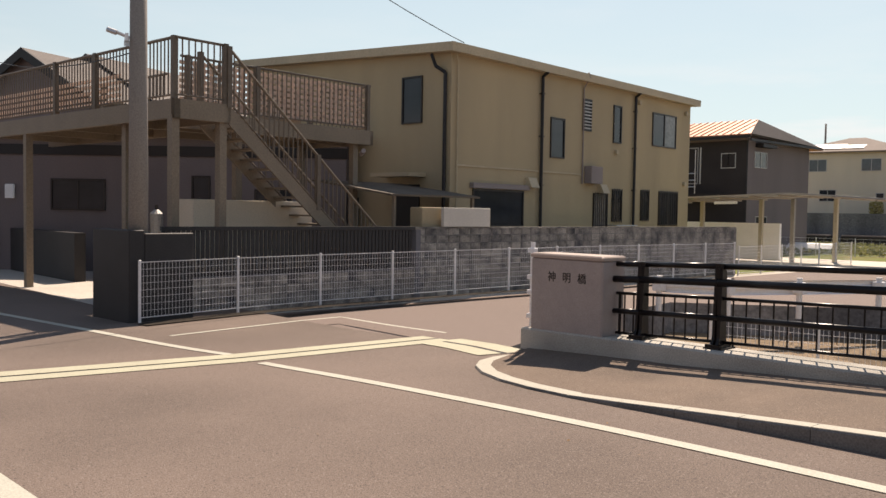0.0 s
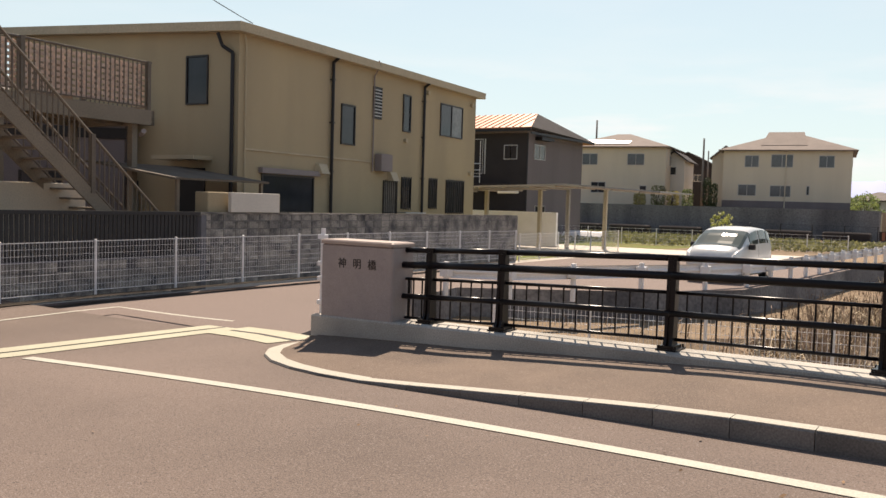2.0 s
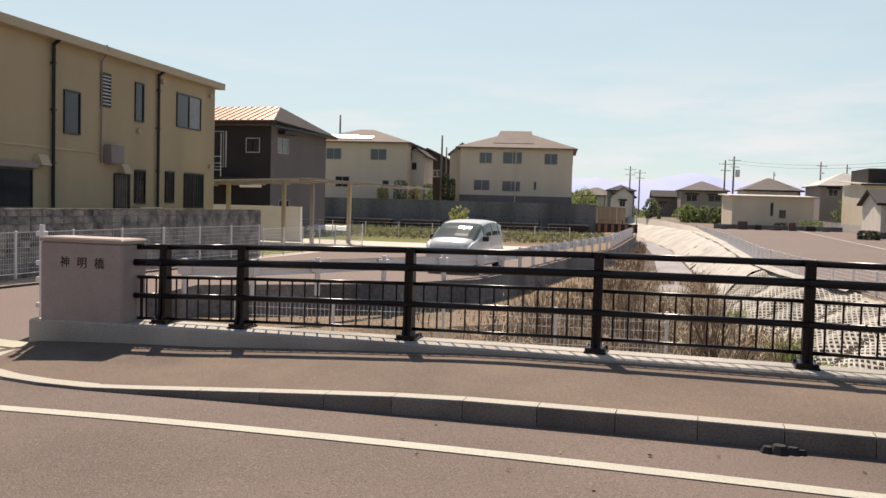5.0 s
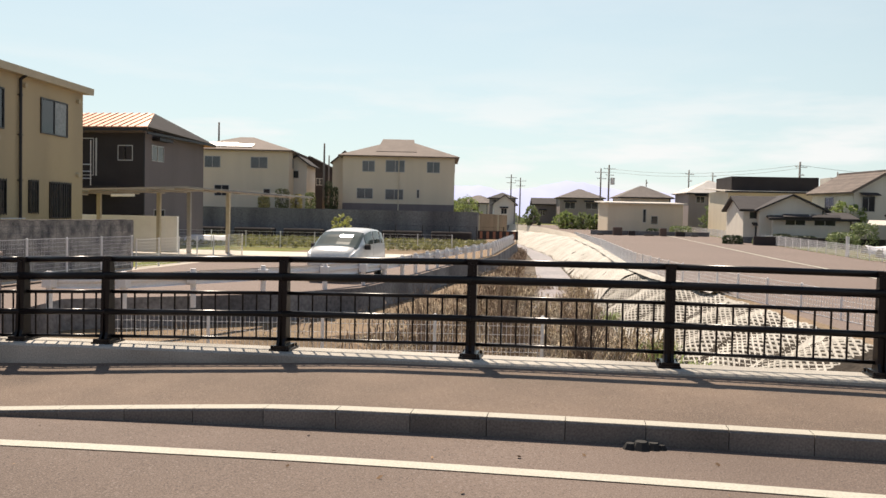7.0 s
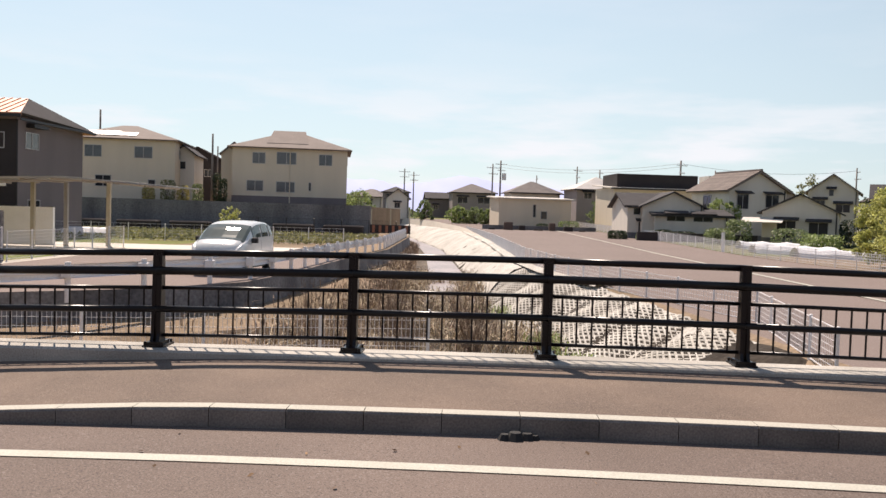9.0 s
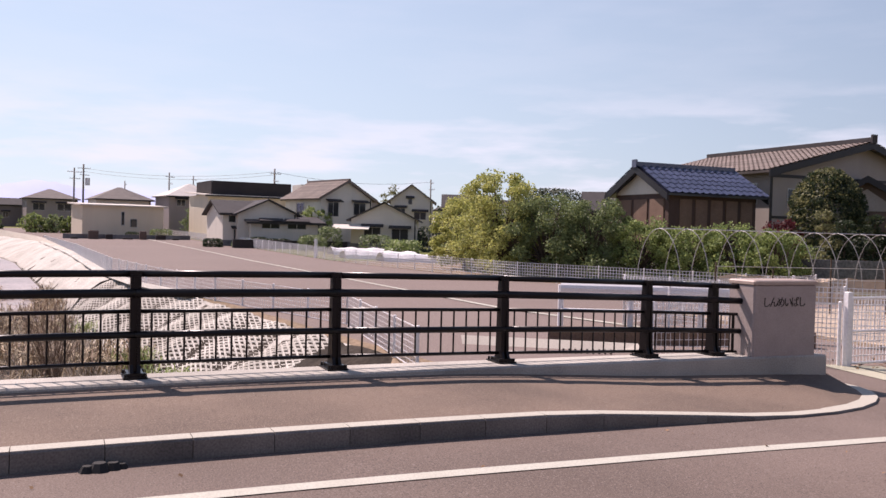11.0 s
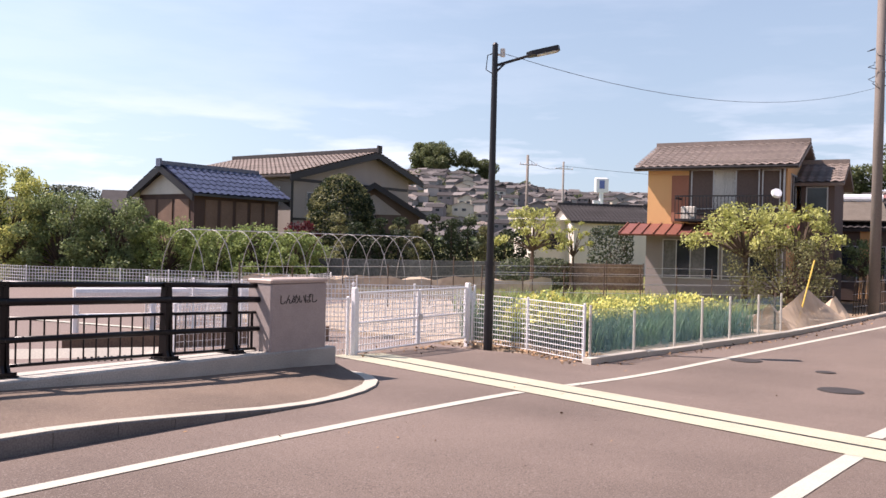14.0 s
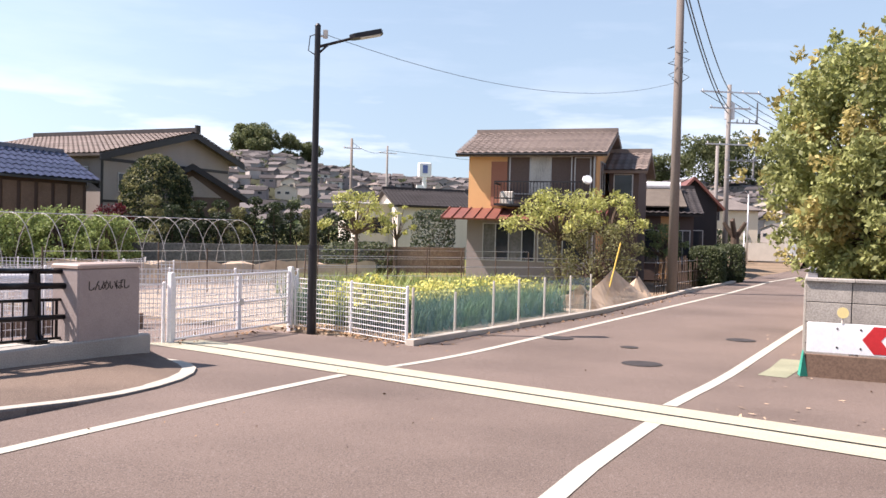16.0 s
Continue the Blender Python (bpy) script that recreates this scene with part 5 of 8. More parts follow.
    for i in range(15000):
        y = 11 + 40 * rng.random() ** 1.3
        a, b = lerp(BED_L, y) - 1.9, lerp(BED_R, y) + 0.2
        x = a + (b - a) * rng.random()
        dens = noise.noise(Vector((x * 0.45, y * 0.3, 0)))
        if dens < -0.12:
            continue
        z = BED_Z if x > lerp(BED_L, y) else SHELF_Z - 0.45
        blade(reeds[0 if rng.random() < 0.7 else 1], x, y, z, (0.30 + 0.55 * rng.random()) * (1 + dens), 0.4 + 1.3 * rng.random())
    for i in range(2200):
        y = 20 + 60 * rng.random()
        x = lerp(WALL_L, y) + 0.1 + (lerp(BED_L, y) - lerp(WALL_L, y)) * rng.random()
        blade(reeds[1], x, y, SHELF_Z - 0.4, 0.5 + 0.6 * rng.random(), 0.7)
    reeds[0].thing("dry_reeds", STRAW, "dry straw-coloured reeds on the river bed", "reeds", kind="stuff")
    reeds[1].thing("dead_stems", TWIG, "dark dead stems tangled in the reeds", "weeds", kind="stuff")
    for k, (x, y) in enumerate(((-2.6, 17.5), (-1.2, 19.5), (-3.6, 21.0), (0.4, 22.5), (-2.0, 25.0))):
        t = Mesh()
        for i in range(64):
            a, b = rng.random() * 6.28, 0.2 + 0.75 * rng.random()
            p = Vector((x + rng.normal() * 0.12, y + rng.normal() * 0.12, BED_Z))
            q = p + Vector((math.cos(a) * b, math.sin(a) * b, 1.0 + 1.1 * rng.random()))
            t.cyl(p, q, 0.010, 0.004, n=3, caps=False)
            for j in range(3):
                f = p.lerp(q, 0.45 + 0.18 * j)
                t.cyl(f, f + Vector((rng.normal() * 0.22, rng.normal() * 0.22, 0.18 + 0.25 * rng.random())), 0.005, 0.002, n=3, caps=False)
        t.thing("bare_shrub", TWIG, "bare twiggy shrub rising from the reeds", "shrub", "bare shrubs in the river")
    gw = Mesh()
    for i in range(900):
        c = [(2.6, 24.0), (2.9, 20.5), (-3.4, 17), (4.9, 16.2), (1.7, 31)][i % 5]
        blade(gw, c[0] + rng.normal() * 0.35, c[1] + rng.normal() * 0.5, BED_Z + (0.5 if c[0] > 4 else 0.1), 0.35 + 0.3 * rng.random(), 0.6)
    gw.thing("green_weeds", LEAF_FRESH, "tufts of green weeds at the foot of the bank", "weeds", kind="stuff")


build_bank()


GUARD = [(11, -14.6), (13.65, -13.4), (17.7, -11.5), (18.2, -10.1), (22.7, -7.75), (24.9, -6.5), (29.5, -6.0), (38, -5.6), (49, -4.7), (74, -5.3), (105, -8.3)]


def build_guardrail():
    root = thing("guardrail", Matrix(), "white steel guardrail along the edge of the car park", "guardrail")
    line = []
    for y0 in [17.7, 18.3] + [20 + 2.0 * i for i in range(30)]:
        line.append((lerp(GUARD, y0), y0))
    prof = [(0, 0.0), (0.05, 0.04), (0.05, 0.11), (0.0, 0.15), (0.0, 0.19), (0.05, 0.23), (0.05, 0.30), (0, 0.34)]
    for a, b in zip(line[:-1], line[1:]):
        A, B = Vector((*a, LAND)), Vector((*b, LAND))
        t = (B - A).normalized()
        n = Vector((-t.y, t.x, 0))
        m = Mesh()
        for p in (A, B):
            m.v += [tuple(p + n * (0.08 + u) + Vector((0, 0, 0.36 + w))) for u, w in prof]
        m.f = [(i, i + 1, 9 + i, 8 + i) for i in range(7)]
        m.part("beam", WHITE, root)
        Mesh().cyl(A - Vector((0, 0, 0.2)), A + Vector((0, 0, 0.76)), 0.07, n=10).part("post", WHITE, root)
        Mesh().cbox(A.x - 0.12, A.y - 0.12, LAND + 0.40, A.x + 0.12, A.y + 0.12, LAND + 0.66, 0.015).part("bracket", WHITE, root)


build_guardrail()
mesh_fence([(-7.6, 13.3), (-5.9, 13.6), (-2.2, 14.4), (-0.4, 14.7)], 1.25, lambda x, y: -1.25, "white mesh fence on the berm behind the bridge", 1.95)
Mesh().prism([(-8.0, 12.9), (0.0, 14.3), (0.0, 15.3), (-8.0, 14.0)], -2.2, -1.24).thing("berm", EARTH, "earth berm under the mesh fence by the bridge", "ground", kind="structure")
Mesh().prism([(-23, 36), (-8.0, 38.0), (-7.2, 47), (-23, 45)], LAND - 0.1, LAND + 0.012).thing("parking_slab", mat("pale_slab", (0.58, 0.53, 0.46), 0.85, 0, 0.12, 0.8, 30, 0.3), "pale concrete parking slab beyond the guardrail", "pavement", kind="structure")
mesh_fence([(-33, 49.5), (-20, 50.5), (-7.5, 52.5)], 1.0, lambda x, y: LAND, "pale mesh fence in front of the vegetable field", 2.1, step=0.4, rows=6)
mesh_fence([(-16.2, 30.2), (-16.6, 41.5)], 1.05, lambda x, y: LAND, "white mesh fence beside the carport", 2.0, step=0.1)


def build_carport():
    root = thing("carport", Matrix.Translation((-15.4, 38.6, LAND)), "long flat carport with cream posts and a thin sheet roof", "carport")
    Mesh().slab([(-10.5, -1.6, 2.98), (-2.6, -0.6, 3.30), (-2.6, 4.2, 3.30), (-10.5, 3.2, 2.98)], 0.07).slab([(-2.6, -0.6, 3.30), (1.9, 0.0, 3.02), (1.9, 4.7, 3.02), (-2.6, 4.2, 3.30)], 0.07).part("roof", DULLSTEEL, root)
    for i in range(9):
        x = -9.9 + i * 1.35
        z = 2.88 + (x + 10.5) * 0.04 if x < -2.6 else 3.19 - (x + 2.6) * 0.062
        Mesh().box(x - 0.04, -1.4 + (x + 10.5) * 0.125, z - 0.05, x + 0.04, 3.2 + (x + 10.5) * 0.125, z + 0.02).part("rafter", PANELROOF, root)
    for x, y, h, pm in ((-5.34, 2.2, 3.04, CREAMPOST), (-4.1, 3.0, 3.1, DULLSTEEL), (-2.47, 4.1, 3.2, CREAMPOST), (-8.0, 1.2, 2.95, CREAMPOST)):
        Mesh().box(x - 0.09, y - 0.09, -0.05, x + 0.09, y + 0.09, h).part("post", pm, root)
    Mesh().cyl((-6.2, -0.8, 2.82), (-5.1, -0.7, 2.84), 0.07, n=8).part("tube_lamp", SIGNWHITE, root)
    Mesh().box(-27.2, 42.5, LAND, -20.6, 42.7, 1.35).thing("boundary_wall", SIGNWHITE, "pale rendered boundary wall behind the carport", "wall")


build_carport()


def build_car():
    root = thing("minivan", Matrix.Translation((-7.55, 28.4, LAND)) @ Matrix.Rotation(radians(-3), 4, "Z"), "rounded white minivan parked behind the guardrail", "car")
    # along the length, front at y = -1.95: half width, sill, belt line, roof height, half roof width
    keys = np.array([(-1.95, 0.60, 0.34, 0.62, 0.70, 0.50), (-1.88, 0.74, 0.24, 0.80, 0.89, 0.62), (-1.62, 0.82, 0.20, 0.93, 1.04, 0.72), (-1.25, 0.84, 0.20, 1.00, 1.17, 0.75), (-0.75, 0.85, 0.20, 1.03, 1.45, 0.735), (-0.30, 0.85, 0.20, 1.04, 1.62, 0.725), (0.2, 0.85, 0.20, 1.05, 1.68, 0.725), (0.8, 0.85, 0.20, 1.06, 1.69, 0.72), (1.4, 0.85, 0.22, 1.06, 1.65, 0.71), (1.75, 0.83, 0.26, 1.06, 1.56, 0.69), (1.90, 0.77, 0.36, 1.02, 1.26, 0.66)])

    def shell(y, q, lift=0.0):
        """A point of the skin: y along the length, q from -7 (one sill) over the roof to 7 (the other)."""
        w, s, bl, r, rw = (float(np.interp(y, keys[:, 0], keys[:, i])) for i in range(1, 6))
        half = [(0, r + 0.025), (rw * 0.6, r + 0.012), (rw * 0.9, r - 0.02), (rw, r - 0.085), (rw + (w - rw) * 0.55, bl + (r - bl) * 0.42), (w * 0.985, bl), (w, (s + bl) * 0.5), (w * 0.92, s)]
        u = abs(q)
        x, z = (float(np.interp(u, range(8), [p[i] for p in half])) for i in (0, 1))
        k = 1 + lift / 0.8
        return ((1 if q >= 0 else -1) * x * k, y, 0.75 + (z - 0.75) * k)

    def panel(name, ys, qs, material, lift=0.014):
        m = Mesh()
        for y in ys:
            m.v += [shell(y, q, lift) for q in qs] + [shell(y, q, -0.01) for q in qs]
        n = len(qs)
        for i in range(len(ys) - 1):
            a, c = 2 * n * i, 2 * n * (i + 1)
            m.f += [(a + j, a + j + 1, c + j + 1, c + j) for j in range(n - 1)]
            m.f += [(a, c, c + n, a + n), (a + n - 1, a + 2 * n - 1, c + 2 * n - 1, c + n - 1)]
        for a in (0, 2 * n * (len(ys) - 1)):
            m.f += [(a + j, a + n + j, a + n + j + 1, a + j + 1) for j in range(n - 1)]
        m.part(name, material, root, smooth=False)

    ys = list(np.linspace(-1.95, 1.90, 29))
    qs = [-7 + 0.5 * i for i in range(29)]
    b = Mesh()
    for y in ys:
        b.v += [shell(y, q) for q in qs]
    n = len(qs)
    b.f = [(n * i + k, n * i + (k + 1) % n, n * i + n + (k + 1) % n, n * i + n + k) for i in range(len(ys) - 1) for k in range(n)]
    b.f += [tuple(range(n - 1, -1, -1)), tuple(n * (len(ys) - 1) + k for k in range(n))]
    b.part("body", CARPAINT, root, smooth=True)
    panel("windscreen", [y for y in ys if -1.48 < y < -0.38], [-3.0 + 0.5 * i for i in range(13)], CARGLASS)
    panel("rear_window", ys[-3:-1], [-2.5 + 0.5 * i for i in range(11)], CARGLASS)
    for s in (-1, 1):
        for y0, y1 in ((-0.62, 0.22), (0.30, 1.10), (1.18, 1.62)):
            panel("side_window", [y for y in ys if y0 - 0.05 < y < y1 + 0.05], [s * v for v in (3.0, 3.5, 4.0, 4.5)], CARGLASS)
        Mesh().cbox(s * 0.93 - 0.10, -0.80, 1.02, s * 0.93 + 0.10, -0.66, 1.20, 0.03).part("mirror", DARKTRIM, root)
        panel("headlight", [-1.90, -1.80, -1.66], [s * v for v in (3.2, 4.0, 4.8)], LAMPGLASS, 0.02)
        panel("door_seam", [0.25, 0.262], [s * v for v in (4.9, 5.6, 6.6)], DARKTRIM, 0.004)
        for y in (-1.22, 1.22):
            w = Mesh().cyl((s * 0.66, y, 0.29), (s * 0.87, y, 0.29), 0.29, n=20).part("wheel", RUBBER, root)
            Mesh().cyl((s * 0.80, y, 0.29), (s * 0.882, y, 0.29), 0.18, n=14).part("rim", WHEELM, w)
    Mesh().box(-0.40, -1.99, 0.40, 0.40, -1.90, 0.50).part("grille", DARKTRIM, root)
    Mesh().box(-0.17, -2.0, 0.52, 0.17, -1.92, 0.60).part("plate", SIGNWHITE, root)
    Mesh().cyl((-0.30, -1.22, 1.13), (0.35, -1.14, 1.19), 0.012, n=5).part("wiper", DARKTRIM, root)


build_car()


def build_terrace():
    Mesh().prism([(-90, 66), (-9.1, 79.4), (-9.0, 79.8), (-90, 66.5)], LAND - 0.5, 2.08).thing("retaining_wall", RETWALL, "long dark grey concrete retaining wall below the houses", "wall", kind="structure")
    Mesh().prism([(-90, 66.5), (-9.2, 79.8), (-10.5, 130), (-90, 130)], LAND - 0.5, 1.98).thing("terrace", EARTH, "raised earth terrace behind the retaining wall", "ground", kind="structure")
    gh = house("house", Matrix.Translation((-36.8, 47.0, 0)), 11.9, 8.1, 6.35, ("none", 0), GREYWALL, COPPER, [("f", 10.3, 4.5, 0.95, 0.9, GLASS_PALE, 2), ("f", 6.2, 3.6, 2.6, 2.2, GLASS, 3), ("f", 8.9, 3.6, 0.1, 2.2, GLASS, 1), ("r", 0.9, 4.55, 1.5, 0.95, GLASS_PALE, 2), ("r", 1.2, 0.6, 1.4, 1.1, GLASS, 2)], "dark grey house with a copper-coloured metal hip roof", base=-0.6, over=0.55)
    Mesh().box(-36.6, 46.96, -0.5, -24.9, 47.0, 6.1).thing("dark_cladding", DARKWALL, "dark timber cladding on the front of the grey house", "cladding")
    ridge, eave, rx = 7.55, 6.42, 9.0
    Mesh().slab([(-0.6, -0.7, eave), (12.5, -0.7, eave), (rx + 2.2, 2.6, ridge), (-0.6, 2.6, ridge)], 0.16).part("roof_front", COPPER, gh)
    Mesh().slab([(12.5, 8.7, eave - 0.3), (-0.6, 8.7, eave - 0.3), (-0.6, 2.6, ridge), (rx + 2.2, 2.6, ridge)], 0.16).part("roof_back", COPPER, gh)
    Mesh().slab([(12.5, -0.7, eave), (12.5, 8.7, eave - 0.3), (rx + 2.2, 2.6, ridge)], 0.16).part("roof_side", TILE_DARK, gh)
    Mesh().box(12.46, -0.7, eave - 0.42, 12.52, 8.7, eave - 0.28).part("gutter", DARKTRIM, gh)
    Mesh().box(-0.6, -0.76, eave - 0.24, 12.5, -0.70, eave - 0.08).part("gutter", DARKTRIM, gh)
    Mesh().box(11.9, 1.0, 5.75, 12.4, 2.7, 5.95).part("window_hood", DARKTRIM, gh)
    Mesh().cyl((11.96, -0.05, 0), (11.96, -0.05, 6.1), 0.05, n=6).part("downpipe", DARKTRIM, gh)
    q = thing("balcony", Matrix.Translation((-31.2, 46.0, 0)), "dark balcony with pale rails on the grey house", "balcony")
    Mesh().box(0, 0, 2.7, 5.2, 1.0, 3.0).part("floor", DARKWALL, q)
    for i in range(3):
        Mesh().cyl((0, 0.05, 3.4 + i * 0.4), (3.6, 0.05, 3.4 + i * 0.4), 0.03, n=5).part("rail", GALV, q)
    for i in range(4):
        Mesh().cyl((0.1 + i * 1.15, 0.05, 3.0), (0.1 + i * 1.15, 0.05, 5.6 if i > 1 else 4.3), 0.03, n=5).part("upright", GALV, q)
    seams = thing("roof_seams", Matrix.Translation((-36.8, 47.0, 6.15)), "raised seams of the copper roof", "roof seams")
    for i in range(26):
        x = -0.3 + i * 0.48
        if x < 12.2:
            Mesh().box(-0.02, 0, 0, 0.02, math.hypot(3.3, 1.13) * min(1.0, max(0.1, (12.5 - x) / 1.35)), 0.05, Matrix.Translation((x, -0.7, 0.275)) @ Matrix.Rotation(math.atan2(1.13, 3.3), 4, "X")).part("seam", COPPER, seams)
    R9 = Matrix.Rotation(radians(9), 4, "Z")
    a = house("house", Matrix.Translation((-38.8, 81.2, 2)) @ R9, 10.4, 9, 5.85, ("hip", 1.6), CREAM, SLATE, [("f", 2.0, 4.0, 1.6, 1.15, GLASS_BLUE), ("f", 6.6, 4.0, 1.7, 1.15, GLASS_BLUE), ("f", 7.9, 1.3, 0.7, 0.7, GLASS, 1), ("f", 3.0, 1.2, 1.5, 1.1), ("r", 2.0, 4.1, 0.9, 1.0), ("r", 5.0, 4.1, 0.9, 1.0)], "cream two-storey house with a brown slate hip roof and solar panels", base=-0.5)
    for i in range(3):
        sp = Mesh().box(1.5 + i * 1.75, 0, 0.10, 3.15 + i * 1.75, 1.9 - 0.5 * (i == 2), 0.14, Matrix.Translation((0, 0.35, 6.05)) @ Matrix.Rotation(radians(16), 4, "X"))
        sp.part("solar_panel", FRAMEL, a)
    wins = [("f", 1.9, 3.85, 1.25, 1.1, GLASS_BLUE), ("f", 4.2, 3.85, 1.9, 1.2, GLASS_BLUE), ("f", 8.25, 3.85, 1.3, 1.1, GLASS_BLUE), ("f", 1.4, 1.2, 1.6, 1.05, GLASS_BLUE), ("f", 4.2, 1.15, 1.8, 1.05, GLASS_BLUE), ("f", 7.3, 1.35, 0.28, 0.85, GLASS, 1), ("r", 1.4, 4.0, 0.6, 0.9, GLASS, 1)]
    b = house("house", Matrix.Translation((-22.9, 82.6, 2)) @ R9, 11.0, 8.5, 5.45, ("hip", 1.7), CREAM, SLATE, wins, "cream two-storey house with a brown slate hip roof above the wall", base=-0.5)
    Mesh().box(0.0, -0.02, -0.4, 11.0, 0.0, 0.75).part("plinth", GREYWALL, b)
    Mesh().cyl((5.5, -0.06, 0), (5.5, -0.06, 5.3), 0.05, n=6).part("downpipe", CREAM, b)
    r = Mesh().slab([(3.2, 0.8, 5.95), (7.2, 0.8, 5.95), (6.8, 4.3, 7.45), (3.6, 4.3, 7.45)], 0.14)
    r.add([(3.2, 0.8, 5.85), (3.6, 4.3, 7.4), (3.6, 4.3, 6.4), (7.2, 0.8, 5.85), (6.8, 4.3, 7.4), (6.8, 4.3, 6.4)], [(0, 2, 1), (3, 4, 5)])
    r.part("dormer_roof", SLATE, b)
    house("house", Matrix.Translation((-24.6, 84.8, 2)) @ R9, 2.5, 6, 5.0, ("gable_y", 1.0), CREAM, SLATE, [], "narrow cream wing beside the slate-roofed house", base=-0.5, over=0.25)
    house("house", Matrix.Translation((-33.4, 96.2, 2)) @ R9, 5.4, 7, 4.9, ("gable_y", 1.3), DARKWALL, TILE_DARK, [("f", 3.4, 2.9, 0.9, 0.8), ("f", 1.0, 1.0, 1.2, 1.5)], "small black-clad house with a dark gable roof", base=-0.5)
    house("house", Matrix.Translation((-29.6, 85.5, 2)) @ R9, 2.0, 6, 4.9, ("gable_y", 0.7), PALE, TILE_DARK, [("f", 0.6, 3.2, 0.6, 0.8, GLASS, 1)], "narrow pale house end with a dark roof edge", base=-0.5)
    utility_pole((-24.6, 81.9, 1.9), 6.6, 0.12, "thin dark utility pole on the terrace", WOODPOLE)
    utility_pole((-27.4, 93.0, 1.9), 6.2, 0.10, "thin dark utility pole among the houses", WOODPOLE)
    utility_pole((-39.9, 92.0, 1.9), 9.7, 0.14, "dark pole behind the solar roof", WOODPOLE)
    for i, (x, y, s, h, lm) in enumerate(((-28.3, 80.4, 1.2, 2.0, LEAF_OLIVE), (-26.8, 80.2, 1.0, 1.5, LEAF_BROWN), (-25.6, 80.8, 0.9, 1.7, LEAF_MID), (-23.9, 81.2, 0.7, 2.8, LEAF_DARK), (-23.2, 81.0, 0.6, 2.3, LEAF_DARK), (-30.0, 80.0, 1.0, 1.2, LEAF_BROWN))):
        bush("shrub", (x, y, 1.95), (s, s, h), lm, "small garden shrub above the retaining wall", 40 + i, 500, 0.16, "shrub", "shrubs above the wall")
    # rows of vegetables in the field
    rng = np.random.default_rng(9)
    g = Mesh()
    for i in range(9000):
        x, y = -40 + 33 * rng.random(), 53 + 17 * rng.random()
        y = round(y / 1.4) * 1.4 + rng.normal() * 0.22
        a = Vector(rng.normal(size=3)).normalized() * 0.17
        b2 = a.orthogonal().normalized() * 0.09
        p = Vector((x, y + 0.1 * x, LAND + 0.22 * rng.random() + 0.06))
        g.add([p - a, p + b2, p + a, p - b2], [(0, 1, 2, 3)])
    g.thing("vegetable_rows", LEAF_OLIVE, "low rows of dull green vegetables in the field", "crops", kind="stuff")
    tree("sapling", (-14.8, 53.5, LAND), 2.1, 0.9, LEAF_YG, "small yellow-green sapling at the field's edge", 77, 700, 0.16, 0.2, 0.04, 12)
    for i in range(6):
        Mesh().cbox(-35 + i * 4.4, 73.4 + i * 0.7, LAND, -31.4 + i * 4.4, 74.6 + i * 0.7, LAND + 0.75, 0.1).thing("covered_bed", DARKWALL, "dark sheet-covered planting bed below the wall", "planting bed", "covered planting beds")
    hs = Mesh()
    for i in range(13):
        hs.v += [(-27.5 + i * 0.45, 53 + 0.8 * math.cos(math.pi * k / 6), LAND + 0.62 * math.sin(math.pi * k / 6)) for k in range(7)]
    hs.f = [(7 * i + k, 7 * i + k + 1, 7 * i + 8 + k, 7 * i + 7 + k) for i in range(12) for k in range(6)]
    hs.thing("film_tunnel", PLASTICW, "low tunnel of white plastic film in the field", "film tunnel", "film tunnels")
    mesh_fence([(-20, 72.0), (-6.2, 74.2)], 1.3, lambda x, y: LAND, "dark thin fence below the retaining wall", 2.2, 0.5, DARKTRIM, 0.04, 4, "dark fences")
    gt = thing("red_white_barrier", Matrix.Translation((-8.2, 72.0, LAND)), "low dark barrier with red stripes closing the bank path", "barrier")
    Mesh().box(0, 0, 0.3, 3.4, 0.08, 1.0).part("board", DARKWALL, gt)
    for i in range(6):
        Mesh().box(0.2 + i * 0.55, -0.02, 0.35, 0.42 + i * 0.55, 0.0, 0.95).part("stripe", BRICKRED, gt)
    for x in (0.1, 1.7, 3.3):
        Mesh().cyl((x, 0.1, 0), (x, 0.1, 2.3), 0.05, n=6).part("upright", CREAMPOST, gt)


build_terrace()


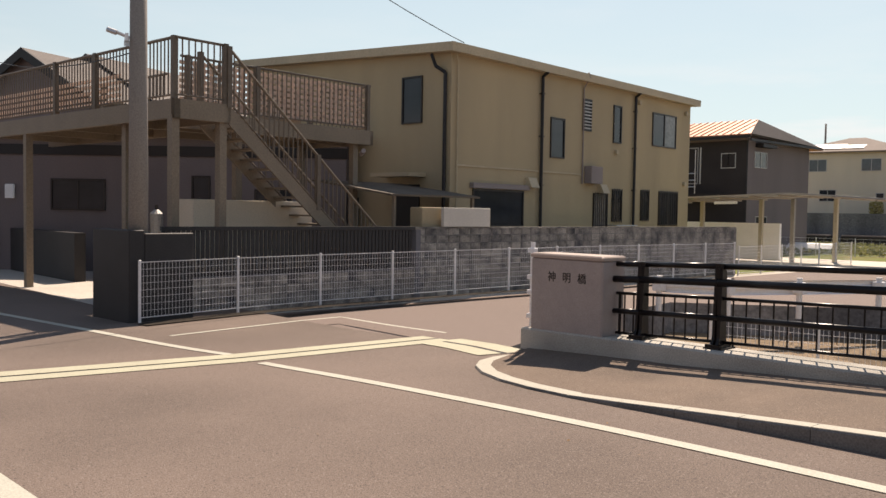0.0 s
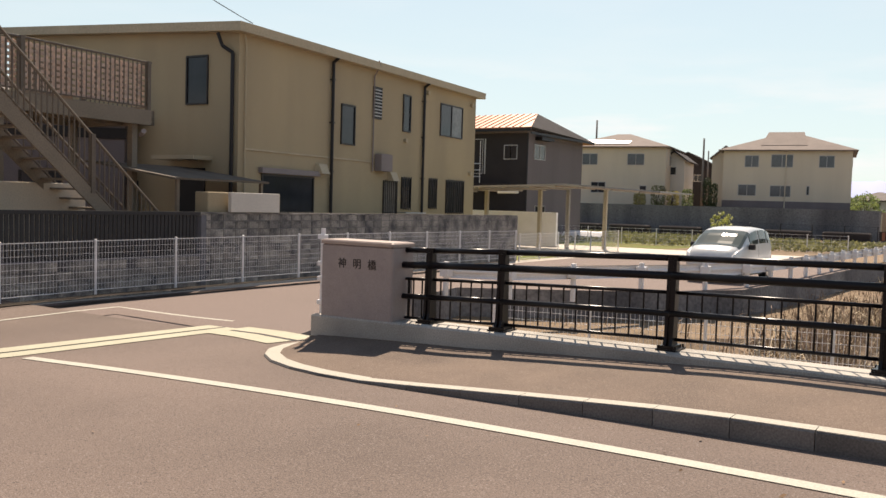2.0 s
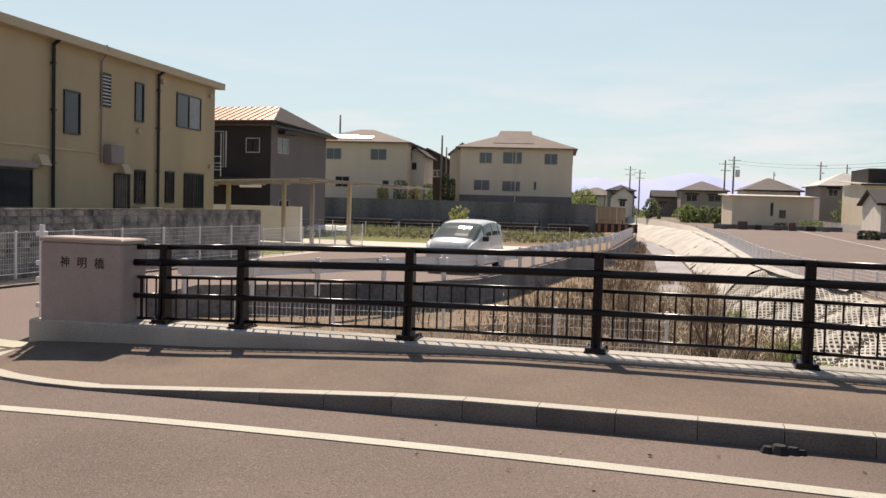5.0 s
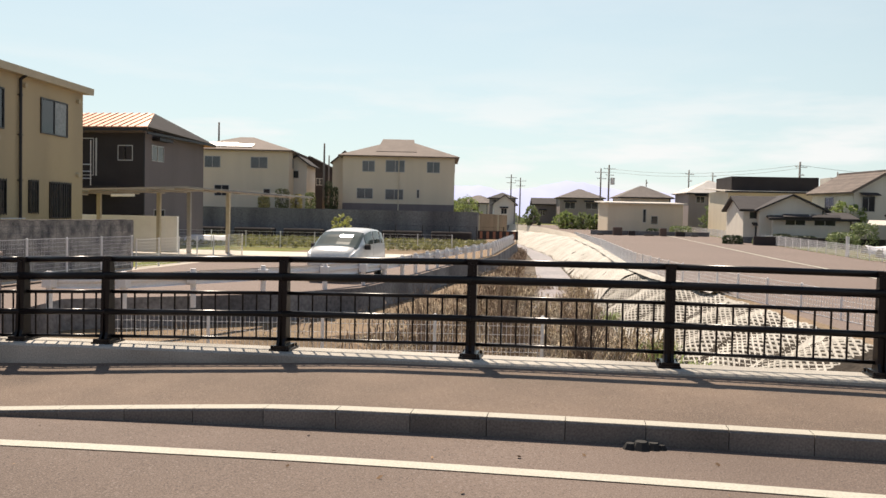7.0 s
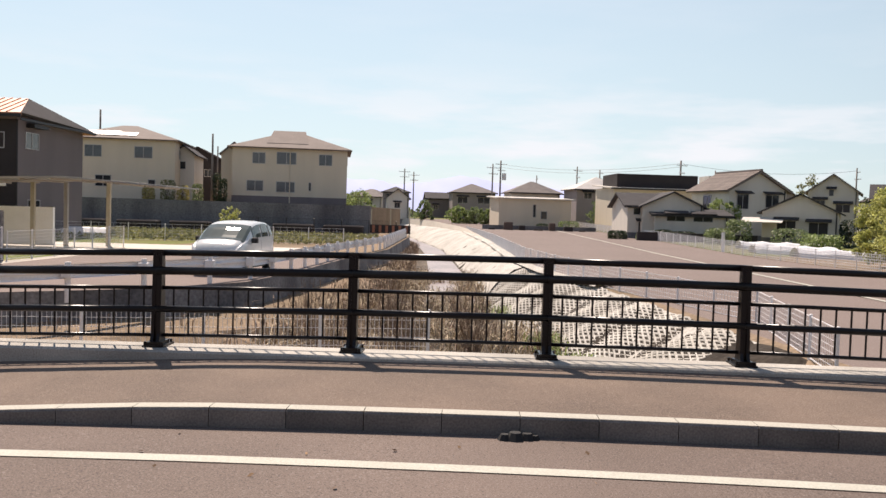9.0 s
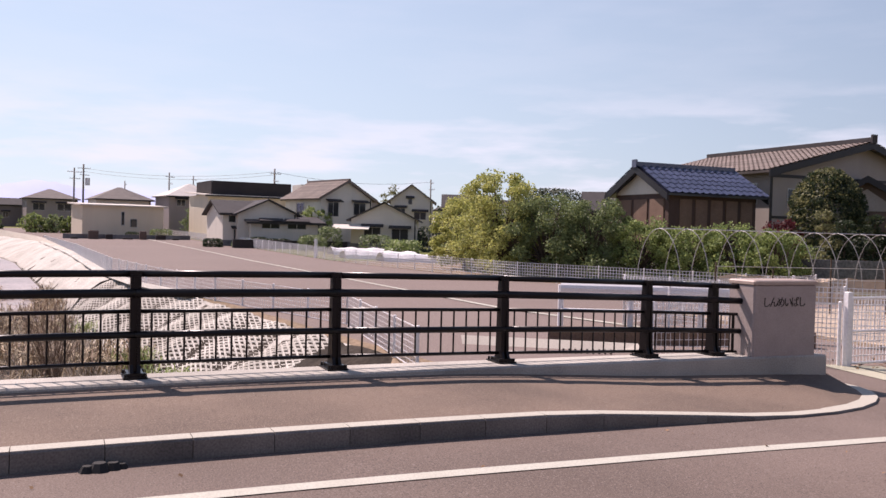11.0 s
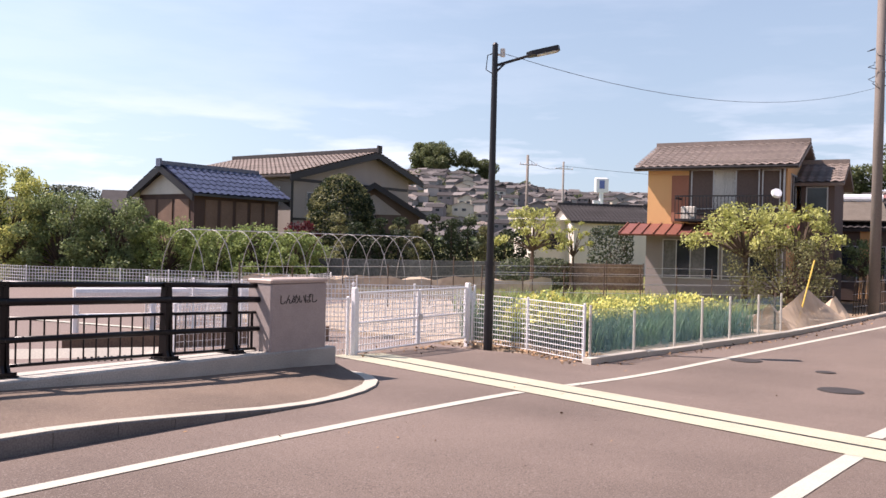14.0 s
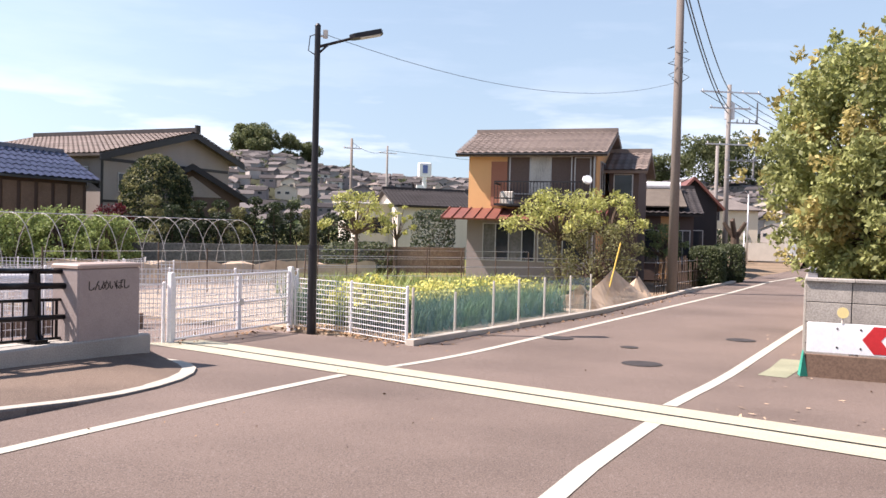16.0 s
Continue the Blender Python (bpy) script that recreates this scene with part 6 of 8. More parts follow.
def build_far_houses():
    def at(x, y, a):
        return Matrix.Translation((x, y, 0)) @ Matrix.Rotation(radians(a), 4, "Z")
    house("house", at(-3.6, 170.9, 7), 8.5, 8, 5.8, ("hip", 1.8), MAUVE, TILE_GREY, [("f", 1, 3.6, 2, 1.3), ("f", 5, 3.6, 2.4, 1.3)], "grey house with a tiled hip roof in the distance", base=-0.6, group="far houses")
    house("house", at(-20.3, 199, 7), 6, 6, 6.1, ("hip", 1.3), MAUVE, TILE_DARK, [("f", 1, 4, 2, 1.2)], "small dark-roofed house in the distance", base=-0.6, group="far houses")
    house("house", at(-14.5, 149.6, 7), 3.8, 7, 4.15, ("gable_y", 1.4), PALE, TILE_DARK, [("f", 1.3, 2.2, 1, 1)], "small pale gabled house in the distance", base=-0.6, group="far houses")
    house("house", at(-9, 178, 7), 5.0, 6, 4.6, ("gable_x", 1.2), GREYWALL, TILE_DARK, [("f", 1.3, 2.2, 1, 1)], "low dark house in the distance", base=-0.6, group="far houses")
    house("shed", at(3.6, 106.2, 7), 9.0, 8, 3.75, ("shed", 0.3), CREAM, PALE, [("f", 4.2, 1.4, 0.4, 1.6, GLASS, 1), ("f", 5.2, 1.2, 0.8, 1.0, GLASS, 1)], "long cream shed with a pale flat roof", "shed", base=-0.6)
    house("house", at(6.2, 131.8, 7), 7.5, 7, 5.1, ("hip", 1.8), PALE, TILE_GREY, [("f", 1, 3, 2, 1)], "house with a pale grey hip roof behind the shed", base=-0.6, group="far houses")
    house("house", at(15.0, 122.7, 7), 7.4, 8, 5.6, ("hip", 1.9), MAUVE, mat("pale_tile", (0.5, 0.46, 0.42), 0.6, 0, 0.12, 1, 20, 0.2), [("f", 1, 4.2, 1.2, 0.9), ("f", 3.6, 4.2, 2.2, 0.9)], "house with a pale tiled hip roof", base=-0.6, group="far houses")
    d = house("house", at(16.6, 100.7, 5), 13.0, 9, 5.2, ("shed", 0.5), CREAM, PALE, [("f", 9.5, 3.0, 2.2, 1.2)], "cream house with a tall black parapet roof", base=-0.6, group="far houses")
    Mesh().box(0.6, 1.0, 5.2, 10.2, 8, 6.85).part("parapet", DARKWALL, d)
    Mesh().box(11.4, 0.8, 5.0, 13.0, 4, 6.9).part("stair_tower", PALE, d)
    house("house", at(16.2, 81.3, 0), 5.6, 6.5, 3.0, ("gable_y", 1.25), PALE, TILE_DARK, [], "pale gabled upper storey of the white house", base=-0.6, group="far houses")
    e = house("house", at(15.0, 82.2, 2), 3.6, 7.5, 2.95, ("gable_x", 1.2), PALE, TILE_DARK, [("f", 0.5, 2.0, 0.7, 0.7, GLASS, 1), ("f", 1.5, 2.0, 0.7, 0.7, GLASS, 1), ("f", 1.0, 0.2, 1.6, 1.2)], "white house with a dark tiled gable roof by the road", base=-0.6, group="far houses")
    house("house", at(17.2, 80.3, -3), 6.6, 3.2, 2.15, ("shed", 0.6), PALE, TILE_DARK, [("f", 1.0, 1.5, 1.7, 0.7), ("f", 3.4, 1.5, 1.8, 0.7)], "single-storey pale wing with a dark lean-to roof", base=-0.6, group="far houses")
    Mesh().prism([(15.0, 77.1), (25, 75.4), (25, 75.8), (15.0, 77.5)], LAND, 0.5).thing("garden_wall", DARKWALL, "low dark garden wall by the road", "wall")
    house("house", at(25.3, 85.2, 14), 6.2, 7.5, 4.9, ("gable_y", 1.7), PALE, TILE_BROWN, [("f", 3.9, 3.1, 1.5, 1.3), ("f", 0.8, 2.9, 1.3, 1.5), ("l", 5.0, 3.0, 1.6, 1.3)], "tall pale house with a brown tiled gable roof", base=-0.6, group="far houses", tiles=True)
    f = house("house", at(26.0, 77.5, -24), 6.2, 6, 2.75, ("gable_y", 1.5), PALE, TILE_DARK, [("f", 1.2, 0.0, 1.6, 1.9, DARKTRIM), ("f", 3.8, 0.2, 1.6, 1.6, DARKTRIM)], "low house front with a dark gable roof", base=-0.6, group="far houses")
    Mesh().slab([(-1.6, -1.8, 1.7), (1.8, -1.8, 1.7), (1.8, 0, 2.1), (-1.6, 0, 2.1)], 0.06).part("awning", PALE, f)
    house("house", at(35.6, 92.4, -24), 4.8, 7, 5.2, ("gable_y", 1.7), PALE, SLATE, [("f", 0.7, 3.3, 1.0, 0.9), ("f", 2.7, 2.9, 1.4, 0.9), ("f", 2.0, 4.6, 0.5, 0.7, GLASS, 1)], "narrow pale house with a brown gable roof", base=-0.6, group="far houses")
    house("house", at(40.5, 88, -24), 5.5, 7, 4.4, ("gable_x", 1.5), MAUVE, TILE_DARK, [("f", 0.7, 2.6, 1.0, 0.9)], "low grey house with a dark tiled roof among trees", base=-0.6, group="far houses")
    house("house", at(44, 66, -40), 9, 7, 3.9, ("gable_x", 1.8), DARKWALL, TILE_DARK, [], "dark low farmhouse behind the fruit trees", base=-0.6, group="far houses")
    for i, (x, y, w, h) in enumerate(((-30, 210, 9, 5), (-44, 190, 10, 4.5), (12, 190, 10, 5), (26, 170, 9, 5.5), (34, 150, 10, 5), (46, 140, 9, 6), (58, 130, 10, 5.2), (68, 120, 9, 5), (-2, 230, 12, 5))):
        house("house", at(x, y, (-20, 10, 30)[i % 3]), w, 8, h, (("hip", "gable_x", "gable_y")[i % 3], 1.9), (PALE, CREAM, MAUVE)[i % 3], (TILE_GREY, TILE_DARK, SLATE)[i % 3], [("f", 1, 3, 1.6, 1.1), ("f", 5, 3, 1.6, 1.1)], "distant house with a tiled roof", base=-0.6, group="far houses")
    Mesh().prism([(1.5, 97.5), (14.5, 99.2), (14.5, 99.6), (1.5, 97.9)], LAND, 0.45).thing("yard_wall", RETWALL, "dark low wall before the shed yard", "wall")
    for i in range(7):
        Mesh().cbox(2.2 + i * 1.7, 96.2 + 0.25 * i, LAND, 2.9 + i * 1.7 + 0.3 * (i % 2), 97.0 + 0.25 * i, 0.15 + 0.35 * (i * 5 % 3), 0.05).thing("yard_clutter", (DARKWALL, BROWNWALL, DARKWALL)[i % 3], "dark stacked goods standing by the shed", "clutter", "goods by the shed")
    for i, (x, y, h, r) in enumerate(((-13.2, 170.4, 10.6, 0.16), (-11.4, 170.7, 10.0, 0.16), (3.5, 142.7, 10.4, 0.16), (4.8, 142.9, 11.0, 0.18), (27.4, 114.3, 9.9, 0.16), (16.2, 133.2, 9.8, 0.13), (22.7, 154.1, 10.6, 0.14), (38.2, 137, 10, 0.14), (56.4, 128.7, 10.5, 0.14), (12.0, 160.0, 9.5, 0.12))):
        utility_pole((x, y, LAND), h, r, "distant utility pole with crossarms", WOODPOLE, [(h - 0.7, 2.2, 10 * i), (h - 1.7, 1.8, 10 * i + 15)], box=(h - 3.2, 0.7) if i in (3, 4) else None)
    cable((4.8, 142.9, 9.9), (27.4, 114.3, 9.0), 0.9, 0.02)
    cable((4.8, 142.9, 9.4), (27.4, 114.3, 8.6), 0.9, 0.02)
    cable((27.4, 114.3, 9.0), (56.4, 128.7, 9.6), 0.9, 0.02)
    rng = np.random.default_rng(21)
    for i, (x, y, h, s, lm) in enumerate(((-16.5, 129, 5.2, 2.6, LEAF_FRESH), (-19.5, 135, 4.6, 2.2, LEAF_MID), (-1.5, 121, 3.2, 1.9, LEAF_FRESH), (0.8, 121, 3.0, 1.8, LEAF_MID), (3.0, 120.5, 2.9, 1.6, LEAF_FRESH), (-7.5, 140, 4.2, 1.6, LEAF_MID), (18.0, 118, 4.6, 2.2, LEAF_MID), (24.6, 85.0, 4.3, 1.9, LEAF_FRESH), (10.8, 118, 3.2, 1.6, LEAF_DARK), (40.5, 103, 7.9, 2.4, LEAF_OLIVE), (33.0, 78, 2.2, 1.2, LEAF_DARK), (-33, 150, 5, 3, LEAF_MID), (-26, 170, 5, 3.5, LEAF_MID), (20, 200, 6, 4, LEAF_MID), (52, 118, 6, 3, LEAF_DARK))):
        tree("tree", (x, y, LAND), h, s, lm, "distant leafy garden tree", 100 + i, 1100, 0.34, 0.25, 0.14, 16, group="far trees")
    belt = Mesh()
    for i in range(16000):
        a = radians(-62 + 124 * rng.random())
        d = 260 + 60 * rng.random()
        p = Vector((math.sin(a) * d, math.cos(a) * d, LAND + 6.5 * rng.random() ** 1.6 * (0.55 + 0.45 * math.sin(a * 37) * math.sin(a * 91 + 1))))
        u = Vector(rng.normal(size=3)).normalized() * 1.5
        v = u.orthogonal().normalized() * 0.9
        belt.add([p - u, p + v, p + u, p - v], [(0, 1, 2, 3)])
    belt.thing("tree_belt", LEAF_MID, "belt of far trees along the plain", "trees", kind="stuff")
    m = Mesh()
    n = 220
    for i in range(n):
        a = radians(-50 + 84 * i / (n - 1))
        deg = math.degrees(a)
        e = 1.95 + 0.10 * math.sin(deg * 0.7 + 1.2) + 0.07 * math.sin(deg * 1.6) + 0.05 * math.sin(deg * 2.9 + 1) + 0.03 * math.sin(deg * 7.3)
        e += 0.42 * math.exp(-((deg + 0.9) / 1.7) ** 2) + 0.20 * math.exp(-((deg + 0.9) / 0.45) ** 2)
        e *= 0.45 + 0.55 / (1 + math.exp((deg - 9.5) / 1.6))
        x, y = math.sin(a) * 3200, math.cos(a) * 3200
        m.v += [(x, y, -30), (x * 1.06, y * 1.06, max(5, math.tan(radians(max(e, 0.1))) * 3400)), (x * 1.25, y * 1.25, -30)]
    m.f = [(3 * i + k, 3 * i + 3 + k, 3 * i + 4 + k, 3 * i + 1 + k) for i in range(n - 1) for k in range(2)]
    m.thing("backdrop", MOUNT, "violet mountain range on the horizon with the haze painted in", "mountains", kind="structure", smooth=True)


build_far_houses()
mesh_fence([(26.0, 22.0), (24.5, 25.3), (20.0, 35), (18.0, 50), (16.8, 76), (13.6, 120)], 0.85, lambda x, y: rise_z(y), "white mesh fence along the far side of the new road", 2.0, 0.14, rows=7, wire=3.0)
strip([(14.0, 14.0), (12.3, 22), (12.2, 33), (12.0, 55), (9.5, 110), (5.2, 190)], 0.22, 0.02, rise_z).thing("road_marking", PAINT, "faded white line on the new road", "road marking", "painted road lines", "structure")


# ---- right bank: gate, lamp, garden plot and houses ----
def build_gate():
    root = thing("double_gate", Matrix.Translation((12.1, 10.13, -0.37)), "white steel mesh double gate closing the side road", "gate")
    for x in (0.0, 3.68):
        Mesh().cbox(x - 0.05, -0.05, -0.1, x + 0.05, 0.05, 1.26, 0.01).part("gate_post", WHITE, root)
    for x0, x1 in ((0.08, 1.90), (1.94, 3.60)):
        leaf = Mesh()
        for z in (0.10, 0.62, 1.16):
            leaf.cyl((x0, 0, z), (x1, 0, z), 0.024, n=6)
        for x in (x0, x1):
            leaf.cyl((x, 0, 0.10), (x, 0, 1.16), 0.03, n=8)
        leaf = leaf.part("leaf_frame", WHITE, root)
        wires = Mesh()
        n = int((x1 - x0) / 0.075)
        for i in range(1, n):
            wires.cyl((x0 + (x1 - x0) * i / n, 0, 0.1), (x0 + (x1 - x0) * i / n, 0, 1.16), 0.0075, n=4, caps=False)
        for i in range(1, 9):
            wires.cyl((x0, 0, 0.1 + i * 0.118), (x1, 0, 0.1 + i * 0.118), 0.0095, n=4, caps=False)
        wires.part("mesh_infill", WHITE, leaf)
    Mesh().cbox(1.88, -0.045, 0.58, 2.02, -0.02, 0.68, 0.01).part("latch", GALV, root)


build_gate()
mesh_fence([(15.85, 10.05), (15.4, 8.45), (14.66, 6.86)], 1.06, lambda x, y: -0.40, "white mesh fence beside the street lamp", 1.75, 0.07, rows=11, wire=1.8)
mesh_fence([(10.5, 10.75), (12.0, 10.2)], 1.1, lambda x, y: -0.40, "short white mesh panel between pillar and gate", 1.5, 0.07)
mesh_fence([(17.4, 11.0), (14.6, 14.2), (13.2, 17.6)], 1.15, lambda x, y: -0.42, "white mesh fence behind the gate", 1.45, 0.08, rows=11, wire=2.2)
mesh_fence([(13.2, 17.6), (18.0, 20.0), (25.6, 23.0)], 0.95, lambda x, y: LAND, "white mesh fence at the edge of the plot", 1.9, 0.12, rows=7, wire=2.2)
mesh_fence([(6.57, 19.1), (5.6, 12.6)], 0.74, lambda x, y: LAND - 0.05, "white mesh fence beside the matting by the bridge", 1.6, 0.10, rows=8)
mesh_fence([(10.3, 12.8), (11.6, 12.6), (13.0, 12.3)], 1.0, lambda x, y: LAND, "white mesh fence panel behind the pillar", 1.3, 0.09, rows=8)


def build_lamp():
    root = thing("street_lamp", Matrix.Translation((15.23, 9.26, -0.42)), "black steel street lamp with one arm and a flat head", "street lamp")
    Mesh().cyl((0, 0, -0.1), (0, 0, 1.75), 0.095, 0.09, n=16).part("lower_shaft", LAMPM, root, smooth=False)
    Mesh().cyl((0, 0, 1.75), (0, 0, 6.17), 0.075, 0.058, n=16).part("upper_shaft", LAMPM, root)
    Mesh().cyl((0, 0, 1.72), (0, 0, 1.80), 0.105, n=16).part("collar", LAMPM, root)
    Mesh().cyl((0, 0, 6.17), (0, 0, 6.22), 0.066, 0.03, n=12).part("cap", LAMPM, root)
    d = Vector((0.525, -0.851, 0))
    a = Mesh().cyl(Vector((0, 0, 5.75)), Vector((0, 0, 6.0)) + d * 0.8, 0.032, 0.028, n=8)
    a.cyl(Vector((0, 0, 5.6)), Vector((0, 0, 5.82)) + d * 0.22, 0.022, n=6)
    a.part("arm", LAMPM, root)
    m = Matrix.Translation(Vector((0, 0, 6.04)) + d * 0.95) @ Matrix.Rotation(math.atan2(-0.851, 0.525), 4, "Z") @ Matrix.Rotation(radians(-13), 4, "Y")
    h = Mesh()
    top = [(-0.32, -0.06, 0.0), (-0.22, -0.14, 0.0), (0.32, -0.15, 0.0), (0.36, 0.0, 0.0), (0.32, 0.15, 0.0), (-0.22, 0.14, 0.0), (-0.32, 0.06, 0.0)]
    h.slab([m @ (Vector(p) + Vector((0, 0, 0.05))) for p in top], 0.09)
    head = h.part("lamp_head", LAMPM, root)
    g = Mesh()
    g.box(-0.12, -0.11, -0.055, 0.30, 0.11, -0.045, m)
    g.part("lens", LAMPGLASS, head)
    Mesh().cyl((0.0, 0.0, 5.98), (0.10, -0.12, 5.98), 0.02, n=6).cyl((0.10, -0.12, 5.94), (0.10, -0.12, 6.1), 0.05, n=8).part("photocell", PALE, root)
    Mesh().tube([(-0.04, 0.04, 5.6), (-0.14, 0.12, 5.66), (-0.12, 0.1, 5.95), (-0.03, 0.02, 6.0)], 0.012).part("cable_loop", CABLE, root)


build_lamp()


def build_litter():
    """Dry leaves blown against the fence and along the plot's edging."""
    rng = np.random.default_rng(88)
    m = Mesh()
    def drop(x, y, z, s):
        a = rng.random() * 6.28
        u = Vector((math.cos(a) * s, math.sin(a) * s, rng.normal() * s * 0.3))
        v = Vector((-math.sin(a) * s * 0.6, math.cos(a) * s * 0.6, abs(rng.normal()) * s * 0.4))
        p = Vector((x, y, z + 0.012))
        m.add([p - u, p + v, p + u, p - v * 0.9], [(0, 1, 2, 3)])
    for (ax, ay), (bx, by), n, w in (((15.8, 9.9), (15.4, 8.45), 130, 0.22), ((15.4, 8.45), (14.6, 6.8), 200, 0.2), ((14.5, 6.5), (22.8, 5.1), 130, 0.12), ((22.8, 5.1), (33, 4.3), 160, 0.25), ((12.2, 10.3), (15.7, 10.2), 90, 0.3)):
        for i in range(n):
            t = rng.random()
            x, y = ax + (bx - ax) * t + rng.normal() * w, ay + (by - ay) * t + rng.normal() * w
            drop(x, y, max(road_z(x), LAND + 0.08) if y > 7 else road_z(x), 0.02 + 0.03 * rng.random())
    for i in range(60):
        x, y = -6 + 22 * rng.random(), 3.0 + 3.5 * rng.random()
        drop(x, y, road_z(x), 0.012 + 0.012 * rng.random())
    m.thing("leaf_litter", LITTER, "dry brown leaves scattered along the fence and kerb", "leaves", kind="stuff")


LITTER = mat("dry_leaf", (0.30, 0.19, 0.11), 0.85, 0, 0.2, 1, 20, 0, island=0.4, spec=0.15)
build_litter()
cable((15.35, 9.1, 5.58), (33.67, 4.92, 7.55), 0.75, 0.006)


def build_plot():
    rng = np.random.default_rng(12)
    Mesh().prism([(14.5, 6.95), (22.8, 5.5), (30, 4.95), (31, 14), (25, 20), (16.2, 19), (15.9, 10.0)], LAND - 0.15, LAND + 0.08).thing("garden_soil", DRYSOIL, "brown soil of the vegetable plot", "soil", kind="structure")
    k = thing("plot_kerb", Matrix(), "rough concrete edging along the vegetable plot", "kerb", kind="structure")
    pts = [(14.45, 6.62), (16.4, 6.33), (18.5, 5.95), (20.6, 5.55), (22.8, 5.22), (26, 4.95), (29.5, 4.7), (33, 4.45), (36.5, 4.15), (40, 3.8), (44, 3.4)]
    for a, b in zip(pts[:-1], pts[1:]):
        a, b = Vector(a), Vector(b)
        t = (b - a).normalized()
        n = Vector((-t.y, t.x)) * 0.18
        a, b = a + t * 0.01, b - t * 0.01
        Mesh().prism([tuple(a), tuple(b), tuple(b + n), tuple(a + n)], -0.6, -0.26 - 0.03 * rng.random()).part("edging", CONCRETE, k)
    net = thing("net_fence", Matrix(), "pale posts with a sheer blue net around the vegetables", "net fence")
    np_ = [(14.78, 6.80), (16.4, 6.62), (18.1, 6.42), (19.25, 6.22), (20.5, 5.98), (22.0, 5.74), (23.4, 5.55)]
    for x, y in np_:
        Mesh().cyl((x, y, -0.5), (x, y, 0.66 if (x, y) != np_[1] else 0.5), 0.025, n=6).part("post", PALE, net)
    nm = Mesh()
    for x, y in np_:
        nm.v += [(x, y + 0.01, -0.34), (x + 0.02, y + 0.03, 0.1), (x, y + 0.01, 0.58)]
    nm.f = [(3 * i + k2, 3 * i + 3 + k2, 3 * i + 4 + k2, 3 * i + 1 + k2) for i in range(len(np_) - 1) for k2 in range(2)]
    nm.part("net", NET_BLUE, net)
    crop, flower, low = Mesh(), Mesh(), Mesh()
    def blade(m, x, y, h, w, lean):
        a = rng.random() * 6.28
        d = Vector((math.cos(a), math.sin(a), 0)) * h * lean
        s = Vector((-math.sin(a), math.cos(a), 0)) * w
        p = Vector((x, y, LAND + 0.05))
        m.add([p - s, p + s, p + d * 0.4 + Vector((0, 0, h * 0.6)) + s * 0.8, p + d * 0.4 + Vector((0, 0, h * 0.6)) - s * 0.8, p + d + Vector((0, 0, h))], [(0, 1, 2, 3), (3, 2, 4)])
    for i in range(3000):
        x = 16.3 + 7.4 * rng.random()
        y = 7.35 + (16.4 - x) * 0.16 + 0.1 + 1.4 * rng.random()
        blade(crop, x, y, 0.45 + 0.32 * rng.random(), 0.016, 0.2 + 0.5 * rng.random())
    for i in range(900):
        blade(crop, 16.5 + 2.5 * rng.random(), 9.5 + 1.4 * rng.random(), 0.7 + 0.3 * rng.random(), 0.02, 0.3)
    for i in range(3600):
        x = 16.3 + 10.5 * rng.random() ** 1.2
        y = 8.2 + (16.4 - x) * 0.10 + rng.random() * 2.2
        clump = noise.noise(Vector((x * 0.6, y * 0.9, 0)))
        if clump < 0.04 + 0.2 * (rng.random() - 0.5):
            continue
        hgt = 0.15 + 0.55 * rng.random() ** 0.7 * (0.8 + 0.8 * clump)
        p = Vector((x, y, LAND + 0.2 + hgt))
        u = Vector(rng.normal(size=3)).normalized() * 0.05
        v = u.orthogonal().normalized() * 0.04
        flower.add([p - u, p + v, p + u, p - v], [(0, 1, 2, 3)])
        if i % 3 == 0:
            blade(low, x, y, hgt + 0.2, 0.012, 0.15)
    for i in range(3000):
        x, y = 22 + 9 * rng.random(), 8 + 7.5 * rng.random()
        if noise.noise(Vector((x * 0.5, y * 0.5, 3))) > -0.05:
            blade(low, x, y, 0.3 + 0.5 * rng.random(), 0.02, 0.5)
    for i in range(2600):
        a, r = rng.random() * 6.28, 1.0 * rng.random() ** 0.5
        x, y = 16.6 + math.cos(a) * r * 0.9, 8.7 + math.sin(a) * r * 0.9
        hgt = (1.0 - 0.5 * r * r) * (0.45 + 0.75 * rng.random())
        p = Vector((x, y, LAND + 0.1 + hgt))
        u = Vector(rng.normal(size=3)).normalized() * 0.05
        v = u.orthogonal().normalized() * 0.035
        (flower if hgt > 0.55 and i % 3 else low).add([p - u, p + v, p + u, p - v], [(0, 1, 2, 3)])
    crop.thing("leek_bed", CROP, "dense bed of blue-green leeks behind the net", "crops", kind="stuff")
    flower.thing("rape_flowers", FLOWER, "yellow rape blossom above the vegetables", "flowers", kind="stuff")
    low.thing("plot_greens", LEAF_FRESH, "fresh green stems and weeds in the plot", "crops", kind="stuff")
    t = thing("tan_net_heap", Matrix.Translation((24.6, 5.9, LAND)), "tan netting draped over stakes beside the road", "netting")
    m = Mesh()
    nx = 22
    for i in range(nx):
        s = i / (nx - 1)
        x, y = 4.9 * s, -0.75 * s + 0.25
        peak = max(0.35 + 0.75 * (1 - abs(s - 0.52) / 0.52) ** 1.4, 0.95 * math.exp(-abs(s - 0.98) / 0.10), 0.85 * math.exp(-abs(s - 0.02) / 0.10))
        m.v += [(x, y - 0.55, 0.1), (x + 0.05 * math.sin(i), y - 0.28, 0.1 + peak * 0.5), (x, y, 0.1 + peak), (x, y + 0.5, 0.1 + peak * 0.35), (x, y + 0.8, 0.05)]
    m.f = [(5 * i + k2, 5 * i + 5 + k2, 5 * i + 6 + k2, 5 * i + 1 + k2) for i in range(nx - 1) for k2 in range(4)]
    m.part("netting", NET_TAN, t)
